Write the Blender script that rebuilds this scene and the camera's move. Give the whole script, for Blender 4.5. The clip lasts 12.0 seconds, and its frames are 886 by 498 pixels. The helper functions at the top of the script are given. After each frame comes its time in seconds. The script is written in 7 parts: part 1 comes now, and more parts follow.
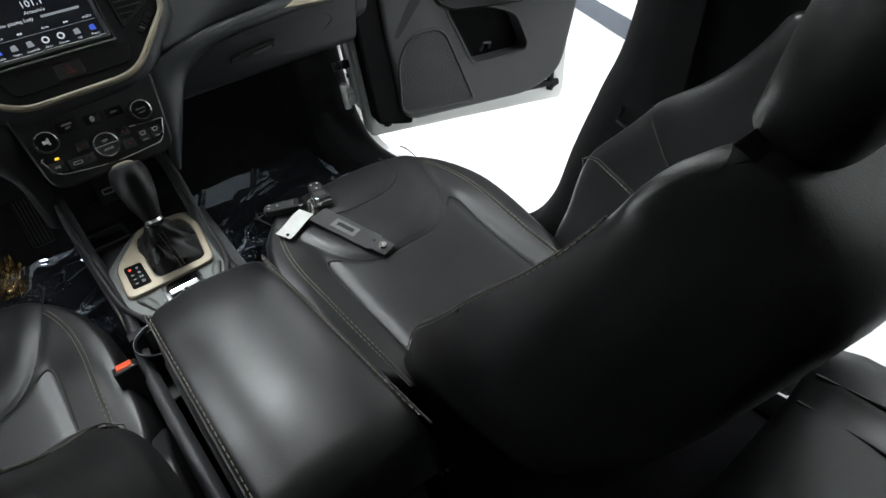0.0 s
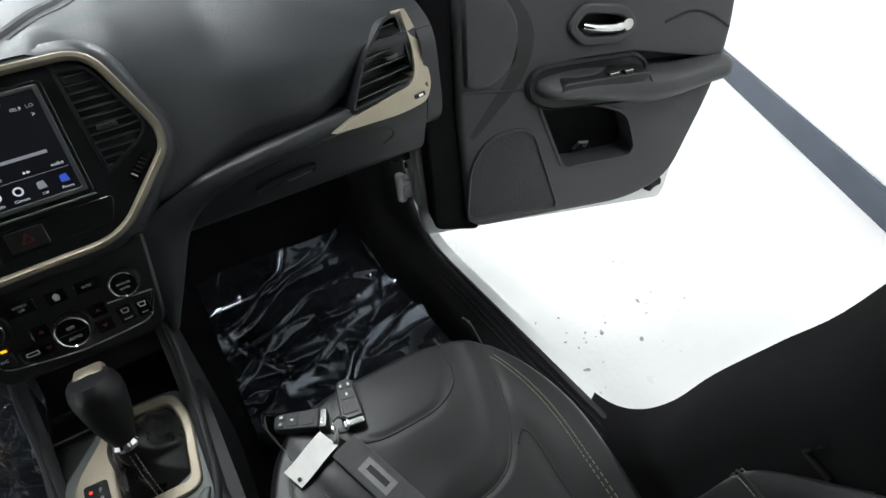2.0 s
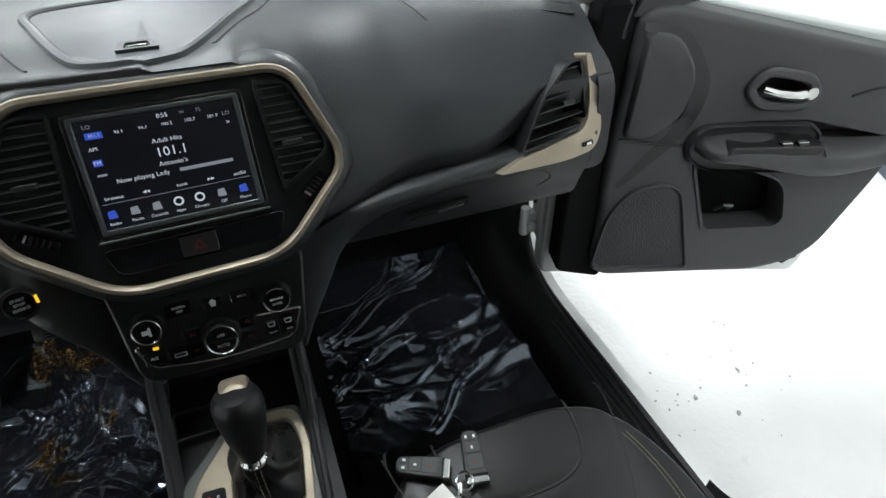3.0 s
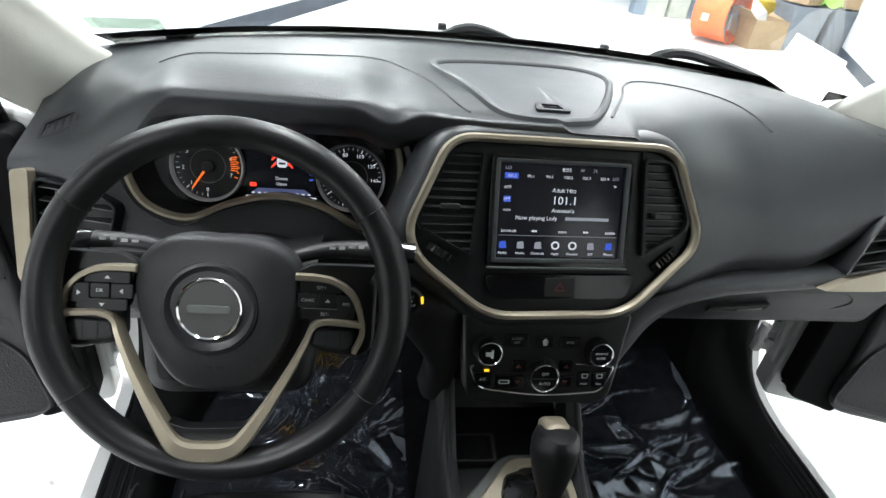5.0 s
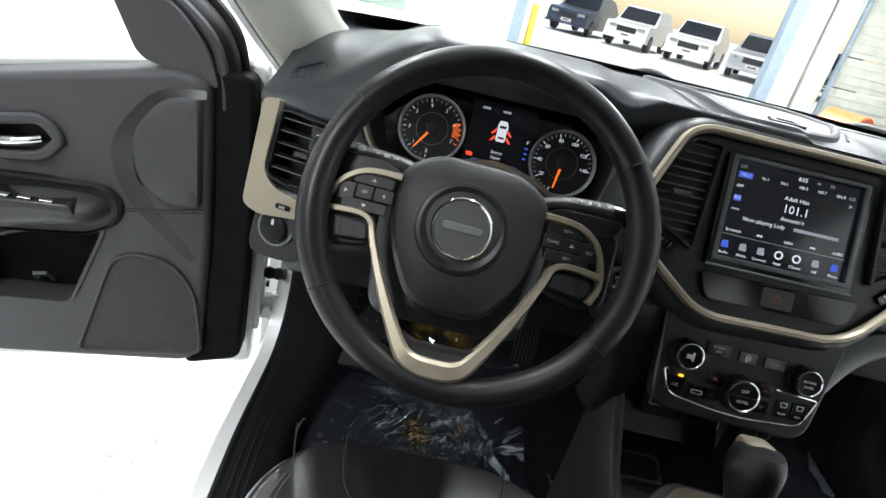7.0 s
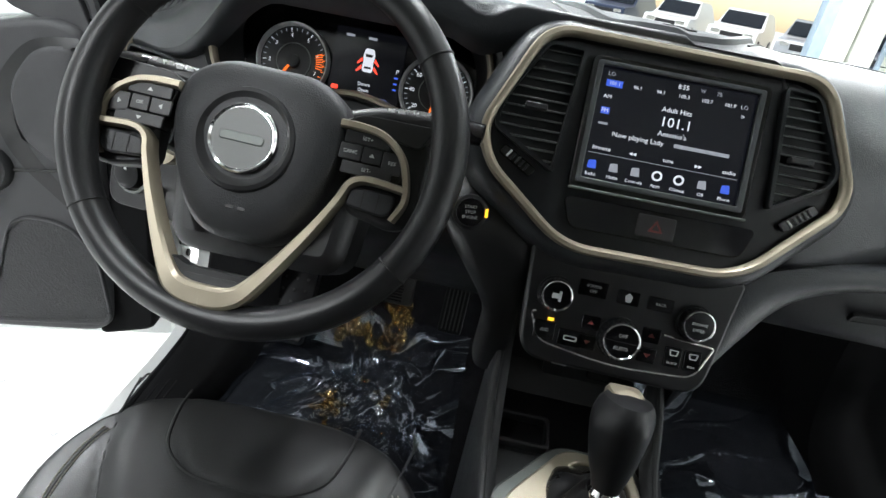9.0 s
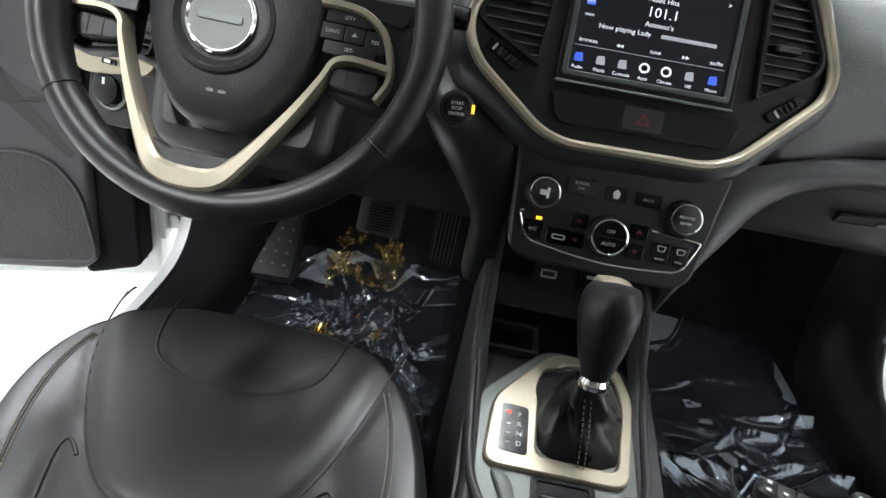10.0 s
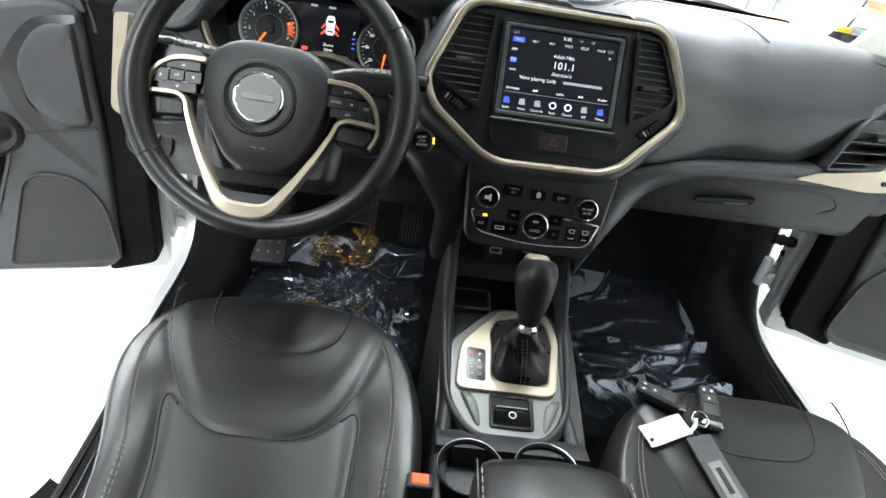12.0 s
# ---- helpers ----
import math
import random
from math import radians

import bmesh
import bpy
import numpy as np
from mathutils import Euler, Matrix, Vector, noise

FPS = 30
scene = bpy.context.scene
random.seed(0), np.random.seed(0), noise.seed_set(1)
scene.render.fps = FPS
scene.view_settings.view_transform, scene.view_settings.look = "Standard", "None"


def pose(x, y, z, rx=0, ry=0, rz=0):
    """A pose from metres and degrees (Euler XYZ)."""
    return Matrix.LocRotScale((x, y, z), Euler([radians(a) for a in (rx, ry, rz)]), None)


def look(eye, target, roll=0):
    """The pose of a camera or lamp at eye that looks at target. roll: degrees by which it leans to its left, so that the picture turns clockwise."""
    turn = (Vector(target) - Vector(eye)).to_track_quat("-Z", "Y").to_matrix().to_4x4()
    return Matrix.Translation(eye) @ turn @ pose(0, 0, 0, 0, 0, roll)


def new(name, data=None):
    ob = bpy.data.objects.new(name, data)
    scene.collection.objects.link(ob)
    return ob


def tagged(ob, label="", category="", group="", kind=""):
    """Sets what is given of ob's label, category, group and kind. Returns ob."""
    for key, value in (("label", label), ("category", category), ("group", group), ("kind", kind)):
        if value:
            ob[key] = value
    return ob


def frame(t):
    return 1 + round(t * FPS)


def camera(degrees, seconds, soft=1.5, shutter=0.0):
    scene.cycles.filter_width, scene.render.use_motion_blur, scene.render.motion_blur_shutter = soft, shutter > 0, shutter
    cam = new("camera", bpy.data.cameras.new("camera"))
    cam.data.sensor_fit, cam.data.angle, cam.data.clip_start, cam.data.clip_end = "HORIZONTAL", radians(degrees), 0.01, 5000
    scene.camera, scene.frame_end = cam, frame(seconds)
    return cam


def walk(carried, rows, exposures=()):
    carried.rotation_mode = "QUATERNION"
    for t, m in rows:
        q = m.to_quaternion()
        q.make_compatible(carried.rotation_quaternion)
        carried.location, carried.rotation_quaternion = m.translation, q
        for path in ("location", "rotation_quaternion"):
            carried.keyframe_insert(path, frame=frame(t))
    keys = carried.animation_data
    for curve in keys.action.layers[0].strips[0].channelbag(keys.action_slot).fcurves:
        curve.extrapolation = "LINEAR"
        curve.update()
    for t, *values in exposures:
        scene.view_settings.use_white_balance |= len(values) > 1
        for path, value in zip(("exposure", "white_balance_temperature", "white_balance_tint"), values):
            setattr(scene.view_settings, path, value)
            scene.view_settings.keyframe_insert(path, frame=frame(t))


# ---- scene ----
# ---- camera ----
cam = camera(75.0, 12.0)
ROWS = [
    (0, -0.0725, -1.2048, 1.2395, -32.82, -35.84, -9.80),
    (0.5, 0.0437, -1.0433, 1.2637, -31.43, -37.74, -8.95),
    (1, 0.1244, -0.9441, 1.3087, -29.64, -37.69, -7.64),
    (1.5, 0.1633, -0.8541, 1.3390, -28.90, -38.38, -6.70),
    (2, 0.1889, -0.7686, 1.3994, -27.83, -38.95, -5.66),
    (2.5, 0.1730, -0.7048, 1.4303, -26.18, -38.71, -4.70),
    (3, 0.0891, -0.6288, 1.4398, -21.20, -38.76, -0.21),
    (3.5, -0.0222, -0.5973, 1.4730, -18.17, -38.21, 3.07),
    (5.5, -0.3411, -0.6120, 1.4224, -7.76, -29.87, 8.55),
    (6, -0.4205, -0.6330, 1.3981, -6.13, -27.85, 10.41),
    (6.5, -0.4799, -0.6813, 1.3312, -3.47, -25.03, 12.84),
    (8.5, -0.2339, -0.6259, 1.2146, 3.25, -25.64, 11.41),
    (9, -0.1871, -0.6125, 1.2086, 3.31, -25.65, 10.68),
    (9.5, -0.1739, -0.6222, 1.1790, 2.71, -26.27, 10.48),
    (10, -0.1660, -0.6473, 1.1283, 1.77, -27.82, 10.40),
    (10.5, -0.1613, -0.6975, 1.1315, 0.17, -30.20, 10.34),
    (11, -0.1676, -0.7586, 1.1737, -1.39, -31.83, 10.10),
    (11.5, -0.1941, -0.8093, 1.2366, -3.13, -31.59, 10.18),
    (12, -0.1982, -0.8625, 1.2925, -3.93, -30.88, 9.54),
]
walk(cam, [(t, pose(x, y, z, 90 + pitch, 0, yaw) @ pose(0, 0, 0, 0, 0, roll)) for t, x, y, z, yaw, pitch, roll in ROWS],
     exposures=[(0.0, -0.22), (0.5, -0.32), (1.5, -0.38), (2.5, -0.45), (3.5, -0.55), (5.5, 0.0), (6.5, 0.0), (8.5, 0.12), (9.5, 0.34), (10.5, 0.64), (12.0, 0.8)])

# ---- world and light ----
LAMP_W = 150.0
world = bpy.data.worlds.new("daylight")
scene.world = world
world.use_nodes = True
wn = world.node_tree
sky = wn.nodes.new("ShaderNodeTexSky")
sky.sky_type, sky.sun_disc, sky.sun_elevation, sky.sun_rotation = "NISHITA", False, radians(48), radians(20)
wn.nodes["Background"].inputs["Strength"].default_value = 0.12
wn.links.new(sky.outputs["Color"], wn.nodes["Background"].inputs["Color"])
sun = new("sun", bpy.data.lights.new("sun", "SUN"))
sun.data.energy, sun.data.angle, sun.data.color = 5.0, radians(0.5), (1, 0.96, 0.9)
sun.matrix_world = look((0, 20, 30), (6, 40, 0))


def strip_light(x, y, z, sx, sy, watts, turn=0.0):
    lamp = new("fill_light", bpy.data.lights.new("fill_light", "AREA"))
    lamp.data.shape, lamp.data.size, lamp.data.size_y, lamp.data.energy = "RECTANGLE", sx, sy, watts
    lamp.data.color = (0.94, 0.978, 1.0)
    lamp.matrix_world = pose(x, y, z, 0, 0, turn)
    return lamp


# added unseen area lamps, placed to brighten the cabin; the front pair whitens the floor
for lx, ly in ((-0.6, 7.4), (3.4, 7.4), (-2.0, -2.6), (-2.0, 1.6), (-2.0, 5.0), (1.2, -2.6), (0.1, 1.5), (2.9, 4.4)):
    strip_light(lx, ly, 3.52, 0.3, 2.4, LAMP_W * (2.2 if ly > 7 else 1.0))

# ---- materials ----
def node(nt, kind, **kw):
    n = nt.nodes.new(kind)
    for k, v in kw.items():
        n.inputs[k.replace("_", " ")].default_value = v
    return n


def material(name, color, rough=0.5, metal=0.0, grain=0.0, grain_size=0.002, spots=0.0, spot_size=0.08, gloss_var=0.0, coat=0.0, emit=None, strength=0.0, voronoi=False, second=None, coat_rough=0.08, spec=0.5, wrinkle=0.0):
    """A surface with fine relief (grain) and slow changes of colour and gloss (spots), in metres."""
    m = bpy.data.materials.new(name)
    m.use_nodes = True
    nt = m.node_tree
    b = nt.nodes["Principled BSDF"]
    b.inputs["Base Color"].default_value = (*color, 1)
    b.inputs["Roughness"].default_value = rough
    b.inputs["Metallic"].default_value = metal
    b.inputs["Coat Weight"].default_value = coat
    b.inputs["Specular IOR Level"].default_value = spec
    b.inputs["Coat Roughness"].default_value = coat_rough
    geo = nt.nodes.new("ShaderNodeTexCoord")
    if spots or gloss_var:
        n = node(nt, "ShaderNodeTexNoise", Scale=1 / spot_size, Detail=6.0, Roughness=0.6)
        nt.links.new(geo.outputs["Object"], n.inputs["Vector"])
        if spots:
            mix = nt.nodes.new("ShaderNodeMix")
            mix.data_type = "RGBA"
            other = second or tuple(min(1, c * (1 + spots)) for c in color)
            ramp = nt.nodes.new("ShaderNodeMapRange")
            ramp.inputs["From Min"].default_value, ramp.inputs["From Max"].default_value = 0.35, 0.7
            nt.links.new(n.outputs["Fac"], ramp.inputs["Value"])
            nt.links.new(ramp.outputs["Result"], mix.inputs["Factor"])
            mix.inputs["A"].default_value, mix.inputs["B"].default_value = (*color, 1), (*other, 1)
            nt.links.new(mix.outputs["Result"], b.inputs["Base Color"])
        if gloss_var:
            r = nt.nodes.new("ShaderNodeMapRange")
            r.inputs["From Min"].default_value, r.inputs["From Max"].default_value = 0.3, 0.7
            r.inputs["To Min"].default_value, r.inputs["To Max"].default_value = max(0.02, rough - gloss_var), rough + gloss_var
            nt.links.new(n.outputs["Fac"], r.inputs["Value"])
            nt.links.new(r.outputs["Result"], b.inputs["Roughness"])
    if grain:
        if voronoi:
            g = node(nt, "ShaderNodeTexVoronoi", Scale=1 / grain_size)
            out = g.outputs["Distance"]
        else:
            g = node(nt, "ShaderNodeTexNoise", Scale=1 / grain_size, Detail=3.0)
            out = g.outputs["Fac"]
        nt.links.new(geo.outputs["Object"], g.inputs["Vector"])
        bump = node(nt, "ShaderNodeBump", Strength=grain, Distance=grain_size * 0.4)
        nt.links.new(out, bump.inputs["Height"])
        if wrinkle:
            w = node(nt, "ShaderNodeTexNoise", Scale=22.0, Detail=4.0, Roughness=0.55, Distortion=1.2)
            nt.links.new(geo.outputs["Object"], w.inputs["Vector"])
            crease = node(nt, "ShaderNodeBump", Strength=wrinkle, Distance=0.006)
            nt.links.new(w.outputs["Fac"], crease.inputs["Height"])
            nt.links.new(crease.outputs["Normal"], bump.inputs["Normal"])
        nt.links.new(bump.outputs["Normal"], b.inputs["Normal"])
    if emit:
        b.inputs["Emission Color"].default_value = (*emit, 1)
        b.inputs["Emission Strength"].default_value = strength
    return m


def glass(name, tint=(0.95, 0.98, 0.97), rough=0.0, base=0.03, power=5.0):
    m = bpy.data.materials.new(name)
    m.use_nodes = True
    nt = m.node_tree
    nt.nodes.clear()
    out = nt.nodes.new("ShaderNodeOutputMaterial")
    mix = nt.nodes.new("ShaderNodeMixShader")
    tr = node(nt, "ShaderNodeBsdfTransparent", Color=(*tint, 1))
    gl = node(nt, "ShaderNodeBsdfGlossy", Roughness=rough)
    fr = node(nt, "ShaderNodeLayerWeight", Blend=0.5)
    up = nt.nodes.new("ShaderNodeMath")
    up.operation, up.inputs[1].default_value = "POWER", power
    at = nt.nodes.new("ShaderNodeMath")
    at.operation, at.inputs[1].default_value, at.inputs[2].default_value = "MULTIPLY_ADD", 0.8, base
    nt.links.new(fr.outputs["Facing"], up.inputs[0])
    nt.links.new(up.outputs[0], at.inputs[0])
    nt.links.new(at.outputs[0], mix.inputs[0])
    nt.links.new(tr.outputs[0], mix.inputs[1])
    nt.links.new(gl.outputs[0], mix.inputs[2])
    nt.links.new(mix.outputs[0], out.inputs[0])
    return m


LEATHER = material("black_leather", (0.0095, 0.0095, 0.010), 0.37, wrinkle=0.05, spec=0.43, grain=0.18, grain_size=0.0014, voronoi=True, spots=0.5, spot_size=0.12, gloss_var=0.08)
LEATHER_RIM = material("smooth_black_leather", (0.010, 0.010, 0.011), 0.36, spec=0.4, grain=0.2, grain_size=0.0012, voronoi=True, spots=0.25, spot_size=0.12, gloss_var=0.05)
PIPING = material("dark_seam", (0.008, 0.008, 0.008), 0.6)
THREAD = material("tan_thread", (0.17, 0.155, 0.12), 0.8, spots=0.3, spot_size=0.01)
DASH = material("soft_charcoal_dash_skin", (0.026, 0.0285, 0.0315), 0.35, grain=0.4, grain_size=0.0018, voronoi=True, spots=0.25, spot_size=0.15, gloss_var=0.05)
LIDSKIN = material("smooth_charcoal_lid", (0.048, 0.052, 0.057), 0.46, grain=0.2, grain_size=0.0016, voronoi=True, spots=0.2, spot_size=0.12, gloss_var=0.05)
DASH_LOW = material("charcoal_plastic", (0.018, 0.0185, 0.0205), 0.48, grain=0.4, grain_size=0.0015, voronoi=True, spots=0.25, spot_size=0.1, gloss_var=0.06)
CONSKIN = material("dark_console_plastic", (0.016, 0.0165, 0.018), 0.48, grain=0.5, grain_size=0.0015, voronoi=True, spots=0.3, spot_size=0.1, gloss_var=0.06)
PANEL = material("matt_black_plastic", (0.009, 0.009, 0.0098), 0.40, grain=0.2, grain_size=0.001, spots=0.3, spot_size=0.05, gloss_var=0.06)
GLOSS = material("piano_black", (0.006, 0.006, 0.007), 0.12, spots=0.3, spot_size=0.03, gloss_var=0.04)
DOORSKIN = material("dark_grey_door_plastic", (0.047, 0.047, 0.050), 0.55, grain=0.4, grain_size=0.0016, voronoi=True, spots=0.2, spot_size=0.15, gloss_var=0.05)
DOORSOFT = material("dark_grey_soft_armrest", (0.042, 0.042, 0.044), 0.5, grain=0.3, grain_size=0.0016, voronoi=True, spots=0.25, spot_size=0.1)
GRILLE = material("speaker_grille", (0.03, 0.03, 0.032), 0.6, grain=0.9, grain_size=0.0035, voronoi=True)
RUBBER = material("black_rubber", (0.008, 0.008, 0.009), 0.45, spec=0.2, spots=0.4, spot_size=0.04, gloss_var=0.1)
CHAMPAGNE = material("champagne_satin_metal", (0.335, 0.293, 0.222), 0.40, metal=0.55, spots=0.12, spot_size=0.04, gloss_var=0.06)
SATIN = material("satin_silver_plastic", (0.125, 0.136, 0.128), 0.46, metal=0.3, spots=0.12, spot_size=0.04, gloss_var=0.05)
CHROME = material("chrome", (0.75, 0.75, 0.74), 0.12, metal=1.0, gloss_var=0.05)
PAINT = material("white_car_paint", (0.78, 0.79, 0.78), 0.3, coat=0.6, spots=0.06, spot_size=0.3)
PILLAR = material("light_grey_pillar_cloth", (0.50, 0.50, 0.45), 0.75, grain=0.4, grain_size=0.002, spots=0.12, spot_size=0.1)
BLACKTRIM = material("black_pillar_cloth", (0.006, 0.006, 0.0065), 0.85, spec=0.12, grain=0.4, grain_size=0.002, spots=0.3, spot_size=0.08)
CARPET = material("black_carpet", (0.006, 0.006, 0.0068), 0.95, spec=0.1, grain=1.0, grain_size=0.003, spots=0.6, spot_size=0.03)
WHITE_INK = material("white_print", (0.62, 0.63, 0.62), 0.5)
DIMRED = material("unlit_red_print", (0.12, 0.014, 0.011), 0.45, spots=0.2, spot_size=0.005)
STACKSKIN = material("satin_black_stack", (0.010, 0.011, 0.0125), 0.34, spec=0.35, grain=0.2, grain_size=0.001, spots=0.3, spot_size=0.05, gloss_var=0.06)
FRAMESKIN = material("dark_silver_screen_frame", (0.07, 0.075, 0.08), 0.3, metal=0.3, spots=0.2, spot_size=0.03)
RED = material("red_plastic", (0.75, 0.09, 0.03), 0.4, spots=0.2, spot_size=0.02)
BOOT = material("glossy_black_boot_leather", (0.010, 0.010, 0.011), 0.30, grain=0.3, grain_size=0.0015, voronoi=True, gloss_var=0.08)


RINGSILVER = material("silvered_gauge_ring", (0.42, 0.42, 0.42), 0.38, metal=0.4, spots=0.1, spot_size=0.01)


def film_material(name="clear_plastic_film", sheen=(0.78, 0.88, 1.0), tint=(0.93, 0.94, 0.98), base=0.11, rough=0.035):
    """Thin clear plastic: mostly clear, with a wrinkled gloss."""
    m = glass(name, tint, rough, base, 3.0)
    nt = m.node_tree
    geo = nt.nodes.new("ShaderNodeTexCoord")
    n = node(nt, "ShaderNodeTexNoise", Scale=9.0, Detail=2.0, Roughness=0.45)
    nt.links.new(geo.outputs["Object"], n.inputs["Vector"])
    bump = node(nt, "ShaderNodeBump", Strength=0.22, Distance=0.02)
    nt.links.new(n.outputs["Fac"], bump.inputs["Height"])
    for k in nt.nodes:
        if k.type == "BSDF_GLOSSY":
            k.inputs["Color"].default_value = (*sheen, 1)
        if k.type in ("BSDF_GLOSSY", "LAYER_WEIGHT"):
            nt.links.new(bump.outputs["Normal"], k.inputs["Normal"])
    # the slight milky haze of used film
    haze = node(nt, "ShaderNodeBsdfDiffuse", Color=(0.62 * sheen[0], 0.66 * sheen[1], 0.74 * sheen[2], 1))
    both = nt.nodes.new("ShaderNodeMixShader")
    both.inputs[0].default_value = 0.012
    out = [k for k in nt.nodes if k.type == "OUTPUT_MATERIAL"][0]
    nt.links.new(out.inputs[0].links[0].from_socket, both.inputs[1])
    nt.links.new(haze.outputs[0], both.inputs[2])
    nt.links.new(both.outputs[0], out.inputs[0])
    return m


FILM = film_material()
# amber gloss colour paints the golden glints on the clear film
GLINT_FILM = film_material("gold_glint_film", (1.0, 0.62, 0.18), (0.85, 0.8, 0.7), 0.16, 0.02)
GLASS = glass("clear_glass")
TAG_CLEAR = material("clear_plastic_tag", (0.055, 0.055, 0.057), 0.28, coat=0.2, spots=0.2, spot_size=0.01)
PAPER = material("white_paper", (0.72, 0.72, 0.69), 0.8, spots=0.1, spot_size=0.02)
CONCRETE = material("white_painted_concrete", (0.80, 0.80, 0.79), 0.35, grain=0.15, grain_size=0.02, spots=-0.08, spot_size=0.5, gloss_var=0.1)
WALLPAINT = material("white_wall_paint", (0.78, 0.79, 0.78), 0.7, grain=0.2, grain_size=0.01, spots=-0.05, spot_size=0.6)
BASEDARK = material("dark_blue_grey_skirting", (0.035, 0.045, 0.065), 0.5, spots=0.3, spot_size=0.2)

# ---- building helpers ----
class Shape:
    """A mesh in the making: vertices and faces, joined from simple forms."""

    def __init__(self):
        self.v, self.f = [], []

    def add(self, vs, fs, m=None):
        k = len(self.v)
        self.v += [tuple(m @ Vector(p)) if m else tuple(p) for p in vs]
        self.f += [tuple(i + k for i in f) for f in fs]
        return self

    def grid(self, rows, closed=False, caps=False, m=None, flip=False):
        """A skin over rows of points."""
        nr, nc = len(rows), len(rows[0])
        vs = [p for r in rows for p in r]
        fs = []
        for i in range(nr - 1):
            for j in range(nc if closed else nc - 1):
                a, b = i * nc + j, i * nc + (j + 1) % nc
                q = (a, b, b + nc, a + nc)
                fs.append(q[::-1] if flip else q)
        if caps and closed:
            fs.append(tuple(range(nc))[::-1] if not flip else tuple(range(nc)))
            last = tuple((nr - 1) * nc + j for j in range(nc))
            fs.append(last if not flip else last[::-1])
        return self.add(vs, fs, m)

    def box(self, x0, x1, y0, y1, z0, z1, m=None):
        vs = [(x, y, z) for x in (x0, x1) for y in (y0, y1) for z in (z0, z1)]
        return self.add(vs, [(0, 1, 3, 2), (4, 6, 7, 5), (0, 4, 5, 1), (2, 3, 7, 6), (0, 2, 6, 4), (1, 5, 7, 3)], m)

    def prism(self, outline, z0, z1, m=None):
        """An outline (x, y, anticlockwise) drawn up from z0 to z1."""
        n = len(outline)
        vs = [(x, y, z0) for x, y in outline] + [(x, y, z1) for x, y in outline]
        fs = [tuple(range(n))[::-1], tuple(range(n, 2 * n))] + [(i, (i + 1) % n, n + (i + 1) % n, n + i) for i in range(n)]
        return self.add(vs, fs, m)

    def holed(self, outline, holes, z0, z1, m=None, lip=0.0):
        """A plate with a softened rim and holes through it."""
        bm = bmesh.new()
        loops = [inset(outline, lip)] + list(holes)
        edges = []
        for lp in loops:
            vs = [bm.verts.new((x, y, z1)) for x, y in lp]
            edges += [bm.edges.new((vs[i], vs[(i + 1) % len(vs)])) for i in range(len(vs))]
        bmesh.ops.triangle_fill(bm, use_beauty=True, edges=edges, normal=(0, 0, 1))
        bm.verts.index_update()
        self.add([v.co[:] for v in bm.verts], [[v.index for v in f.verts] for f in bm.faces], m)
        bm.free()
        prof = [(lip * (1 - math.sin(t * 0.3927)), z1 - lip * (1 - math.cos(t * 0.3927))) for t in range(5)] if lip else [(0, z1)]
        self.grid([[(x, y, z) for x, y in inset(outline, d)] for d, z in prof + [(0, z0)]], True, False, m)
        for h in holes:
            self.grid([[(x, y, z) for x, y in h] for z in (z1, z0)], True, False, m)
        return self

    def ring(self, outer, inner, z0, z1, m=None):
        """A ring between two outlines of the same count."""
        n = len(outer)
        vs = [(x, y, z) for z in (z0, z1) for o in (outer, inner) for x, y in o]
        fs = []
        for i in range(n):
            j = (i + 1) % n
            fs += [(i, j, 2 * n + j, 2 * n + i), (n + j, n + i, 3 * n + i, 3 * n + j), (2 * n + i, 2 * n + j, 3 * n + j, 3 * n + i), (j, i, n + i, n + j)]
        return self.add(vs, fs, m)

    def cyl(self, r, z0, z1, n=32, r1=None, m=None):
        r1 = r if r1 is None else r1
        rows = [[(q * math.cos(a), q * math.sin(a), z) for a in [2 * math.pi * i / n for i in range(n)]] for q, z in ((r, z0), (r1, z1))]
        return self.grid(rows, True, True, m)

    def turned(self, prof, n=36, m=None, caps=True):
        """A turned form from (radius, z) pairs."""
        rows = [[(r * math.cos(2 * math.pi * i / n), r * math.sin(2 * math.pi * i / n), z) for i in range(n)] for r, z in prof]
        return self.grid(rows, True, caps, m)

    def tube(self, pts, r, n=10, closed=False, squash=1.0, up=(0, 0, 1), caps=True, m=None):
        """A round bar along points; r may be a number or a list."""
        pts = [Vector(p) for p in pts]
        k = len(pts)
        rows = []
        for i, p in enumerate(pts):
            a, b = (pts[i - 1], pts[(i + 1) % k]) if closed else (pts[max(0, i - 1)], pts[min(k - 1, i + 1)])
            d = (b - a).normalized()
            s = d.cross(Vector(up))
            s = s.normalized() if s.length > 1e-6 else d.orthogonal().normalized()
            t = s.cross(d)
            q = r[i] if isinstance(r, (list, tuple)) else r
            rows.append([tuple(p + s * (q * math.cos(2 * math.pi * j / n)) + t * (q * squash * math.sin(2 * math.pi * j / n))) for j in range(n)])
        if closed:
            rows.append(rows[0])
        return self.grid(rows, True, caps and not closed, m)

    def mesh(self, name):
        me = bpy.data.meshes.new(name)
        me.from_pydata(self.v, [], self.f)
        bm = bmesh.new()
        bm.from_mesh(me)
        bmesh.ops.remove_doubles(bm, verts=bm.verts, dist=1e-6)
        bmesh.ops.recalc_face_normals(bm, faces=bm.faces)
        bm.to_mesh(me)
        bm.free()
        return me


def thing(name, label, category, at=(0, 0, 0), group="", kind="", m=None):
    """A top-level thing: an Empty at its base that carries its parts."""
    ob = new(name)
    ob.empty_display_size = 0.05
    ob.matrix_world = m if m else pose(*at)
    return tagged(ob, label, category, group, kind)


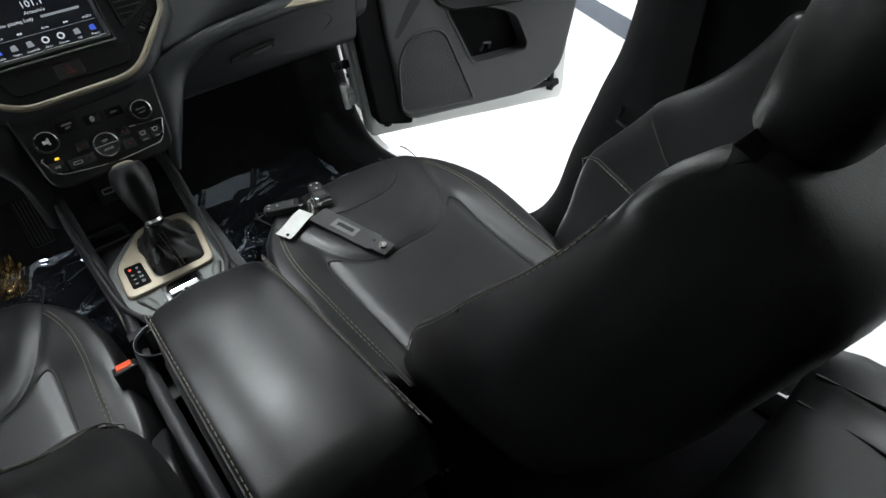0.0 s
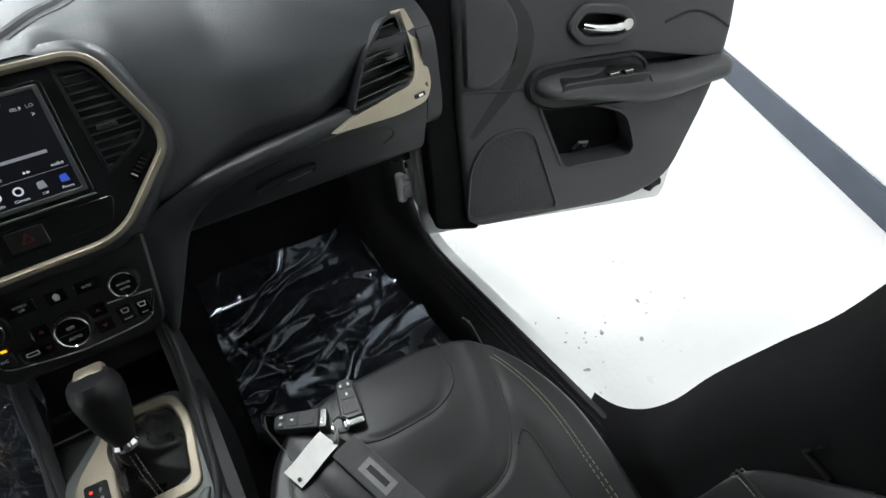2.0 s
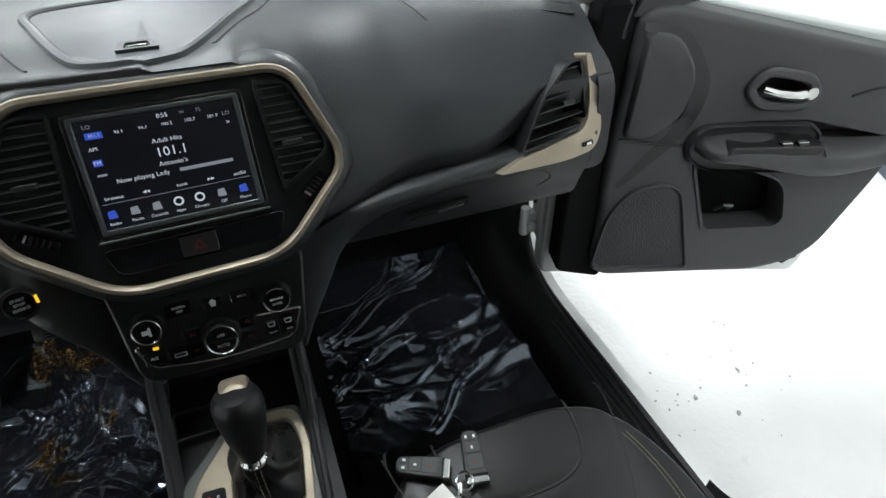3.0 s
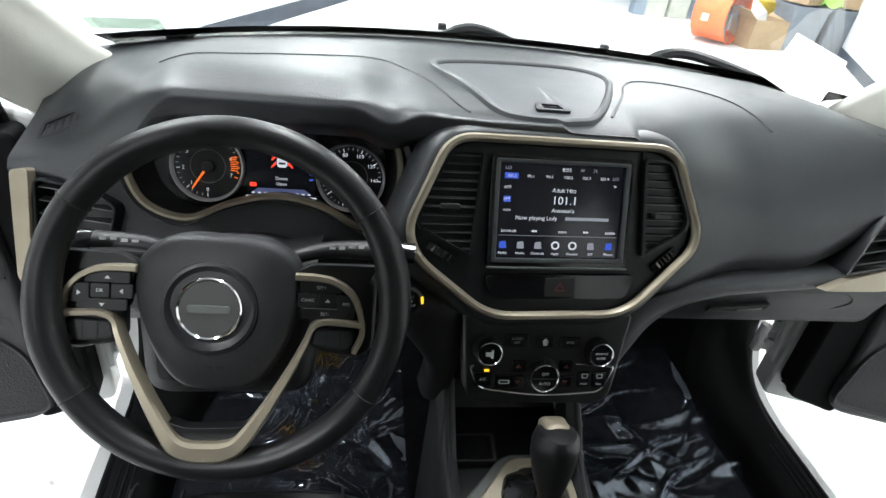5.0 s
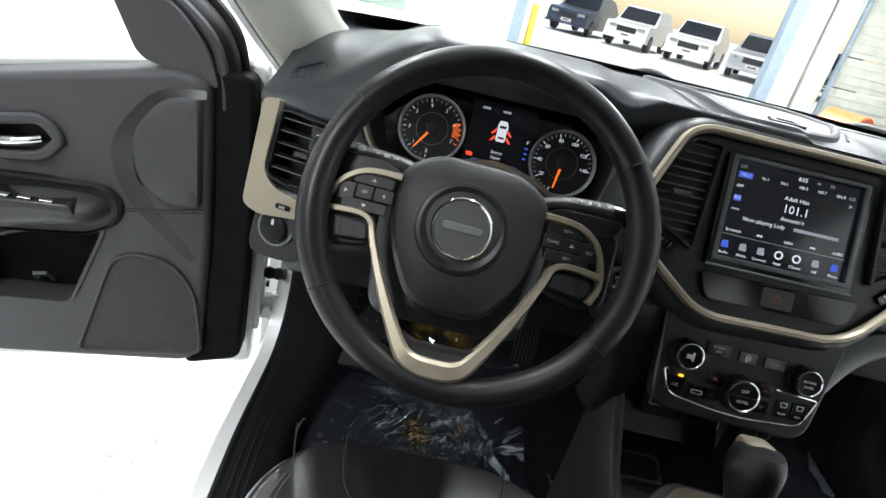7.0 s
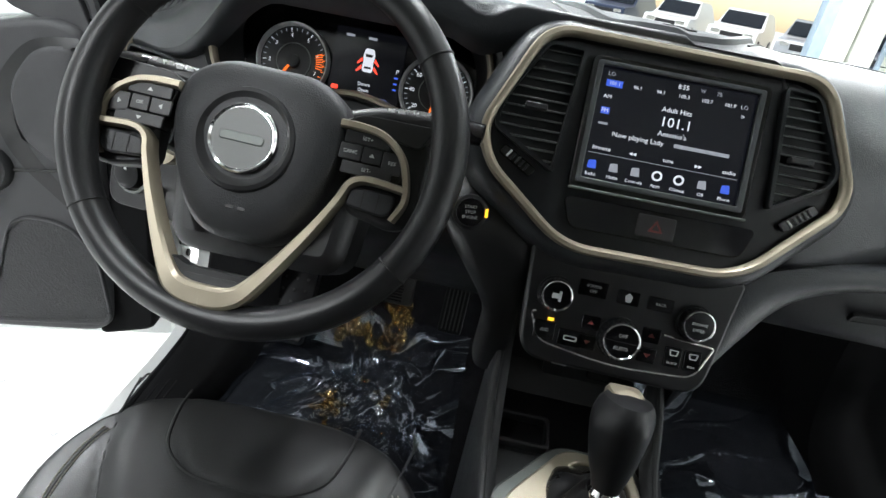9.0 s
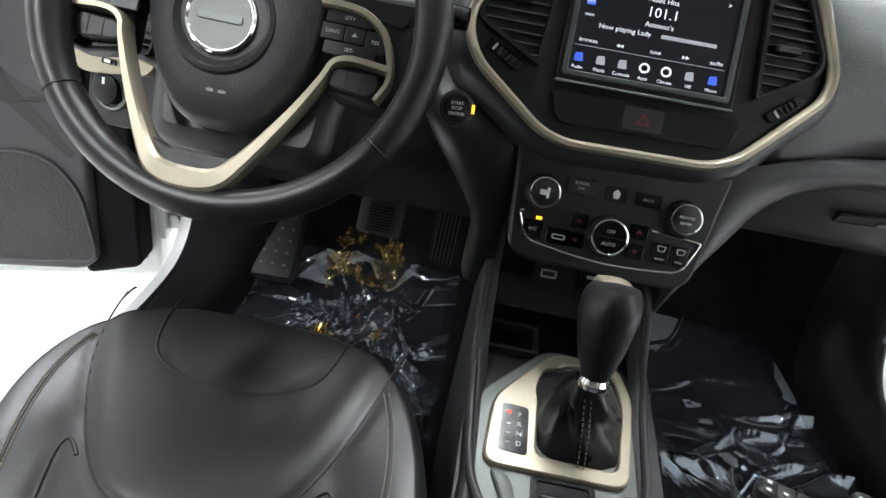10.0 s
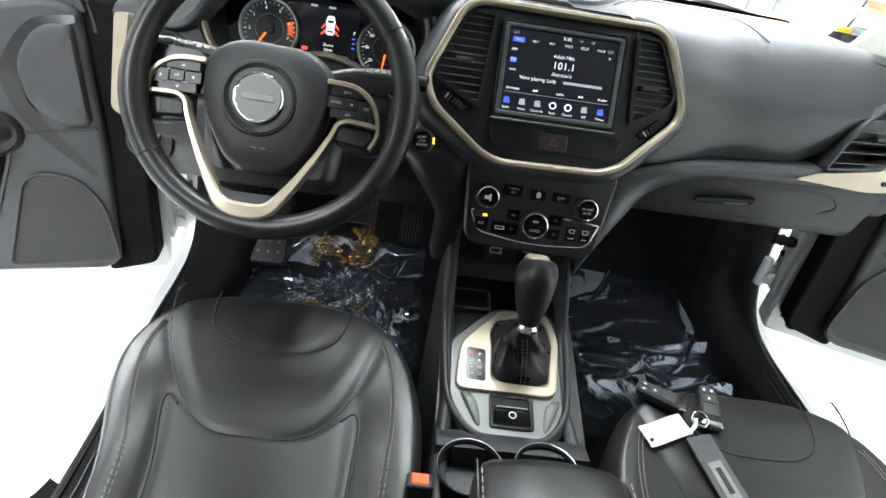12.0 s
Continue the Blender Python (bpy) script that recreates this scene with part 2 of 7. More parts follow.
def part(name, shape, mat, parent=None, label="", m=None, bevel=0.0, seg=2, angle=35, smooth=True, world_space=True):
    """One mesh object under a thing or a part. Shapes are given in world metres unless world_space is off."""
    me = shape.mesh(name) if isinstance(shape, Shape) else shape
    me.materials.append(mat)
    if smooth:
        me.shade_smooth()
        me.set_sharp_from_angle(angle=radians(angle))
    ob = new(name, me)
    if parent:
        ob.parent = parent
        if world_space:
            q = Matrix()
            p = parent
            while p:
                q = p.matrix_basis @ q
                p = p.parent
            ob.matrix_basis = q.inverted() @ (m if m else Matrix())
        elif m:
            ob.matrix_basis = m
    elif m:
        ob.matrix_basis = m
    if bevel:
        b = ob.modifiers.new("bevel", "BEVEL")
        b.width, b.segments, b.limit_method, b.angle_limit = bevel, seg, "ANGLE", radians(32)
        b.harden_normals = False
    if label:
        ob["label"] = label
    return ob


def spline(pts, n=8, closed=False):
    """A smooth line through points (Catmull-Rom), n steps a span."""
    pts = [tuple(p) for p in pts]
    k = len(pts)
    out = []
    for i in range(k if closed else k - 1):
        p = [pts[(i + d) % k] if closed else pts[min(max(i + d, 0), k - 1)] for d in (-1, 0, 1, 2)]
        for s in range(n):
            t = s / n
            out.append(tuple(0.5 * (2 * b + (c - a) * t + (2 * a - 5 * b + 4 * c - d) * t * t + (3 * b - a - 3 * c + d) * t ** 3) for a, b, c, d in zip(*p)))
    if not closed:
        out.append(pts[-1])
    return out


def spline_rows(rows, n=4):
    """Each closed row of points drawn as a smooth closed line."""
    return [spline(r, n, True) for r in rows]


def rounded(pts, r, n=6):
    """A polygon with its corners rounded by radius r (or a list of radii)."""
    out = []
    k = len(pts)
    for i, p in enumerate(pts):
        q = r[i] if isinstance(r, (list, tuple)) else r
        p, a, b = Vector(p), Vector(pts[i - 1]), Vector(pts[(i + 1) % k])
        da, db = (a - p), (b - p)
        q = min(q, da.length * 0.48, db.length * 0.48)
        s, e = p + da.normalized() * q, p + db.normalized() * q
        for j in range(n + 1):
            t = j / n
            out.append(tuple(s * (1 - t) ** 2 + p * (2 * t * (1 - t)) + e * t * t))
    return out


def rect(x0, x1, y0, y1, r=0.0, n=5):
    pts = [(x0, y0), (x1, y0), (x1, y1), (x0, y1)]
    return rounded(pts, r, n) if r else pts


def inset(outline, d):
    """The outline moved inwards by d (anticlockwise outlines)."""
    k = len(outline)
    out = []
    for i in range(k):
        a, p, b = Vector(outline[i - 1]), Vector(outline[i]), Vector(outline[(i + 1) % k])
        e, g = (p - a), (b - p)
        e = e.normalized() if e.length > 1e-9 else g.normalized()
        g = g.normalized() if g.length > 1e-9 else e
        t = (e + g).normalized()
        c = max(0.5, t.dot(e))
        out.append((p.x - t.y * d / c, p.y + t.x * d / c))
    return out


def shrink(outline, k):
    """The outline drawn in towards its middle."""
    cx, cy = sum(p[0] for p in outline) / len(outline), sum(p[1] for p in outline) / len(outline)
    return [(cx + (x - cx) * k, cy + (y - cy) * k) for x, y in outline]


def smooth(a, b, x):
    t = min(1, max(0, (x - a) / (b - a)))
    return t * t * (3 - 2 * t)


def mix(a, b, t):
    return a + (b - a) * t


def writing(text, size, mat, parent, m, name="writing", align="CENTER", depth=0.0002):
    """Raised letters in the built-in font, in the plane of m."""
    c = bpy.data.curves.new(name, "FONT")
    c.body, c.size, c.align_x, c.align_y, c.extrude, c.resolution_u = text, size, align, "CENTER", depth, 2
    tmp = bpy.data.objects.new("tmp", c)
    me = bpy.data.meshes.new_from_object(tmp)
    bpy.data.objects.remove(tmp)
    return part(name, me, mat, parent, m=m, smooth=False)


def axes(origin, x, up):
    """A matrix with its x axis along x and its y axis close to up; z points out."""
    x, up = Vector(x).normalized(), Vector(up)
    z = x.cross(up).normalized()
    y = z.cross(x)
    return Matrix(((x.x, y.x, z.x, origin[0]), (x.y, y.y, z.y, origin[1]), (x.z, y.z, z.z, origin[2]), (0, 0, 0, 1)))

# ---- the garage ----
ground = part("floor", Shape().box(-14, 14, -9, 9.5, -0.1, 0), CONCRETE)
tagged(ground, "glossy white painted concrete garage floor with small dark scuffs", "floor", kind="structure")
yard = part("ground", Shape().box(-300, 300, 9.5, 400, -0.14, -0.03), material("pale_concrete_yard", (0.74, 0.73, 0.71), 0.8, grain=0.3, grain_size=0.03, spots=0.2, spot_size=2.0))
tagged(yard, "sunlit pale concrete car park outside the garage", "ground", kind="structure")
scuffs = Shape()
rnd = random.Random(4)
for cx, cy, spread, count in ((1.15, 0.05, 0.16, 26), (1.28, 0.16, 0.14, 14), (-1.2, 0.34, 0.2, 20), (-1.25, 0.0, 0.3, 14)):
    for _ in range(count):
        x, y, a, l = rnd.gauss(cx, spread), rnd.gauss(cy, spread * 0.6), rnd.uniform(0, 6.3), rnd.choice((0.002, 0.003, 0.005, 0.011))
        pts = [(l * math.cos(q) * rnd.uniform(0.6, 1.2), l * 0.55 * math.sin(q) * rnd.uniform(0.6, 1.2)) for q in [i * 0.9 for i in range(7)]]
        scuffs.prism(pts, 0.0005, 0.002, pose(x, y, 0, 0, 0, math.degrees(a)))
tagged(part("floor_scuffs", scuffs, material("scuff_grey", (0.24, 0.24, 0.24), 0.8, spots=0.8, spot_size=0.01)), "small grey chips and scuffs on the white floor", "debris", kind="stuff")


def wall_run(name, a, b, height, label, base=0.16):
    """A wall with thickness from a to b, its room side on the left, and its dark skirting."""
    a, b = Vector((*a, 0)), Vector((*b, 0))
    d = (b - a).normalized()
    turn = math.degrees(math.atan2(d.y, d.x))
    n = (b - a).length
    w = part(name, Shape().box(0, n, -0.15, 0, 0, height), WALLPAINT, m=pose(a.x, a.y, 0, 0, 0, turn))
    tagged(w, label, "wall", kind="structure")
    s = part("baseboard", Shape().box(0, n, 0.002, 0.02, 0, base), BASEDARK, m=pose(a.x, a.y, 0, 0, 0, turn), bevel=0.004)
    tagged(s, "dark blue-grey painted skirting band along the white wall", "baseboard", kind="structure")


wall_run("wall_west", (0.02, 9.3), (-7.4, -9.0), 3.6, "white painted garage wall with a dark skirting band")
wall_run("wall_east", (-2.0, -8.0), (7.6, 9.3), 3.6, "white painted garage wall with a dark skirting band", 0.13)
wall_run("wall_south", (-8.0, -8.4), (3.0, -8.4), 3.6, "white painted back wall of the garage")
# unseen ceiling, added in a grey that keeps seat and dash reflections low
roof_top = part("ceiling", Shape().box(-8, 10, -9.2, 9.8, 3.6, 3.75), material("unseen_ceiling_grey", (0.28, 0.285, 0.29), 0.7, grain=0.2, grain_size=0.01, spots=0.2, spot_size=0.5))
tagged(roof_top, "unseen garage ceiling, grey to hold back reflections", "ceiling", kind="structure")

# ---- the car body ----
body = thing("car_body", "white car shell around a black interior, seen from within", "car body", kind="structure")
floor_pan = Shape().box(-0.70, 0.70, -1.75, 0.42, 0.33, 0.36)
toe = Shape().grid([[(x, y, z) for x in (-0.68, -0.3, 0, 0.3, 0.68)] for y, z in ((0.40, 0.36), (0.52, 0.38), (0.66, 0.50), (0.74, 0.66), (0.80, 0.95))])
part("floor_pan", floor_pan, CARPET, body, "black carpeted floor")
part("toe_board", toe, CARPET, body)
for s in (-1, 1):
    # sill: painted outer ledge, black scuff plate that runs up into the kick panel
    def edge(x, y, z, s=s):
        """The side of the shell: on the driver's side it draws in towards the back."""
        return (s * (x - (0.055 * smooth(0.30, -0.45, y) if s < 0 else 0.0)), y, z)
    ys = [-1.5, -0.9, -0.5, -0.3, -0.1, 0.1, 0.3, 0.45, 0.56]
    part("sill", Shape().grid([[edge(x, y, z) for x, z in ((0.66, 0.30), (0.76, 0.27), (0.772, 0.33), (0.775, 0.395), (0.768, 0.412), (0.745, 0.424), (0.66, 0.42))] for y in ys], True, True), PAINT, body, "white painted door sill", angle=50)
    kick = spline([(-0.6, 0.0), (-0.3, 0.0), (0.0, 0.0), (0.16, 0.002), (0.26, 0.010), (0.33, 0.034), (0.385, 0.082), (0.418, 0.155), (0.435, 0.27), (0.442, 0.47)], 5)
    rows = []
    for y, up in kick:
        f = smooth(0.16, 0.42, y)
        prof = [(0.728, 0.424), (0.722, 0.438), (0.708, 0.443), (0.690, 0.441), (0.674, 0.4405), (0.668, 0.437), (0.655, 0.436), (0.640, 0.422), (0.630, 0.39), (0.622, 0.355)]
        rows.append([edge(x - 0.035 * f * (0.728 - x) / 0.1, y + 0.30 * f * max(0.0, 0.70 - x), z + up) for x, z in prof])
    part("scuff_plate", Shape().grid(rows), BLACKTRIM, body, "smooth black plastic scuff plate curving up into the kick panel", angle=60)
    for k in range(3):
        part("scuff_rib", Shape().tube([edge(0.706 - 0.013 * k, y, 0.4425 - 0.0006 * k) for y in (-0.5, -0.3, -0.1, 0.05, 0.20)], 0.0028, 6), RUBBER, body)
    kp = spline([(0.24, 0.40), (0.33, 0.455), (0.385, 0.52), (0.418, 0.595), (0.435, 0.71), (0.44, 0.91)], 4)
    rows = [[(s * x, y + dy, z) for y, z in kp] for x, dy in ((0.69, 0.004), (0.66, 0.02), (0.615, 0.06), (0.60, 0.2), (0.60, 0.4))]
    part("kick_panel", Shape().grid(rows), BLACKTRIM, body, "black plastic kick panel")
    rows = [[edge(x, y, z) for y, z in [(-0.52, 0.425), (-0.3, 0.425), (-0.1, 0.425), (0.1, 0.425)] + spline([(0.26, 0.425), (0.35, 0.445), (0.41, 0.50), (0.442, 0.58), (0.458, 0.70), (0.468, 0.95), (0.40, 1.1)], 5)] for x in (0.724, 0.748, 0.768)]
    part("door_aperture", Shape().grid(rows), PAINT, body, "white painted edge of the door opening")
    pts = spline([edge(0.729, y, z) for y, z in ((-0.5, 0.434), (-0.2, 0.434), (0.1, 0.434), (0.26, 0.437), (0.345, 0.458), (0.40, 0.51), (0.430, 0.59), (0.445, 0.70), (0.452, 0.95))], 6)
    part("weather_strip", Shape().tube(pts, 0.008, 8, up=(1, 0, 0)), RUBBER, body, "black rubber door seal")
    # front pillar, from the dash to the roof
    rail = spline([(s * 0.735, 0.47, 1.06), (s * 0.715, 0.30, 1.20), (s * 0.67, 0.02, 1.38), (s * 0.61, -0.35, 1.50)] if s > 0 else [(-0.738, 0.47, 1.05), (-0.768, 0.36, 1.135), (-0.797, 0.24, 1.235), (-0.79, 0.02, 1.375), (-0.715, -0.35, 1.50)], 8)
    rows = []
    wide = 1.0 if s > 0 else 1.5
    for k, (x, y, z) in enumerate(rail):
        w = wide * (1 + 0.7 * (1 - smooth(0, 9, k)) if s < 0 else 1.0)
        rows.append([(x + s * 0.015 * wide, y - 0.06, z - 0.035), (x - s * 0.012 * wide, y - 0.050, z - 0.026), (x - s * 0.032 * wide, y - 0.020, z - 0.008), (x - s * 0.040 * w, y + 0.02, z + 0.014), (x - s * 0.040 * w, y + 0.05, z + 0.03), (x, y + 0.07, z + 0.045), (x + s * 0.04, y + 0.01, z + 0.01)])
    part("front_pillar", Shape().grid(spline_rows(rows), True, True), PILLAR, body, "light grey pillar trim", angle=60)
    rows = []
    for x, y, z in rail:
        rows.append([(x + s * 0.026, y - 0.06, z - 0.036), (x + s * 0.05, y - 0.05, z - 0.03), (x + s * 0.07, y + 0.02, z + 0.02), (x + s * 0.045, y + 0.06, z + 0.04)])
    part("pillar_skin", Shape().grid(rows, True, True), PAINT, body, "white painted outer pillar")
    # centre pillar
    rows = []
    for y0, y1, z, xo in spline([(-0.24, -1.06, 0.415, 0.0), (-0.34, -0.99, 0.435, 0.0), (-0.41, -0.95, 0.49, 0.0), (-0.468, -0.92, 0.58, 0.0), (-0.518, -0.90, 0.70, 0.0), (-0.582, -0.89, 0.83, -0.002), (-0.64, -0.89, 0.95, -0.005), (-0.715, -0.90, 1.20, -0.035), (-0.77, -0.92, 1.50, -0.10)], 6):
        x = 0.70 + xo - (0.045 if s < 0 else 0.0)
        rows.append([(s * (x + 0.06), y0 + 0.03, z), (s * (x + 0.02), y0 + 0.01, z), (s * x, y0 - 0.005, z), (s * (x - 0.02), y0 - 0.03, z), (s * (x - 0.03), y0 - 0.06, z), (s * (x - 0.035), y1 + 0.03, z), (s * x, y1, z), (s * (x + 0.06), y1 - 0.03, z)])
    part("centre_pillar", Shape().grid(rows, True, True), BLACKTRIM, body, "black trimmed centre pillar", angle=60)
part("roof_lining", Shape().grid([[(x, y, 1.53 + 0.03 * (1 - (x / 0.66) ** 2)) for x in (-0.66, -0.4, 0, 0.4, 0.66)] for y in (-1.9, -1.2, -0.5, -0.25)]), PILLAR, body, "light grey roof lining")
part("roof_skin", Shape().grid([[(x, y, 1.57 + 0.03 * (1 - (x / 0.66) ** 2)) for x in (-0.7, -0.4, 0, 0.4, 0.7)] for y in (-2.0, -1.2, -0.5, -0.2)]), PAINT, body)


def screen_y(x):
    return 0.80 - 0.27 * (abs(x) / 0.72) ** 2.4


XS = [-0.72 + 1.44 * i / 24 for i in range(25)]
glass_rows = [[(x * (1 - 0.14 * k), mix(screen_y(x), -0.22, k), mix(1.135, 1.55, k) - 0.02 * (abs(x) / 0.7) ** 2 * k + 0.02 * math.sin(3.14 * k)) for x in XS] for k in (0, 0.25, 0.5, 0.75, 1)]
windscreen = part("windscreen", Shape().grid(glass_rows), GLASS, body, "clear windscreen")
windscreen.visible_shadow = False
part("windscreen_band", Shape().grid([[(x, screen_y(x) - dy, z) for x in XS] for dy, z in ((-0.02, 1.120), (0.0, 1.137), (0.05, 1.157), (0.080, 1.169))]), GLOSS, body, "black printed band along the foot of the windscreen")
hood_rows = [[(x * 1.18, mix(screen_y(x) + 0.03, 1.75 - 0.25 * (abs(x) / 0.72) ** 2, k), mix(1.115, 0.93, k ** 1.5) - 0.05 * (abs(x) / 0.72) ** 2 + 0.012 * math.sin(3.14 * k)) for x in XS] for k in (0, 0.1, 0.3, 0.5, 0.75, 1)]
part("bonnet", Shape().grid(hood_rows), PAINT, body, "white bonnet")
part("nose", Shape().grid([[(x * 1.18, 1.75 - 0.25 * (abs(x) / 0.72) ** 2 + d, z - 0.05 * (abs(x) / 0.72) ** 2) for x in XS] for d, z in ((0, 0.93), (0.06, 0.8), (0.06, 0.3))]), PAINT, body)
for s in (-1, 1):
    part("front_wing", Shape().grid([[(s * 0.83, y, z) for y in (0.55, 0.9, 1.3, 1.55)] for z in (0.3, 0.6, 0.9, 1.04)] ), PAINT, body, "white front wing")
for x, y, z in ((-0.05, 1.16, 1.095), (0.44, 1.12, 1.085)):
    part("washer_jet", Shape().box(x - 0.012, x + 0.012, y - 0.012, y + 0.012, z - 0.02, z + 0.008), RUBBER, body, "black washer jet", bevel=0.004)
for x0, x1 in ((-0.10, 0.10), (0.40, 0.68)):
    pts = spline([(x0, screen_y(x0) + 0.035, 1.135), (mix(x0, x1, 0.4), screen_y(x0) + 0.04, 1.158), (x1, screen_y(x1) + 0.06, 1.135)], 8)
    part("wiper_arm", Shape().tube(pts, [0.006 + 0.016 * math.sin(3.14 * i / 16) for i in range(17)], 8, squash=0.6), RUBBER, body, "black wiper arm")
sticker = part("inspection_sticker", Shape().grid([[(-0.690 + 0.10 * a, 0.385 - 0.0 * a + 0.03 * a - 0.03 * k, 1.195 + 0.022 * k) for a in (0, 1)] for k in (0, 1)]), glass("faded_green_sticker", (0.42, 0.52, 0.44), 0.4, 0.08), body, "faded green sticker on the windscreen")

# outer skin behind the doors
for s in (-1, 1):
    rows = [[(s * (0.80 - 0.22 * max(0, z - 1.0)), y, z) for z in (0.30, 0.5, 0.75, 1.0, 1.05)] for y in (-1.46, -1.6, -1.8, -2.0, -2.06)]
    part("rear_wing", Shape().grid(rows), PAINT, body, "white painted rear side")
part("tailgate", Shape().grid([[(x, -2.06 + 0.10 * (z - 0.9) ** 2 * (z > 0.9), z) for x in (-0.79, -0.4, 0, 0.4, 0.79)] for z in (0.30, 0.6, 0.9, 1.1)]), PAINT, body, "white painted tailgate")

# ---- dashboard ----
dash = thing("dashboard", "charcoal soft-touch dashboard with champagne metal trim", "dashboard")
TILT_M = axes((0.008, 0.036, 1.016), (1, 0.03, 0), (0, 0.405, 0.926)) @ Matrix.Diagonal((1.06, 1, 1, 1))  # plane of the centre stack


def dash_profile(x):
    """(y, z) points of the dash skin, from the windscreen's foot to the lower lip."""
    ax = abs(x)
    back = screen_y(x)
    centre = 1 - smooth(0.105, 0.175, x) if x > 0 else 1 - smooth(0.19, 0.30, ax)
    hood = smooth(-0.71, -0.50, x) * (1 - smooth(-0.28, -0.10, x))
    side = smooth(0.5, 0.72, ax)
    lip_y = mix(0.105, 0.112, centre)
    lip_z = mix(1.02, 1.176, centre)
    lip_z = mix(lip_z, 1.176, hood)
    lip_y = mix(lip_y, 0.135, hood)
    top = 1.178 - 0.03 * side
    pts = [(back, 1.125), (back - 0.03, 1.140), (mix(back, 0.3, 0.5), top - 0.008)]
    if x > 0:
        roll = 1 - centre
        far = smooth(0.16, 0.34, x)
        edge = smooth(0.40, 0.58, x)
        ly, lz = mix(mix(0.045, 0.088, far), 0.115, edge), mix(mix(0.972, 0.992, far), 1.045, edge)
        pts += [(mix(0.30, 0.34, roll), mix(1.186, top, roll)), (mix(0.2, mix(0.19, 0.23, far), roll), mix(1.186, mix(1.175, 1.152, far), roll)), (mix(0.14, mix(0.098, 0.128, far), roll), mix(1.183, mix(1.115, 1.085, far), roll)), (mix(lip_y, mix(ly + 0.012, ly, far), roll), mix(1.178, lz + 0.03, roll)), (mix(lip_y, ly, roll), mix(lip_z, lz, roll)), (mix(lip_y + 0.006, ly + 0.006, roll), mix(lip_z - 0.022, lz - 0.015, roll)), (mix(lip_y + 0.03, ly + 0.03, roll), mix(lip_z - 0.045, lz - 0.025, roll))]
    else:
        low = (1 - hood) * (1 - centre)
        lip_y = mix(lip_y, 0.163 + 0.2 * max(0.0, ax - 0.66), low)
        fall = 0.030 * smooth(0.69, 0.755, ax)
        pts += [(0.31, mix(1.186, 1.128, low) + 0.008 * hood - fall), (mix(0.22, 0.245, low), mix(1.19, 1.094, low) + 0.012 * hood - 0.6 * fall), (mix(0.155, 0.195, low), mix(1.182, 1.070, low) + 0.012 * hood - 0.3 * fall), (lip_y + 0.004, mix(lip_z + 0.01, 1.053, low)), (lip_y, mix(lip_z, 1.046, low)), (lip_y + 0.006, mix(lip_z - 0.022, 1.038, low)), (lip_y + 0.03, mix(lip_z - 0.045, 1.030, low))]
    return spline(pts, 5)


DX = [-0.752 + 1.422 * i / 112 for i in range(113)]
part("upper_pad", Shape().grid([[(x, y, z) for y, z in dash_profile(x)] for x in DX]), DASH, dash, "charcoal grained upper pad", angle=60)
# defroster slot
part("defroster_slot", Shape().grid([[(x, screen_y(x) - 0.045 - d, 1.143 + d * 0.12) for x in [-0.6 + 0.05 * i for i in range(25)]] for d in (0, 0.03)]), PANEL, dash, "black slotted defroster outlet")


def on_dash(x, y):
    p = dash_profile(x)
    for (a, b), (c, d) in zip(p, p[1:]):
        if c <= y <= a:
            return b + (d - b) * (y - a) / (c - a)
    return p[-1][1]


# upper storage bin lid with its latch
lid_line = spline([(-0.150, 0.385), (-0.04, 0.432), (0.09, 0.437), (0.153, 0.395), (0.122, 0.285), (0.060, 0.162), (0.015, 0.137), (-0.050, 0.135), (-0.093, 0.185), (-0.128, 0.275)][::-1], 5, True)
cx = sum(p[0] for p in lid_line) / len(lid_line)
cy = sum(p[1] for p in lid_line) / len(lid_line)
rows = []
for k, dz in ((1.07, 0.0), (1.055, 0.006), (1.015, 0.008), (0.985, 0.007), (0.965, 0.0025), (0.7, 0.003), (0.4, 0.003), (0.05, 0.003)):
    rows.append([(cx + (x - cx) * k, cy + (y - cy) * k, on_dash(cx + (x - cx) * k, cy + (y - cy) * k) + dz) for x, y in lid_line])
part("bin_lid", Shape().grid(rows, True, True), LIDSKIN, dash, "soft lid of the dash-top storage bin")
part("bin_seam", Shape().tube([(cx + (x - cx) * 0.966, cy + (y - cy) * 0.966, on_dash(cx + (x - cx) * 0.966, cy + (y - cy) * 0.966) + 0.0028) for x, y in lid_line], 0.0016, 6, closed=True), PIPING, dash)
for line in ([(-0.56, 0.27), (-0.509, 0.285), (-0.389, 0.341), (-0.251, 0.379), (-0.205, 0.319), (-0.160, 0.212), (-0.125, 0.150)], [(0.085, 0.165), (0.150, 0.290), (0.185, 0.37), (0.225, 0.403), (0.291, 0.39), (0.359, 0.33), (0.40, 0.24)]):
    part("pad_crease", Shape().tube([(x, y, on_dash(x, y) - 0.0006) for x, y in spline(line, 6)], 0.0026, 6), DASH_LOW, dash, "moulded crease in the upper pad")
lm = axes((-0.004, 0.176, on_dash(-0.004, 0.176) + 0.0045), (1, 0, 0), (0, 1, 0.05)) @ Matrix.Scale(0.72, 4)
latch = part("bin_latch", Shape().ring(rounded([(-0.036, -0.02), (0.036, -0.02), (0.024, 0.018), (-0.03, 0.018)], 0.006), rounded([(-0.022, -0.012), (0.022, -0.012), (0.016, 0.01), (-0.019, 0.01)], 0.003), -0.003, 0.004, lm), DASH_LOW, dash, "recessed black latch")
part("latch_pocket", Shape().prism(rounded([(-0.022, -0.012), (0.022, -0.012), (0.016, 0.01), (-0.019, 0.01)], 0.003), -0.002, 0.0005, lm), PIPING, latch)
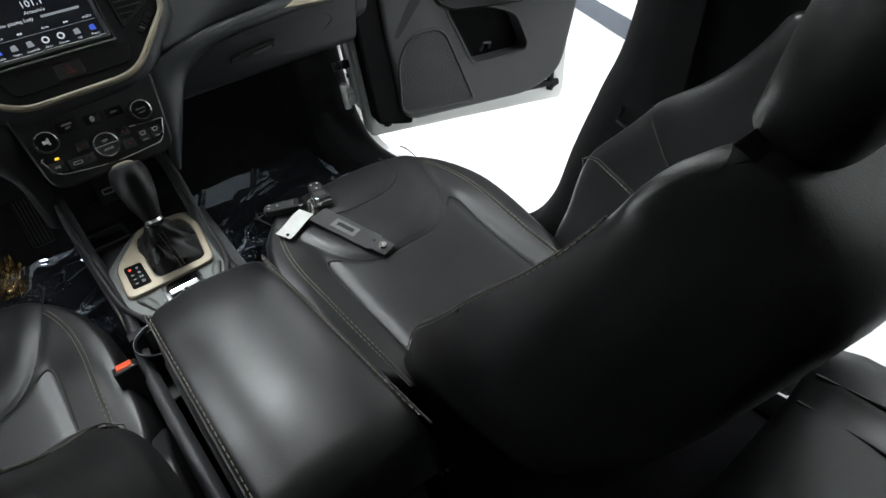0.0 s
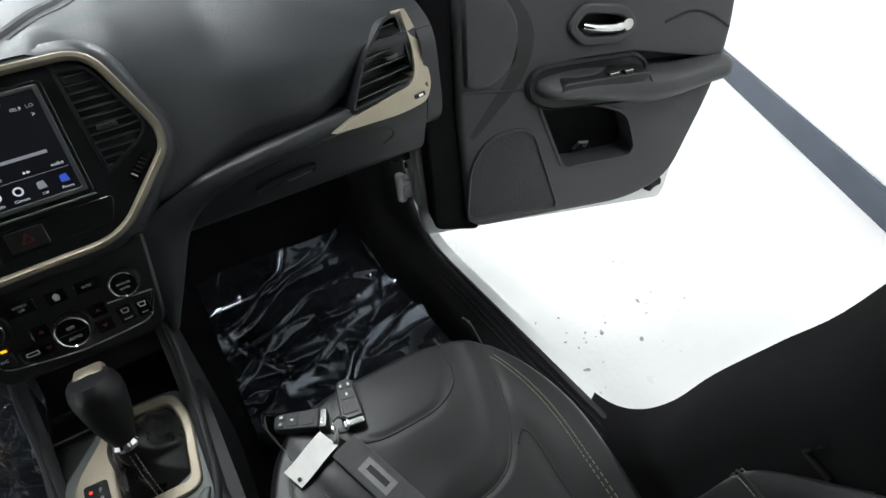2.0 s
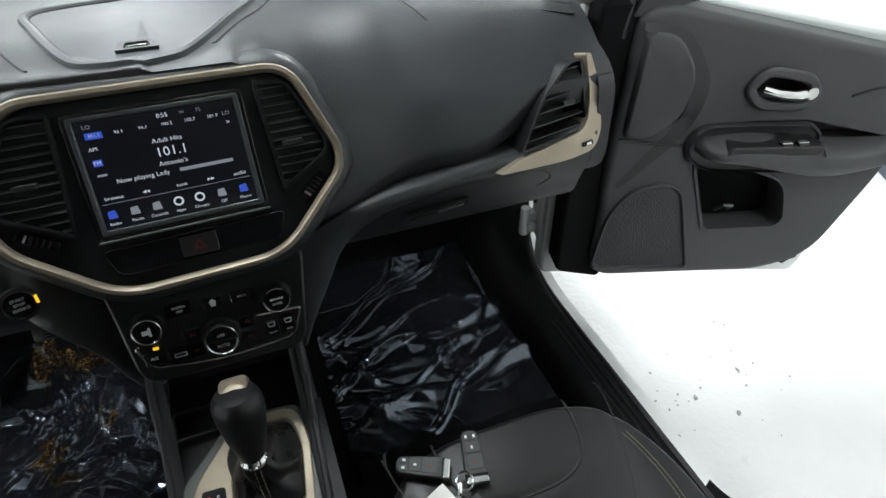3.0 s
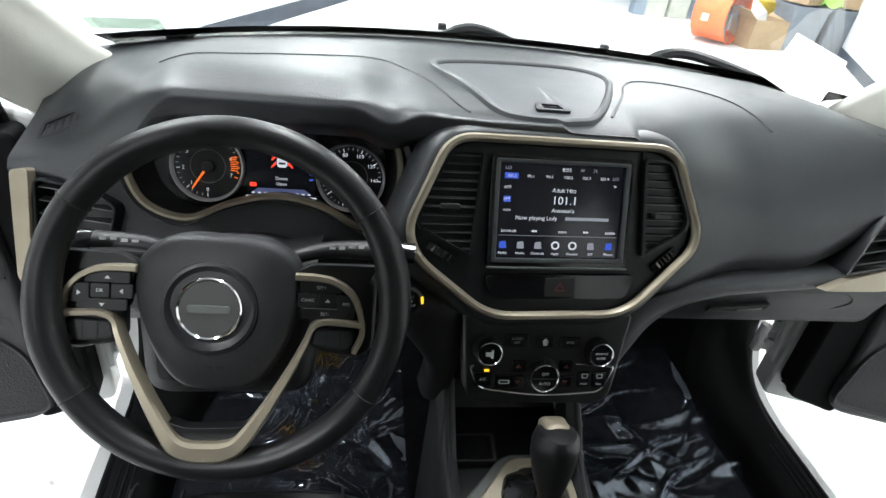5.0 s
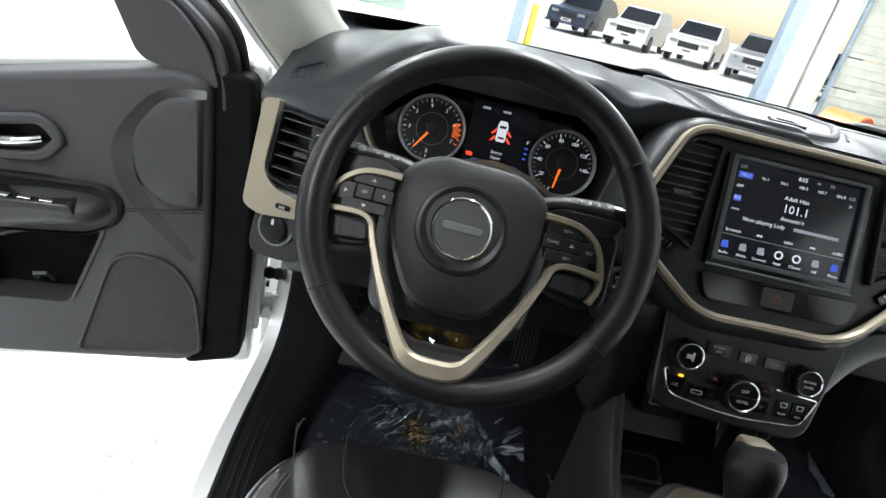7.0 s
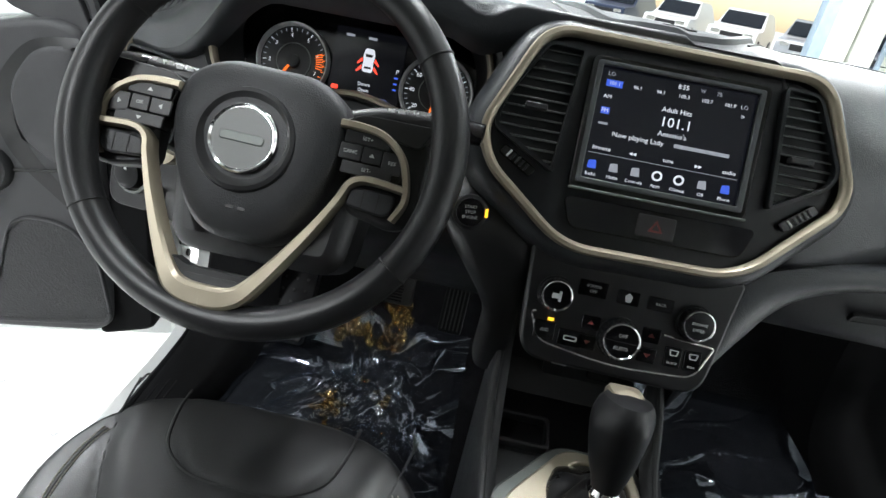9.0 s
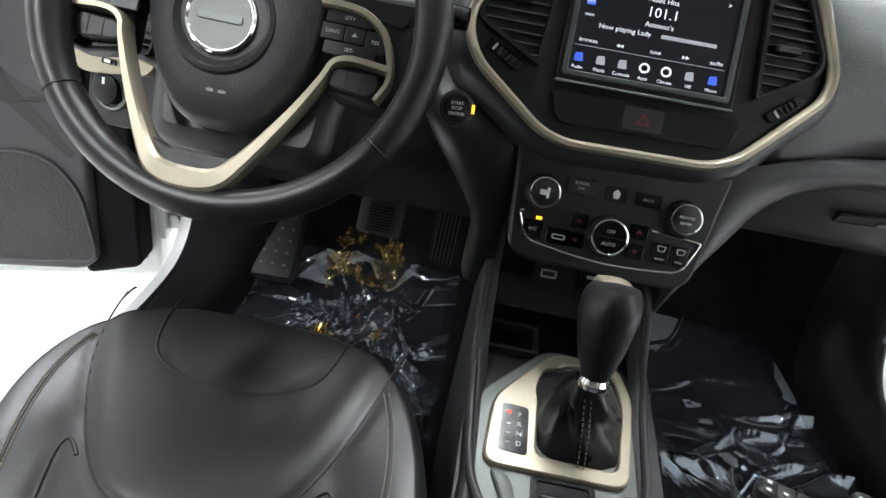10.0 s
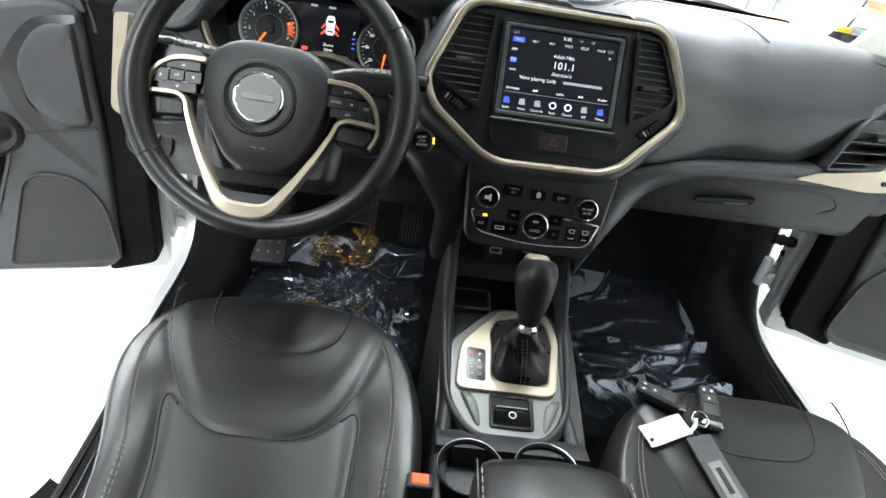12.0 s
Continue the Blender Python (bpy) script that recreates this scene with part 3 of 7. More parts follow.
part("latch_bar", Shape().box(-0.016, 0.016, -0.004, 0.0, 0.001, 0.003, lm), GLOSS, latch)


# -- centre stack --
stack = part("stack_panel", Shape().prism(rounded([(-0.194, 0.0), (-0.092, -0.074), (0.094, -0.070), (0.182, 0.024), (0.186, 0.056), (0.142, 0.160), (-0.146, 0.162), (-0.200, 0.05)], [0.03, 0.03, 0.03, 0.02, 0.02, 0.03, 0.03, 0.02]), -0.05, -0.006, TILT_M), STACKSKIN, dash, "black panel of the centre stack", bevel=0.003)
TRIM_OUT = rounded([(-0.193, 0.0), (-0.096, -0.080), (0.099, -0.077), (0.190, 0.020), (0.195, 0.052), (0.151, 0.170), (-0.156, 0.172), (-0.208, 0.045)], [0.04, 0.035, 0.04, 0.025, 0.03, 0.035, 0.035, 0.03], 7)


def trim_ring(outer, width, z_out, z_mid, z_in, m):
    """A trim band with a rounded section round an outline."""
    rows = []
    for d, z in ((0, z_out - 0.02), (0, z_out), (width * 0.2, z_mid), (width * 0.6, z_mid + 0.0005), (width * 0.9, z_in), (width, z_in - 0.006)):
        o = inset(outer, d)
        rows.append([(x, y, z) for x, y in o])
    return Shape().grid(rows, True, False, m)


part("stack_surround", Shape().grid([[(x, y, z) for x, y in inset(TRIM_OUT, d)] for d, z in ((0.004, 0.000), (-0.002, -0.001), (-0.010, -0.008), (-0.018, -0.026), (-0.024, -0.060))], True, False, TILT_M), DASH, dash, "soft charcoal edge round the centre stack", angle=60)
part("trim_band", trim_ring(TRIM_OUT, 0.0115, 0.004, 0.009, 0.006, TILT_M), CHAMPAGNE, dash, "champagne satin metal surround of the centre stack", angle=50)

screen_bezel = part("touchscreen", Shape().ring(rect(-0.100, 0.091, -0.006, 0.146, 0.008), rect(-0.0885, 0.0795, 0.008, 0.135, 0.002), -0.012, 0.004, TILT_M), GLOSS, dash, "large touchscreen showing a radio page", bevel=0.002)
SCREEN = material("lit_display_black", (0.004, 0.004, 0.006), 0.12, emit=(0.35, 0.4, 0.6), strength=0.012)
part("display_frame", Shape().ring(rect(-0.0945, 0.0855, 0.001, 0.141, 0.004), rect(-0.0885, 0.0795, 0.0075, 0.1355, 0.002), -0.004, 0.0052, TILT_M), FRAMESKIN, screen_bezel, "dark silver frame of the display", bevel=0.0015)
part("display", Shape().box(-0.0887, 0.0797, 0.0075, 0.1355, -0.008, -0.002, TILT_M), SCREEN, screen_bezel, "dark glossy display")
part("lower_lip", Shape().box(-0.10, 0.091, -0.0075, -0.0045, 0.003, 0.006, TILT_M), SATIN, screen_bezel, bevel=0.001)
LIT = material("lit_white", (0.1, 0.1, 0.1), 0.5, emit=(0.85, 0.9, 1.0), strength=0.75)
LITDIM = material("lit_grey", (0.05, 0.05, 0.05), 0.5, emit=(0.6, 0.65, 0.75), strength=0.4)
LITBLUE = material("lit_blue", (0.02, 0.04, 0.15), 0.5, emit=(0.05, 0.13, 0.8), strength=0.7)
LITAMBER = material("lit_amber", (0.2, 0.1, 0.0), 0.5, emit=(1.0, 0.55, 0.03), strength=1.6)
LITRED = material("lit_red", (0.2, 0.0, 0.0), 0.5, emit=(1.0, 0.06, 0.03), strength=1.4)
LITORANGE = material("lit_orange", (0.2, 0.05, 0.0), 0.5, emit=(1.0, 0.18, 0.02), strength=1.2)


def sx(px):  # across the display, 0 to 1
    return mix(-0.0887, 0.0797, px)


def sy(py):  # down the display, 0 to 1
    return mix(0.1355, 0.0075, py)


def screen_text(text, px, py, size, mat=LIT, align="CENTER"):
    writing(text, size, mat, screen_bezel, TILT_M @ pose(sx(px), sy(py), -0.0016), "display_text", align, 0.0001)


def screen_bar(x0, x1, y0, y1, mat):
    part("display_mark", Shape().box(sx(x0), sx(x1), sy(y1), sy(y0), -0.0019, -0.0016, TILT_M), mat, screen_bezel, smooth=False)


screen_text("101.1", 0.53, 0.385, 0.0158)
screen_text("Adult Hits", 0.52, 0.275, 0.0078)
screen_text("Antonio's", 0.52, 0.49, 0.0080)
screen_text("Now playing Lady", 0.145, 0.575, 0.0078, LIT, "LEFT")
screen_bar(0.545, 0.90, 0.557, 0.590, LITDIM)
screen_text("8:55", 0.53, 0.055, 0.0072)
screen_text("LO", 0.07, 0.055, 0.0065, LITDIM)
screen_text("LO", 0.93, 0.13, 0.0065, LITDIM)
screen_text("75", 0.76, 0.058, 0.006, LITDIM)
screen_text("W", 0.655, 0.056, 0.0055, LITDIM)
screen_bar(0.045, 0.15, 0.105, 0.165, LITBLUE)
for i, w in enumerate(("101.1", "96.1", "94.1", "100.3", "102.7", "101.9")):
    screen_text(w, 0.10 + 0.148 * i, 0.135, 0.0056)
screen_text("AM", 0.07, 0.255, 0.0062)
screen_bar(0.045, 0.10, 0.35, 0.41, LITBLUE)
screen_text("FM", 0.07, 0.38, 0.0062)
screen_bar(0.045, 0.105, 0.485, 0.505, LITDIM)
screen_text(">", 0.93, 0.215, 0.008)
for w, x in (("browse", 0.10), ("tune", 0.53), ("audio", 0.92)):
    screen_text(w, x, 0.715, 0.0066)
for x in (0.30, 0.70):
    s = 1 if x > 0.5 else -1
    for k in (0, 1):
        part("display_mark", Shape().prism([(0, -0.002), (0.004 * s, 0), (0, 0.002)][::s], -0.0019, -0.0016, TILT_M @ pose(sx(x) + 0.004 * k, sy(0.715), 0)), LIT, screen_bezel, smooth=False)
screen_bar(0.02, 0.98, 0.762, 0.766, LITDIM)
icons = [(0.06, "Radio", LITBLUE), (0.20, "Media", LITDIM), (0.34, "Controls", LITDIM), (0.48, "Apps", LIT), (0.62, "Climate", LIT), (0.77, "Off", LITDIM), (0.92, "Phone", LITBLUE)]
for x, w, mt in icons:
    if w in ("Climate", "Apps"):
        part("display_icon", Shape().ring([(0.0058 * math.cos(a * 0.314), 0.0058 * math.sin(a * 0.314)) for a in range(20)], [(0.0036 * math.cos(a * 0.314), 0.0036 * math.sin(a * 0.314)) for a in range(20)], -0.0019, -0.0016, TILT_M @ pose(sx(x), sy(0.865), 0)), mt, screen_bezel, smooth=False)
    else:
        part("display_icon", Shape().prism(rounded([(-0.005, -0.005), (0.005, -0.005), (0.0035, 0.005), (-0.0045, 0.004)], 0.0015), -0.0019, -0.0016, TILT_M @ pose(sx(x), sy(0.865), 0)), mt, screen_bezel, smooth=False)
    screen_text(w, x, 0.955, 0.0052)


def vent(name, outline, slats, m, tab_at, label, tilt=18, parent=None, depth=0.045):
    """An air vent: a deep dark pocket, slats and a thumb tab."""
    inner = inset(outline, 0.004)
    v = part(name, Shape().ring(outline, inner, -depth, 0.003, m), STACKSKIN, parent or dash, label, bevel=0.001)
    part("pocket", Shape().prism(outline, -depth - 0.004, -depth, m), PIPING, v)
    ys = [p[1] for p in inner]
    y0, y1 = min(ys), max(ys)
    for k in range(slats):
        y = mix(y0, y1, (k + 0.5) / slats)
        xs = []
        for a, b in zip(inner, inner[1:] + inner[:1]):
            if (a[1] - y) * (b[1] - y) <= 0 and a[1] != b[1]:
                xs.append(a[0] + (b[0] - a[0]) * (y - a[1]) / (b[1] - a[1]))
        if len(xs) < 2:
            continue
        x0, x1 = min(xs), max(xs)
        part("slat", Shape().box(x0, x1, -0.0011, 0.0011, -0.013, 0.0, m @ pose(0, y, -0.003, tilt, 0, 0)), PANEL, v, bevel=0.0006)
        part("slat_edge", Shape().box(x0 + 0.001, x1 - 0.001, -0.0005, 0.0005, -0.0004, 0.0006, m @ pose(0, y, -0.003, tilt, 0, 0)), SATIN, v)
    part("vent_tab", Shape().prism(rounded([(-0.012, -0.0035), (0.012, -0.0035), (0.012, 0.0035), (-0.012, 0.0035)], 0.002), -0.006, 0.006, m @ pose(tab_at[0], tab_at[1], 0.001)), CONSKIN, v, "dark vent tab", bevel=0.0012)
    return v


VENT_L = rounded([(-0.192, 0.046), (-0.118, 0.004), (-0.107, 0.150), (-0.150, 0.152), (-0.186, 0.082)], [0.012, 0.008, 0.008, 0.012, 0.012], 4)
vent("centre_vent", VENT_L, 12, TILT_M @ pose(0, 0, 0.002), (-0.150, 0.075), "black centre air vent")
VENT_R = rounded([(0.112, 0.010), (0.172, 0.046), (0.178, 0.066), (0.143, 0.148), (0.104, 0.150)], [0.006, 0.01, 0.012, 0.012, 0.008], 4)
vent("centre_vent", VENT_R, 12, TILT_M @ pose(0, 0, 0.002), (0.135, 0.07), "black centre air vent")
for x, y, a in ((-0.158, 0.012, -31), (0.148, 0.008, 42)):
    w = part("vent_wheel", Shape().prism(rounded([(-0.022, -0.006), (0.022, -0.006), (0.022, 0.006), (-0.022, 0.006)], 0.004), 0, 0.006, TILT_M @ pose(x, y, -0.006, 0, 0, a)), GLOSS, dash, "ridged vent thumbwheel", bevel=0.001)
    for k in range(5):
        part("wheel_ridge", Shape().box(-0.012 + 0.006 * k - 0.0012, -0.012 + 0.006 * k + 0.0012, -0.0045, 0.0045, 0.006, 0.0078, TILT_M @ pose(x, y, -0.006, 0, 0, a)), PANEL if k else RINGSILVER, w, bevel=0.0005)
strip = part("switch_strip", Shape().prism(rounded([(-0.09, -0.052), (0.095, -0.05), (0.108, -0.014), (-0.102, -0.016)], [0.012, 0.012, 0.01, 0.01]), -0.006, 0.002, TILT_M), GLOSS, dash, "gloss black switch strip", bevel=0.0015)
hz = part("hazard_switch", Shape().prism(rect(-0.02, 0.022, -0.046, -0.02, 0.003), 0.0, 0.003, TILT_M), PANEL, strip, "hazard warning switch", bevel=0.001)
part("hazard_triangle", Shape().ring([(-0.008, -0.006), (0.008, -0.006), (0, 0.008)], [(-0.0045, -0.0038), (0.0045, -0.0038), (0, 0.004)], 0.003, 0.0034, TILT_M @ pose(0.001, -0.033, 0)), DIMRED, hz, smooth=False)

# -- climate panel --
CLIM_M = axes((0.003, -0.010, 0.852), (1, 0, 0), (0, 0.33, 0.944))
clim = part("climate_panel", Shape().prism(rounded([(-0.112, -0.046), (0.108, -0.050), (0.130, 0.095), (-0.124, 0.100)], [0.03, 0.03, 0.01, 0.01]), -0.03, 0.0, CLIM_M), PANEL, dash, "gloss black climate panel", bevel=0.004)
part("chrome_surround", Shape().tube([(CLIM_M @ Vector((x, y, 0.001))) for x, y in rounded([(-0.108, 0.012), (-0.094, -0.022), (0.0, -0.036), (0.094, -0.028), (0.110, 0.012), (0.05, 0.016)], [0.006, 0.014, 0.06, 0.014, 0.004, 0.004], 6)][:-3], 0.0019, 8, up=(0, -1, 0.3)), CHROME, clim, "thin chrome line under the climate buttons")


def knob(x, y, r, name, label, marks):
    m = CLIM_M @ pose(x, y, 0)
    k = part(name, Shape().turned([(r * 1.12, 0), (r * 1.12, 0.003), (r, 0.005), (r * 0.97, 0.016), (r * 0.9, 0.0175)], 40, m), RUBBER, clim, label, bevel=0.0005)
    part("knob_ring", Shape().turned([(r * 0.93, 0.0165), (r * 0.92, 0.0185), (r * 0.86, 0.019), (r * 0.82, 0.0178)], 40, m, False), CHROME, k, "bright chrome ring")
    part("knob_face", Shape().cyl(r * 0.84, 0.012, 0.0178, 40, m=m), GLOSS, k)
    for g in range(24):
        a = g * math.pi / 12
        part("grip_rib", Shape().box(r * 0.96, r * 1.03, -0.0008, 0.0008, 0.005, 0.0155, m @ pose(0, 0, 0, 0, 0, math.degrees(a))), RUBBER, k)
    for w, dy, size in marks:
        writing(w, size, WHITE_INK, k, m @ pose(0, dy, 0.0181))
    return k


kl = knob(-0.084, 0.037, 0.0195, "volume_knob", "round volume knob with a chrome ring", ())
part("mute_mark", Shape().box(-0.006, 0.002, -0.003, 0.003, 0.0178, 0.0184, CLIM_M @ pose(-0.084, 0.037, 0)).prism([(0.002, -0.006), (0.005, -0.006), (0.005, 0.006), (0.002, 0.006)], 0.0178, 0.0184, CLIM_M @ pose(-0.084, 0.037, 0)), WHITE_INK, kl, smooth=False)
kr = knob(0.081, 0.037, 0.0195, "tune_knob", "round tuning knob with a chrome ring", (("BROWSE", 0.002, 0.0045), ("ENTER", -0.005, 0.0045)))
kc = knob(0.0, 0.0, 0.0235, "fan_knob", "large round fan knob with a chrome ring", (("OFF", 0.007, 0.006), ("AUTO", -0.008, 0.006)))
part("knob_line", Shape().box(-0.018, 0.018, -0.0005, 0.0005, 0.0178, 0.0183, CLIM_M), CHROME, kc)


def button(x, y, w, h, words=(), name="climate_button", turn=0, mat=GLOSS, size=0.0048):
    m = CLIM_M @ pose(x, y, 0, 0, 0, turn)
    b = part(name, Shape().prism(rect(-w / 2, w / 2, -h / 2, h / 2, 0.002), -0.002, 0.0028, m), mat, clim, bevel=0.001)
    for i, t in enumerate(words):
        writing(t, size, WHITE_INK, b, m @ pose(0, (len(words) - 1) * 0.003 - i * 0.006, 0.0032))
    return b


button(-0.042, 0.052, 0.034, 0.019, ("SCREEN", "OFF"))
b = button(0.0, 0.05, 0.026, 0.017)
part("button_mark", Shape().prism(rounded([(-0.003, -0.005), (0.003, -0.005), (0.0045, 0.002), (0, 0.006), (-0.0045, 0.002)], 0.001), 0.0028, 0.0033, CLIM_M @ pose(0, 0.05, 0)), WHITE_INK, b, smooth=False)
button(0.038, 0.05, 0.03, 0.016, ("BACK",))
button(-0.088, -0.008, 0.026, 0.022, ("A/C",), size=0.006)
part("lamp_mark", Shape().box(-0.0035, 0.0035, -0.0018, 0.0018, 0.003, 0.0036, CLIM_M @ pose(-0.083, 0.006, 0)), LITAMBER, clim, "amber lit lamp", smooth=False)
b = button(-0.056, -0.012, 0.03, 0.02)
part("button_mark", Shape().ring(rect(-0.008, 0.008, -0.003, 0.003, 0.002), rect(-0.0065, 0.0065, -0.0018, 0.0018, 0.001), 0.0028, 0.0033, CLIM_M @ pose(-0.056, -0.012, 0)), WHITE_INK, b, smooth=False)
for x in (-0.036, 0.036):
    for y, up in ((0.012, 1), (-0.012, -1)):
        b = button(x, y, 0.022, 0.018)
        part("button_mark", Shape().prism([(-0.004, -0.002 * up), (0.004, -0.002 * up), (0, 0.003 * up)][::up], 0.0028, 0.0033, CLIM_M @ pose(x, y, 0)), DIMRED, b, smooth=False)
for x, w in ((0.066, "FRONT"), (0.089, "REAR")):
    b = button(x, -0.008, 0.02, 0.024, (), turn=3)
    writing(w, 0.0036, WHITE_INK, b, CLIM_M @ pose(x, -0.015, 0.0032))
    part("button_mark", Shape().ring(rounded([(-0.004, -0.003), (0.004, -0.003), (0.0055, 0.004), (-0.0055, 0.004)], 0.001), rounded([(-0.003, -0.002), (0.003, -0.002), (0.0042, 0.003), (-0.0042, 0.003)], 0.0006), 0.0028, 0.0033, CLIM_M @ pose(x, -0.003, 0)), WHITE_INK, b, smooth=False)

# -- lower dash: passenger side with glovebox, driver's knee panel --
def lower_rows(xs, lip):
    rows = []
    for x in xs:
        y0, z0, y1, z1, y2, z2 = lip(x)
        rows.append([(x, y, z) for y, z in spline([(y0 + 0.03, z0 + 0.01), (y0, z0), (mix(y0, y1, 0.5) - 0.012, mix(z0, z1, 0.5)), (y1, z1), (y2, z2)], 5)])
    return rows


def pass_lip(x):
    return 0.092, 0.958, 0.150, 0.835, 0.32, 0.80


def glove_y(z):
    f = (0.958 - z) / 0.123
    return 0.092 + 0.058 * f - 0.012 * math.sin(3.14 * min(1, max(0, f)))


part("glove_panel", Shape().grid(lower_rows([0.15 + 0.49 * i / 30 for i in range(31)], pass_lip)), DASH_LOW, dash, "charcoal lower dash with the glovebox", angle=60)
# the rolled band that sweeps up beside the climate panel and on under the upper pad
edge_u = spline([(0.106, 0.040, 0.735), (0.112, 0.032, 0.80), (0.115, 0.028, 0.86), (0.122, 0.030, 0.915), (0.145, 0.037, 0.947), (0.20, 0.045, 0.967), (0.28, 0.055, 0.978), (0.42, 0.070, 0.988), (0.54, 0.085, 0.996), (0.645, 0.105, 1.008)], 6)
edge_l = spline([(0.122, 0.075, 0.730), (0.150, 0.062, 0.80), (0.171, 0.058, 0.85), (0.190, 0.060, 0.888), (0.216, 0.062, 0.916), (0.262, 0.066, 0.937), (0.33, 0.072, 0.948), (0.45, 0.080, 0.954), (0.55, 0.088, 0.958), (0.645, 0.100, 0.962)], 6)
rows = []
for u, l in zip(edge_u, edge_l):
    row = [(u[0], u[1] + 0.03, u[2] - 0.002)]
    for k in range(9):
        f = k / 8
        row.append((mix(u[0], l[0], f), mix(u[1], l[1], f) - 0.020 * math.sin(3.14159 * (0.12 + 0.76 * f)) + 0.007, mix(u[2], l[2], f)))
    row.append((l[0] + 0.002, l[1] + 0.035, l[2] - 0.004))
    rows.append(row)
part("rolled_band", Shape().grid(rows), DASH, dash, "soft charcoal band under the upper pad", angle=60)
gl = [(0.235, 0.936), (0.545, 0.938), (0.580, 0.912), (0.475, 0.845), (0.205, 0.840)]
part("glovebox_seam", Shape().tube([(x, glove_y(z), z) for x, z in rounded(gl, 0.02)], 0.0018, 6, closed=True, up=(0, 1, 0)), PIPING, dash)
hm = axes((0.364, glove_y(0.897) - 0.007, 0.897), (1, 0, 0.10), (0, -0.45, 1))
gh = part("glovebox_handle", Shape().ring(rounded([(-0.055, -0.0068), (0.052, -0.0098), (0.056, 0.0062), (-0.053, 0.008)], 0.004), rounded([(-0.052, -0.005), (0.05, -0.008), (0.053, 0.004), (-0.05, 0.006)], 0.003), -0.004, 0.003, hm), DASH_LOW, dash, "recessed glovebox handle", bevel=0.001)
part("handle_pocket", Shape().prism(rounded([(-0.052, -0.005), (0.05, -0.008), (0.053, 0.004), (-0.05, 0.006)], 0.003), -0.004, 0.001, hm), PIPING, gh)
part("handle_bar", Shape().box(0.0, 0.045, -0.006, -0.002, 0.0, 0.004, hm), SATIN, gh, bevel=0.001)


def knee_lip(x):
    low = smooth(-0.62, -0.5, x)
    return 0.12, mix(0.93, 0.965, low), 0.13, 0.84, 0.26, 0.72


part("knee_panel", Shape().grid(lower_rows([-0.70 + 0.56 * i / 24 for i in range(25)], knee_lip)), PANEL, dash, "black lower dash above the pedals", angle=60)
part("stack_cheek", Shape().grid([[(mix(x, -0.118, 0.72 * (1 - smooth(0.80, 0.965, z))), y + dy * (0.4 + 0.6 * smooth(0.80, 0.96, z)), z) for y, z in spline([(0.13, 1.01), (0.045, 0.955), (0.02, 0.90), (0.03, 0.80), (0.08, 0.70)], 4)] for x, dy in ((-0.262, 0.13), (-0.255, 0.07), (-0.243, 0.032), (-0.226, 0.012), (-0.205, 0.003), (-0.165, 0.0), (-0.125, 0.004), (-0.112, 0.01))]), PANEL, dash, "charcoal cheek beside the climate panel")
sm = axes((-0.204, 0.026, 0.958), (0.95, 0.25, 0), (0, 0.3, 1))
st = part("start_button", Shape().turned([(0.021, 0.012), (0.0205, 0.018), (0.017, 0.019), (0.016, 0.0165)], 32, sm), PANEL, dash, "round engine start button")
part("button_face", Shape().cyl(0.0162, 0.008, 0.0172, 32, m=sm), GLOSS, st)
for i, w in enumerate(("START", "STOP", "ENGINE")):
    writing(w, 0.0052, WHITE_INK, st, sm @ pose(0, 0.006 - 0.006 * i, 0.0175))
part("lamp_mark", Shape().box(0.017, 0.020, -0.004, 0.006, 0.017, 0.021, sm), LITAMBER, st, "amber lit lamp", smooth=False)

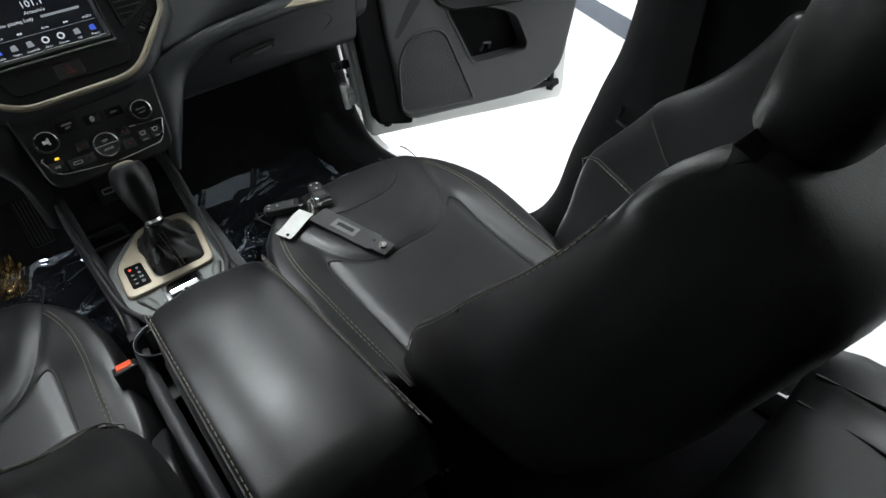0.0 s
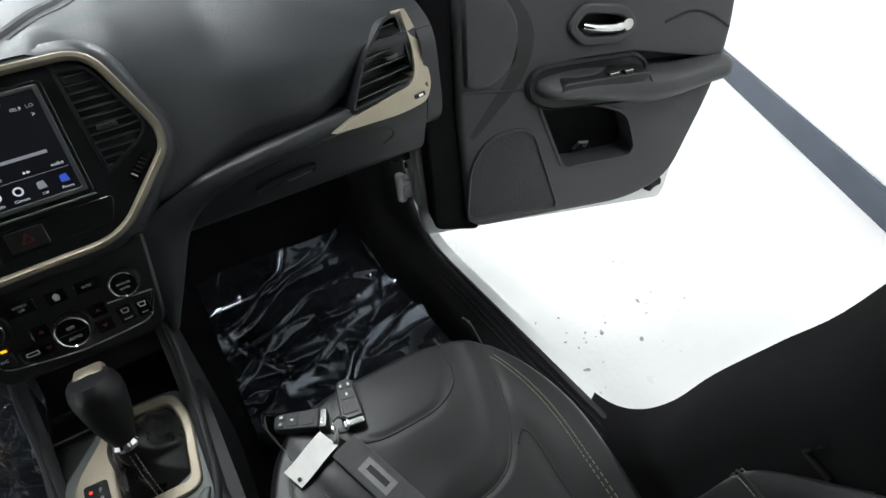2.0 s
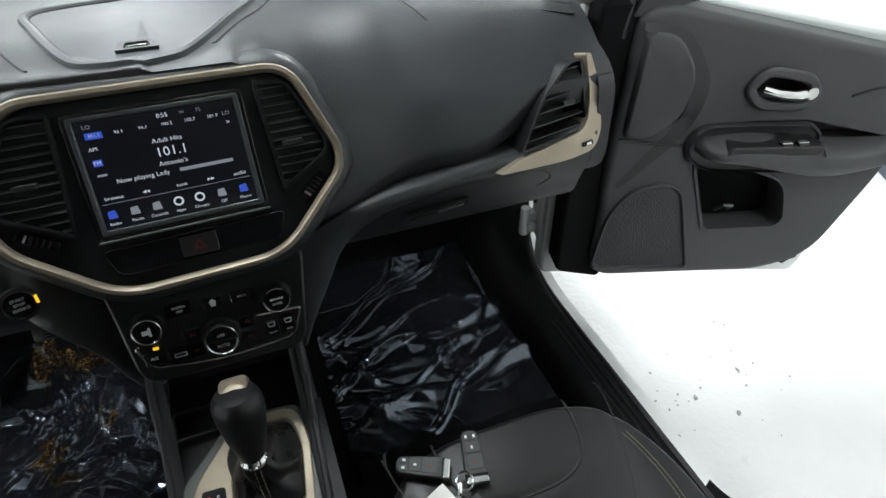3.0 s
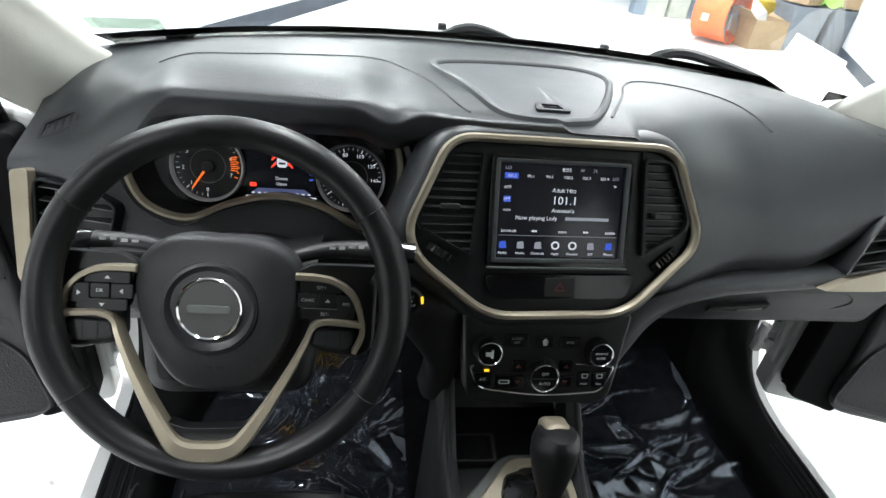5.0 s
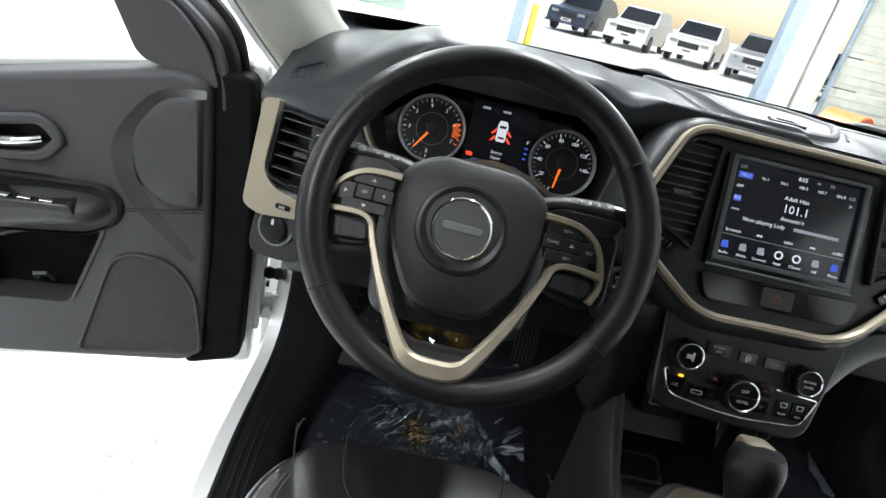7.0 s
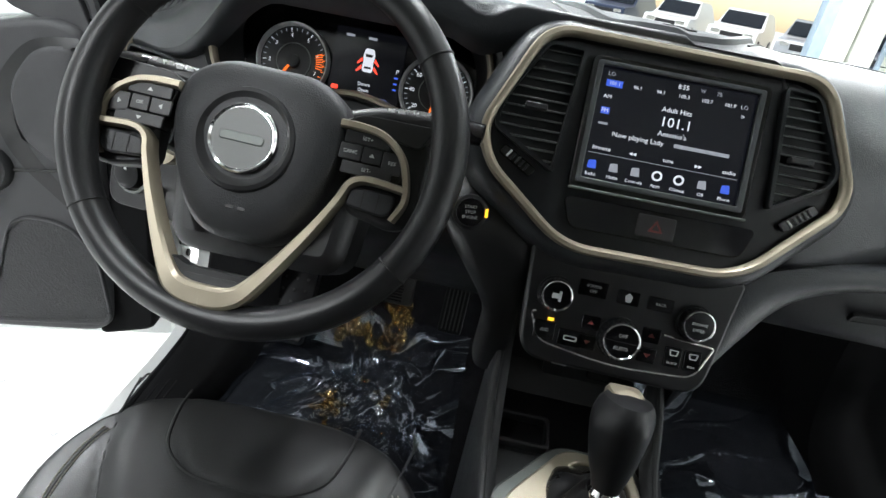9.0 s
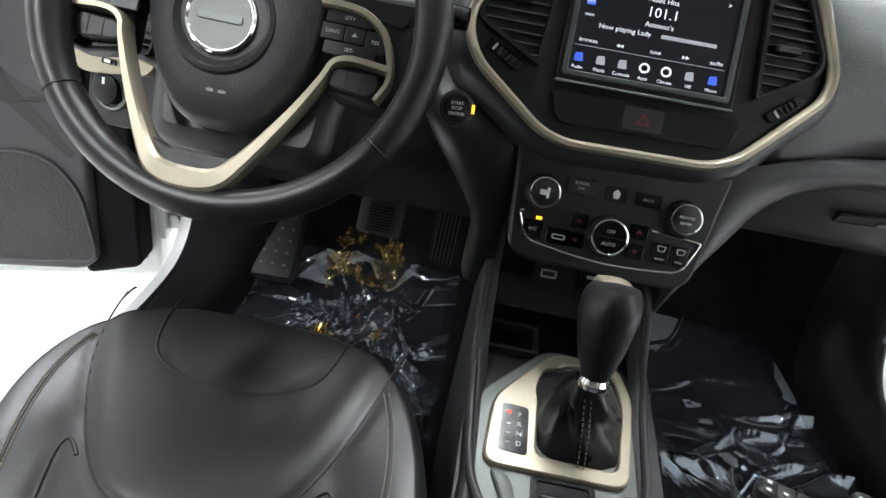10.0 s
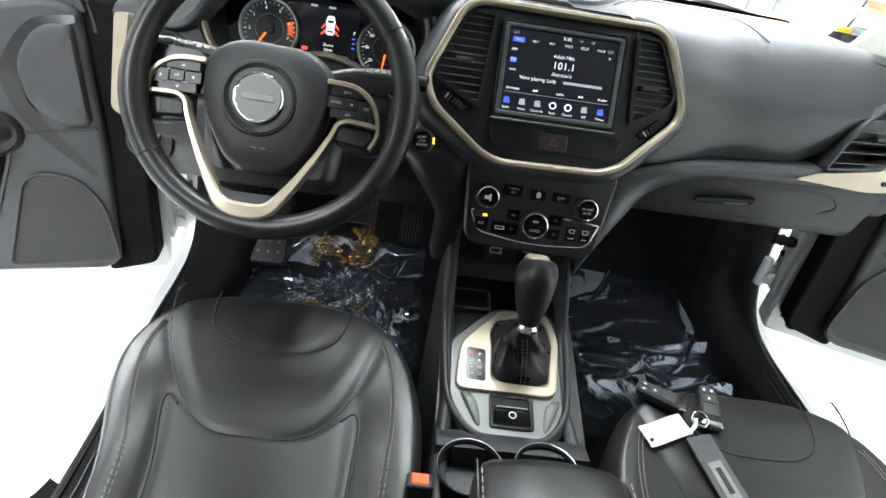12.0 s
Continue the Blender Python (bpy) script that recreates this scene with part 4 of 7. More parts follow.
# -- outer vents with champagne frames --
for s in (-1, 1):
    yv = 0.098 if s > 0 else 0.140
    vx = 0.572 if s > 0 else -0.672
    tiltm = axes((vx, yv, 1.035 if s > 0 else 0.992), (1, 0.22 * s, 0), (0, 0.30, 0.95))
    if s > 0:
        o = [(-0.09, -0.045), (0.055, -0.042), (0.052, 0.075), (0.02, 0.072), (-0.035, 0.03)]
    else:
        o = [(-0.045, -0.05), (0.055, -0.068), (0.075, 0.03), (0.035, 0.05), (-0.045, 0.055)]
    vo = rounded(o, 0.012, 4)
    vent("side_vent", vo, 6, tiltm, (0.015, 0.012) if s > 0 else (0.005, -0.005), "black side air vent", depth=0.05)
    if s > 0:
        fr = rounded([(-0.135, -0.064), (0.0, -0.080), (0.060, -0.078), (0.080, -0.050), (0.080, 0.030), (0.066, 0.078), (0.056, 0.078), (0.060, 0.010), (0.046, -0.040), (-0.09, -0.051)], [0.005, 0.03, 0.03, 0.03, 0.03, 0.004, 0.004, 0.03, 0.025, 0.01], 6)
    else:
        fr = rounded([(-0.068, -0.098), (-0.04, -0.108), (0.06, -0.092), (0.072, -0.078), (-0.025, -0.064), (-0.047, -0.04), (-0.047, 0.066), (-0.074, 0.062)], [0.012, 0.02, 0.008, 0.006, 0.03, 0.02, 0.006, 0.01], 5)
    part("vent_surround", Shape().prism(fr, -0.03, 0.008, tiltm), CHAMPAGNE, dash, "champagne satin surround of the side vent", bevel=0.005, seg=3)
    bm = tiltm @ (pose(0.045, -0.063, 0.008) if s > 0 else pose(0.0, -0.086, 0.008))
    bd = part("vent_wheel", Shape().prism(rect(-0.012, 0.012, -0.004, 0.004, 0.003), 0, 0.003, bm), GLOSS, dash, bevel=0.001)
    part("wheel_ridge", Shape().box(-0.005, 0.005, -0.002, 0.002, 0.003, 0.005, bm), CHROME, bd)
    part("end_cap", Shape().grid([[(s * (0.645 if s > 0 else 0.722) + 0.03 * s * k, y, z) for y, z in spline([(0.55, 1.10), (0.3, 1.13), (0.13, 1.09), (0.10, 1.0), (0.12, 0.90), (0.3, 0.85)] if s > 0 else [(0.55, 1.05), (0.3, 1.045), (0.21, 1.035), (0.185, 0.98), (0.18, 0.90), (0.3, 0.85)], 5)] for k in (0, 0.6, 1.0)]), DASH_LOW, dash)
    dx, dy = (0.625, 0.235) if s > 0 else (-0.700, 0.238)
    vm = axes((dx, dy, on_dash(dx, dy) - (0.002 if s > 0 else 0.0)), (1, -0.3 * s, on_dash(dx + 0.01, dy - 0.003 * s) * 100 - on_dash(dx, dy) * 100), (0.3 * s, 1, on_dash(dx, dy + 0.01) * 100 - on_dash(dx, dy) * 100))
    dv = part("demister_vent", Shape().ring(rounded([(-0.035, -0.012), (0.03, -0.018), (0.035, 0.016), (-0.02, 0.02)], 0.006), rounded([(-0.028, -0.008), (0.024, -0.013), (0.028, 0.011), (-0.016, 0.014)], 0.004), -0.006, 0.002, vm), DASH_LOW, dash, "small side demister outlet")
    part("pocket", Shape().prism(rounded([(-0.028, -0.008), (0.024, -0.013), (0.028, 0.011), (-0.016, 0.014)], 0.004), -0.006, -0.003, vm), PIPING, dv)
    for k in range(4):
        part("slat", Shape().box(-0.0015, 0.0015, -0.012, 0.013, -0.004, 0.001, vm @ pose(-0.018 + 0.012 * k, 0, 0, 0, 0, -20)), DASH_LOW, dv)

# -- instrument cluster --
CL_M = axes((-0.387, 0.19, 1.058), (1, 0, 0), (0, 0.30, 0.954))
CL_OUT = [(-0.205, 0.02), (-0.18, -0.045), (-0.12, -0.068), (-0.06, -0.045), (0.0, -0.033), (0.06, -0.045), (0.11, -0.070), (0.155, -0.060), (0.172, 0.0), (0.165, 0.05), (0.13, 0.092), (0.05, 0.105), (-0.06, 0.105), (-0.15, 0.09), (-0.198, 0.06)]
cl_line = spline(CL_OUT, 5, True)
clus = part("instrument_panel", Shape().prism(cl_line, -0.05, -0.02, CL_M), GLOSS, dash, "instrument panel with two round gauges")
tunnel = [[(x * k, y * k, z) for x, y in cl_line] for k, z in ((0.90, -0.02), (0.97, 0.0), (1.0, 0.03))]
part("cluster_tunnel", Shape().grid(tunnel, True, False, CL_M), PANEL, clus)
part("cluster_trim", trim_ring([(x * 1.045, y * 1.07) for x, y in cl_line], 0.010, 0.022, 0.034, 0.030, CL_M), CHAMPAGNE, clus, "champagne metal rim round the cluster", angle=50)
part("cluster_hood", Shape().grid([[(x * mix(k, 1.03, 0.7 * smooth(0.10, 0.19, -x)), y * mix(k, 1.03, 0.7 * smooth(0.10, 0.19, -x)), z) for x, y in cl_line] for k, z in ((1.03, 0.020), (1.07, 0.034), (1.11, 0.040), (1.16, 0.034), (1.22, 0.012), (1.27, -0.04))], True, False, CL_M), DASH, dash, "soft charcoal hood round the instruments", angle=60)
face_o = []
for x, y in cl_line:
    k = min((0.215 if x > 0 else 0.275) / max(1e-6, abs(x)), (0.125 if y > 0 else 0.125) / max(1e-6, abs(y)))
    if x < 0 and y > -0.02:
        k = min(k, 0.222 / (0.86 * abs(x) + max(0.0, y)))
    face_o.append((x * k, y * k))
part("driver_fascia", Shape().ring(face_o, cl_line, -0.01, 0.024, CL_M), DASH_LOW, dash, "charcoal fascia round the instrument cluster")
NEEDLE = LITORANGE


def gauge(x, y, r, numbers, start, sweep, needle, label, red=None):
    m = CL_M @ pose(x, y, -0.018)
    g = part("gauge", Shape().turned([(r * 1.14, 0), (r * 1.135, 0.010), (r * 1.11, 0.013), (r * 1.07, 0.012), (r * 1.03, 0.004)], 48, m, False), RINGSILVER, clus, label)
    part("dial", Shape().cyl(r * 1.03, 0, 0.003, 48, m=m), PANEL, g)
    part("dial_ring", Shape().turned([(r * 0.55, 0.003), (r * 0.55, 0.0045), (r * 0.52, 0.0045), (r * 0.52, 0.003)], 40, m, False), SATIN, g)
    n = len(numbers)
    for k, w in enumerate(numbers):
        a = radians(start - sweep * k / (n - 1))
        writing(w, r * 0.17, LIT, g, m @ pose(r * 0.76 * math.cos(a), r * 0.76 * math.sin(a), 0.0034), "gauge_number")
    for k in range(4 * (n - 1) + 1):
        a = start - sweep * k / (4 * (n - 1))
        part("tick", Shape().box(r * (0.90 if k % 4 else 0.87), r * 0.98, -r * 0.012, r * 0.012, 0.003, 0.0036, m @ pose(0, 0, 0, 0, 0, a)), LITORANGE if red and k >= red * 4 else (LITDIM if k % 4 else LIT), g, smooth=False)
    if red:
        for k in range(7):
            part("redline", Shape().box(r * 0.70, r * 0.92, -r * 0.012, r * 0.012, 0.003, 0.0037, m @ pose(0, 0, 0, 0, 0, start - sweep * (red - 0.05 + k * 0.12) / (n - 1))), LITORANGE, g, smooth=False)
    part("needle", Shape().prism([(0.0, -r * 0.04), (r * 0.86, -r * 0.02), (r * 0.86, r * 0.02), (0.0, r * 0.04)], 0.006, 0.0075, m @ pose(0, 0, 0, 0, 0, needle)), NEEDLE, g, "lit orange needle", smooth=False)
    part("hub", Shape().turned([(r * 0.2, 0.004), (r * 0.19, 0.009), (r * 0.1, 0.010)], 24, m), PANEL, g)


gauge(-0.105, 0.002, 0.046, [str(i) for i in range(8)], 268, 289, 236, "round rev counter with an orange red zone", 6)
gauge(0.103, -0.004, 0.046, ["", "20", "40", "60", "80", "100", "120", "140"], 255, 260, 262, "round speedometer with an orange needle")
part("info_display", Shape().box(-0.05, 0.05, -0.04, 0.062, -0.02, -0.014, CL_M), material("lit_info_display", (0.004, 0.004, 0.006), 0.15, emit=(0.2, 0.22, 0.3), strength=0.012), clus, "lit colour information display")
IM = CL_M @ pose(0.0, 0.0, -0.0136)
icon = part("display_icon", Shape().prism(rounded([(-0.0065, -0.012), (0.0065, -0.012), (0.008, -0.006), (0.007, 0.002), (0.0085, 0.010), (0.006, 0.020), (-0.006, 0.020), (-0.0085, 0.010), (-0.007, 0.002), (-0.008, -0.006)], 0.003), 0, 0.0004, IM @ pose(0.001, 0.018, 0)), LIT, clus, "white outline of a car with its doors open", smooth=False)
for y0, y1, w0, w1 in ((0.0085, 0.0125, 0.0045, 0.0055), (-0.0075, -0.0045, 0.005, 0.0045)):
    part("icon_window", Shape().prism([(-w0, y0), (w0, y0), (w1, y1), (-w1, y1)], 0.0004, 0.0007, IM @ pose(0.001, 0.018, 0)), PANEL, icon, smooth=False)
for side in (-1, 1):
    for y in (0.010, 0.0205):
        part("icon_door", Shape().prism([(0.0, 0.0), (0.0065, -0.005), (0.0075, -0.0035), (0.001, 0.005)][::side], 0, 0.0004, IM @ pose(0.001 + side * 0.0085, y, 0) @ Matrix.Diagonal((side, 1, 1, 1))), LITRED, icon, "red opened door", smooth=False)
for x in (-0.030, 0.002):
    part("display_mark", Shape().box(x - 0.006, x + 0.006, 0.050, 0.0535, 0, 0.0004, IM), LITDIM, clus, smooth=False)
part("display_mark", Shape().prism(rect(-0.046, -0.036, -0.024, -0.018, 0.002), 0, 0.0004, IM), LITRED, clus, smooth=False)
for k in range(3):
    part("display_mark", Shape().box(0.041, 0.046, 0.004 - 0.008 * k, 0.0065 - 0.008 * k, 0, 0.0004, IM), LITBLUE, clus, smooth=False)
writing("Doors", 0.0068, LIT, clus, IM @ pose(0, -0.011, 0), "display_text")
writing("Open", 0.0068, LIT, clus, IM @ pose(0, -0.019, 0), "display_text")
writing("P", 0.008, LIT, clus, IM @ pose(0.044, 0.014, 0), "display_text")
part("display_mark", Shape().prism([(-0.045, -0.0345), (0.045, -0.0345), (0.034, -0.026), (-0.034, -0.026)], 0, 0.0003, IM), material("lit_violet", (0.02, 0.02, 0.05), 0.4, emit=(0.2, 0.24, 0.5), strength=0.35), clus, smooth=False)
for side in (-1, 1):
    part("display_mark", Shape().prism([(side * 0.006, -0.0385), (side * 0.052, -0.0395), (side * 0.052, -0.0375), (side * 0.006, -0.036)][::-side], 0.0004, 0.0007, IM), LIT, clus, smooth=False)
    for k in range(4):
        part("display_mark", Shape().box(side * (0.014 + 0.009 * k) - 0.002, side * (0.014 + 0.009 * k) + 0.002, -0.0345, -0.032, 0.0004, 0.0007, IM), LITRED if side > 0 and k == 0 else LIT, clus, smooth=False)

# ---- steering wheel ----
WH = axes((-0.407, -0.098, 1.040), (1, 0, 0), (0, 0.46, 0.888))  # wheel plane, z towards the driver
wheel = thing("steering_wheel", "black leather steering wheel with champagne spokes", "steering wheel", m=WH)
R_RIM = 0.1800
rim = Shape()
N = 96
rows = []
for i in range(N):
    a = 2 * math.pi * i / N
    fat = 1 + 0.10 * max(0, math.cos(2 * (a - 0.15))) ** 8
    rows.append([((R_RIM + 0.0165 * fat * math.cos(b)) * math.cos(a), (R_RIM + 0.0165 * fat * math.cos(b)) * math.sin(a), 0.0185 * fat * math.sin(b)) for b in [2 * math.pi * j / 14 for j in range(14)]])
rows.append(rows[0])
part("rim", Shape().grid(rows, True, False, WH), LEATHER_RIM, wheel, "worn smooth black leather rim")
for a in (34, 146, 214, 326):
    ring = []
    for j in range(15):
        b = 2 * math.pi * j / 14
        ring.append(((R_RIM + 0.0171 * math.cos(b)) * math.cos(radians(a)), (R_RIM + 0.0171 * math.cos(b)) * math.sin(radians(a)), 0.0190 * math.sin(b)))
    part("rim_seam", Shape().tube(ring, 0.0009, 5, m=WH), PIPING, wheel)
hub_line = rounded([(-0.042, -0.106), (0.042, -0.106), (0.073, -0.058), (0.090, 0.0), (0.087, 0.046), (0.05, 0.071), (-0.05, 0.071), (-0.087, 0.046), (-0.090, 0.0), (-0.073, -0.058)], 0.03, 6)
rows = []
for k, z in ((0.96, -0.03), (1.0, -0.006), (1.0, 0.010), (0.985, 0.019), (0.955, 0.026), (0.90, 0.031), (0.7, 0.036), (0.4, 0.039), (0.05, 0.040)):
    rows.append([(x * k, -0.012 + (y + 0.012) * k, z + 0.006 * min(0, y) / 0.1 * k) for x, y in hub_line])
HB = WH @ pose(-0.011, 0.0, -0.042, 0, 0, -1.5)
hubp = part("hub_pad", Shape().grid(rows, True, True, HB), DASH_LOW, wheel, "grained black airbag cover", angle=60)
HE = HB @ pose(-0.006, -0.008, -0.001)
part("emblem_dish", Shape().turned([(0.052, 0.035), (0.050, 0.0405), (0.046, 0.0415), (0.040, 0.0385), (0.036, 0.037)], 48, HE), PANEL, hubp)
part("emblem", Shape().turned([(0.0345, 0.036), (0.034, 0.043), (0.0325, 0.0445), (0.0305, 0.0425), (0.001, 0.0425)], 48, HE), CHROME, hubp, "round bright chrome badge")
part("badge_face", Shape().cyl(0.0302, 0.0420, 0.0430, 40, m=HE), material("brushed_silver", (0.095, 0.097, 0.095), 0.45, metal=0.6, grain=0.15, grain_size=0.001), hubp)
part("badge_mark", Shape().prism(rect(-0.022, 0.022, -0.0045, 0.0045, 0.004), 0.0428, 0.0446, HE), SATIN, hubp, "plain raised satin bar", bevel=0.0012)
for x in (-0.006, 0.006):
    part("pad_mark", Shape().box(x - 0.004, x + 0.004, -0.076, -0.068, 0.029, 0.0325, HB), PANEL, hubp, bevel=0.0005)
HS = WH @ pose(-0.012, 0, -0.026, 0, 0, -1.5)


def ribbon(path, widths, z0, z1):
    """A rounded bar along a flat line; z0 and z1 may be functions of y."""
    rows = []
    k = len(path)
    for i, (x, y) in enumerate(path):
        a, b = path[max(0, i - 1)], path[min(k - 1, i + 1)]
        d = Vector((b[0] - a[0], b[1] - a[1])).normalized()
        w = widths[0] + (widths[1] - widths[0]) * i / (k - 1)
        lift = 0.18 * max(0, -y - 0.03)
        rows.append([(x - d.y * w * q, y + d.x * w * q, lift + (z1 if top == 1 else (z1 - 0.0035 if top == 2 else z0))) for q, top in ((-1, 0), (-1, 2), (-0.62, 1), (0.62, 1), (1, 2), (1, 0))])
    return rows


for s in (-1, 1):
    # upper leather spoke, trim loop and buttons
    sp = rounded([(s * 0.080, 0.034), (s * 0.160, 0.022), (s * 0.172, 0.046), (s * 0.10, 0.044)][::s], 0.006)
    part("spoke_leather", Shape().prism(sp, -0.012, 0.008, HS), LEATHER_RIM, wheel, bevel=0.006)
    sp = rounded([(s * 0.098, -0.052), (s * 0.150, -0.062), (s * 0.172, -0.05), (s * 0.172, 0.03), (s * 0.10, 0.03)][::s], 0.012)
    part("spoke_back", Shape().prism(sp, -0.022, 0.004, HS), PANEL, wheel, bevel=0.004)
    path = [(s * x, y) for x, y in spline([(0.082, 0.030), (0.105, 0.030), (0.126, 0.026), (0.145, 0.012), (0.155, -0.010), (0.158, -0.032), (0.150, -0.052)], 5)]
    part("spoke_trim", Shape().grid(ribbon(path, (0.0042, 0.0030), 0.0, 0.019), True, True, HS), CHAMPAGNE, wheel, "champagne satin loop round the buttons")
    path = [(s * x, y) for x, y in spline([(0.156, -0.021), (0.135, -0.019), (0.115, -0.019), (0.103, -0.026), (0.097, -0.042), (0.081, -0.076), (0.061, -0.112), (0.043, -0.140), (0.031, -0.154), (0.016, -0.160), (0.0, -0.161)], 5)]
    wd = [(0.0038 + 0.0075 * smooth(0.35, 1.0, i / (len(path) - 1)), 0) for i in range(len(path))]
    rows = []
    for i in range(len(path)):
        rows.append(ribbon(path[max(0, i - 1):i + 2], (wd[i][0], wd[i][0]), 0.0, 0.020)[1 if i else 0])
    part("lower_spoke", Shape().grid(rows, True, True, HS), CHAMPAGNE, wheel, "champagne satin lower spoke")
    field = part("button_field", Shape().prism(rounded([(s * 0.084, 0.027), (s * 0.124, 0.023), (s * 0.142, 0.009), (s * 0.152, -0.012), (s * 0.150, -0.017), (s * 0.094, -0.016)][::s], 0.006), -0.01, 0.012, HS), GLOSS, wheel, bevel=0.002)
    for k, (bx, by, w, h) in enumerate(((0.0965, 0.005, 0.022, 0.0155), (0.1180, 0.005, 0.0195, 0.0155), (0.1385, 0.002, 0.0205, 0.0205), (0.1105, 0.0195, 0.045, 0.0125), (0.1155, -0.0100, 0.050, 0.0125))):
        bm_ = HS @ pose(s * bx, by, 0.0118)
        bt = part("button", Shape().prism(rect(-w / 2, w / 2, -h / 2, h / 2, 0.002), 0, 0.0030, bm_), PANEL, field, bevel=0.001)
        word = ("CANC", "", "RES", "SET+", "SET-")[k] if s > 0 else ("", "OK", "", "", "")[k]
        if word:
            writing(word, 0.0050, WHITE_INK, bt, bm_ @ pose(0, 0, 0.0032), "button_word")
        else:
            part("button_mark", Shape().prism([(-0.0028, -0.0016), (0.0028, -0.0016), (0, 0.002)], 0.0030, 0.0035, bm_ @ pose(0, 0, 0, 0, 0, (90, 0, -90, 0, 180)[k])), WHITE_INK, bt, smooth=False)
    low = part("lower_paddle", Shape().prism(rounded([(s * 0.106, -0.028), (s * 0.148, -0.026), (s * 0.150, -0.040), (s * 0.142, -0.050), (s * 0.102, -0.046)][::s], 0.006), -0.008, 0.015, HS), DASH_LOW, wheel, "black paddle with two joints", bevel=0.002)
    for k in (0.119, 0.134):
        part("button_gap", Shape().box(s * k - 0.0006, s * k + 0.0006, -0.046, -0.028, 0.0148, 0.0156, HS), PIPING, low)
part("spoke_insert", Shape().prism(rounded([(-0.040, -0.153), (0.016, -0.153), (0.034, -0.128), (0.016, -0.136), (-0.040, -0.136), (-0.058, -0.128)], 0.005), -0.014, 0.005, WH), PANEL, wheel, "black insert in the lower spoke", bevel=0.002)
part("insert_mark", Shape().box(-0.040, 0.016, -0.149, -0.142, 0.005, 0.0056, WH), DASH_LOW, wheel)
column = thing("steering_column", "black plastic steering column cover with stalks", "steering column")
part("shroud", Shape().grid([[(r * 1.15 * math.cos(a), r * math.sin(a), z) for a in [2 * math.pi * i / 28 for i in range(28)]] for r, z in ((0.052, -0.025), (0.060, -0.05), (0.064, -0.16), (0.060, -0.26))], True, True, WH), PANEL, column, "black column shroud")
part("lower_shroud", Shape().prism(rounded([(-0.105, -0.125), (0.085, -0.125), (0.10, 0.02), (-0.12, 0.02)], 0.03), -0.17, -0.062, WH), PANEL, column, "black lower column cover", bevel=0.02)
part("shroud_gaiter", Shape().grid([[(x, y + 0.005 * math.sin(60 * x + k), z + 0.004 * math.sin(x * 75 + k * 2)) for x in [-0.09 + 0.004 * i for i in range(46)]] for k, (y, z) in enumerate(((0.030, -0.05), (0.045, -0.09), (0.055, -0.14), (0.060, -0.20)))], m=WH), PANEL, column, "creased black gaiter", angle=80)
for s in (-1, 1):
    pts = [(s * 0.05, 0.04, -0.062), (s * 0.10, 0.054, -0.062), (s * 0.155, 0.056, -0.060)]
    stalk = part("stalk", Shape().tube([WH @ Vector(p) for p in spline(pts, 6)], [0.009 + 0.005 * (i / 12) for i in range(13)], 12, squash=0.8), PANEL, column, "black stalk with white symbols")
    part("stalk_end", Shape().tube([WH @ Vector((s * 0.155, 0.056, -0.060)), WH @ Vector((s * 0.165, 0.056, -0.060)), WH @ Vector((s * 0.205, 0.054, -0.058))], [0.0135, 0.0155, 0.0145], 12, squash=0.8), GLOSS, stalk, "ribbed turning end")
    for k in range(4):
        part("stalk_mark", Shape().box(-0.0035, 0.0035, -0.0015 - 0.001 * (k % 2), 0.0015, 0, 0.0006, WH @ pose(s * (0.108 + 0.011 * k), 0.058 + 0.001 * k, -0.0478 + 0.0005 * k)), WHITE_INK, stalk, smooth=False)
hs = axes((-0.690, 0.125, 0.870), (1, -0.2, 0), (0, 0.2, 1))
hl = thing("headlamp_switch", "round black headlamp switch with a chrome ring", "switch", m=hs)
part("switch_plate", Shape().prism(rounded([(-0.045, -0.055), (0.05, -0.05), (0.05, 0.04), (-0.04, 0.045)], 0.03), -0.01, 0.0, hs), PANEL, hl, bevel=0.002)
part("switch_ring", Shape().turned([(0.031, 0), (0.030, 0.006), (0.026, 0.007), (0.024, 0.003)], 32, hs), SATIN, hl)
part("switch_knob", Shape().turned([(0.023, 0.0), (0.021, 0.016), (0.017, 0.018)], 28, hs), RUBBER, hl)
part("switch_mark", Shape().box(-0.002, 0.002, 0.006, 0.015, 0.018, 0.0186, hs), WHITE_INK, hl)

# ---- centre console ----
con = thing("centre_console", "black centre console with a satin shifter surround", "console")
CX = -0.012
TOP = axes((CX + 0.007, -0.112, 0.649), (1, 0, 0), (0, 1, 0.25)) @ Matrix.Diagonal((1.05, 1.0, 1, 1))  # console top, y forwards
# side walls of the tunnel
for s in (-1, 1):
    rows = []
    for y, zt, w in ((0.12, 0.80, 0.112), (0.05, 0.755, 0.114), (-0.02, 0.690, 0.112), (-0.10, 0.655, 0.108), (-0.20, 0.628, 0.104), (-0.30, 0.622, 0.112), (-0.40, 0.625, 0.116), (-0.86, 0.66, 0.105)):
        x = CX + s * w
        rows.append([(x - s * 0.020, y, zt - 0.008), (x - s * 0.012, y, zt + 0.001), (x - s * 0.004, y, zt + 0.001), (x + s * 0.002, y, zt - 0.008), (x + s * 0.006, y, zt - 0.05), (x + s * 0.012, y, 0.36)])
    part("console_side", Shape().grid(rows), CONSKIN, con, "black grained console side", angle=60)
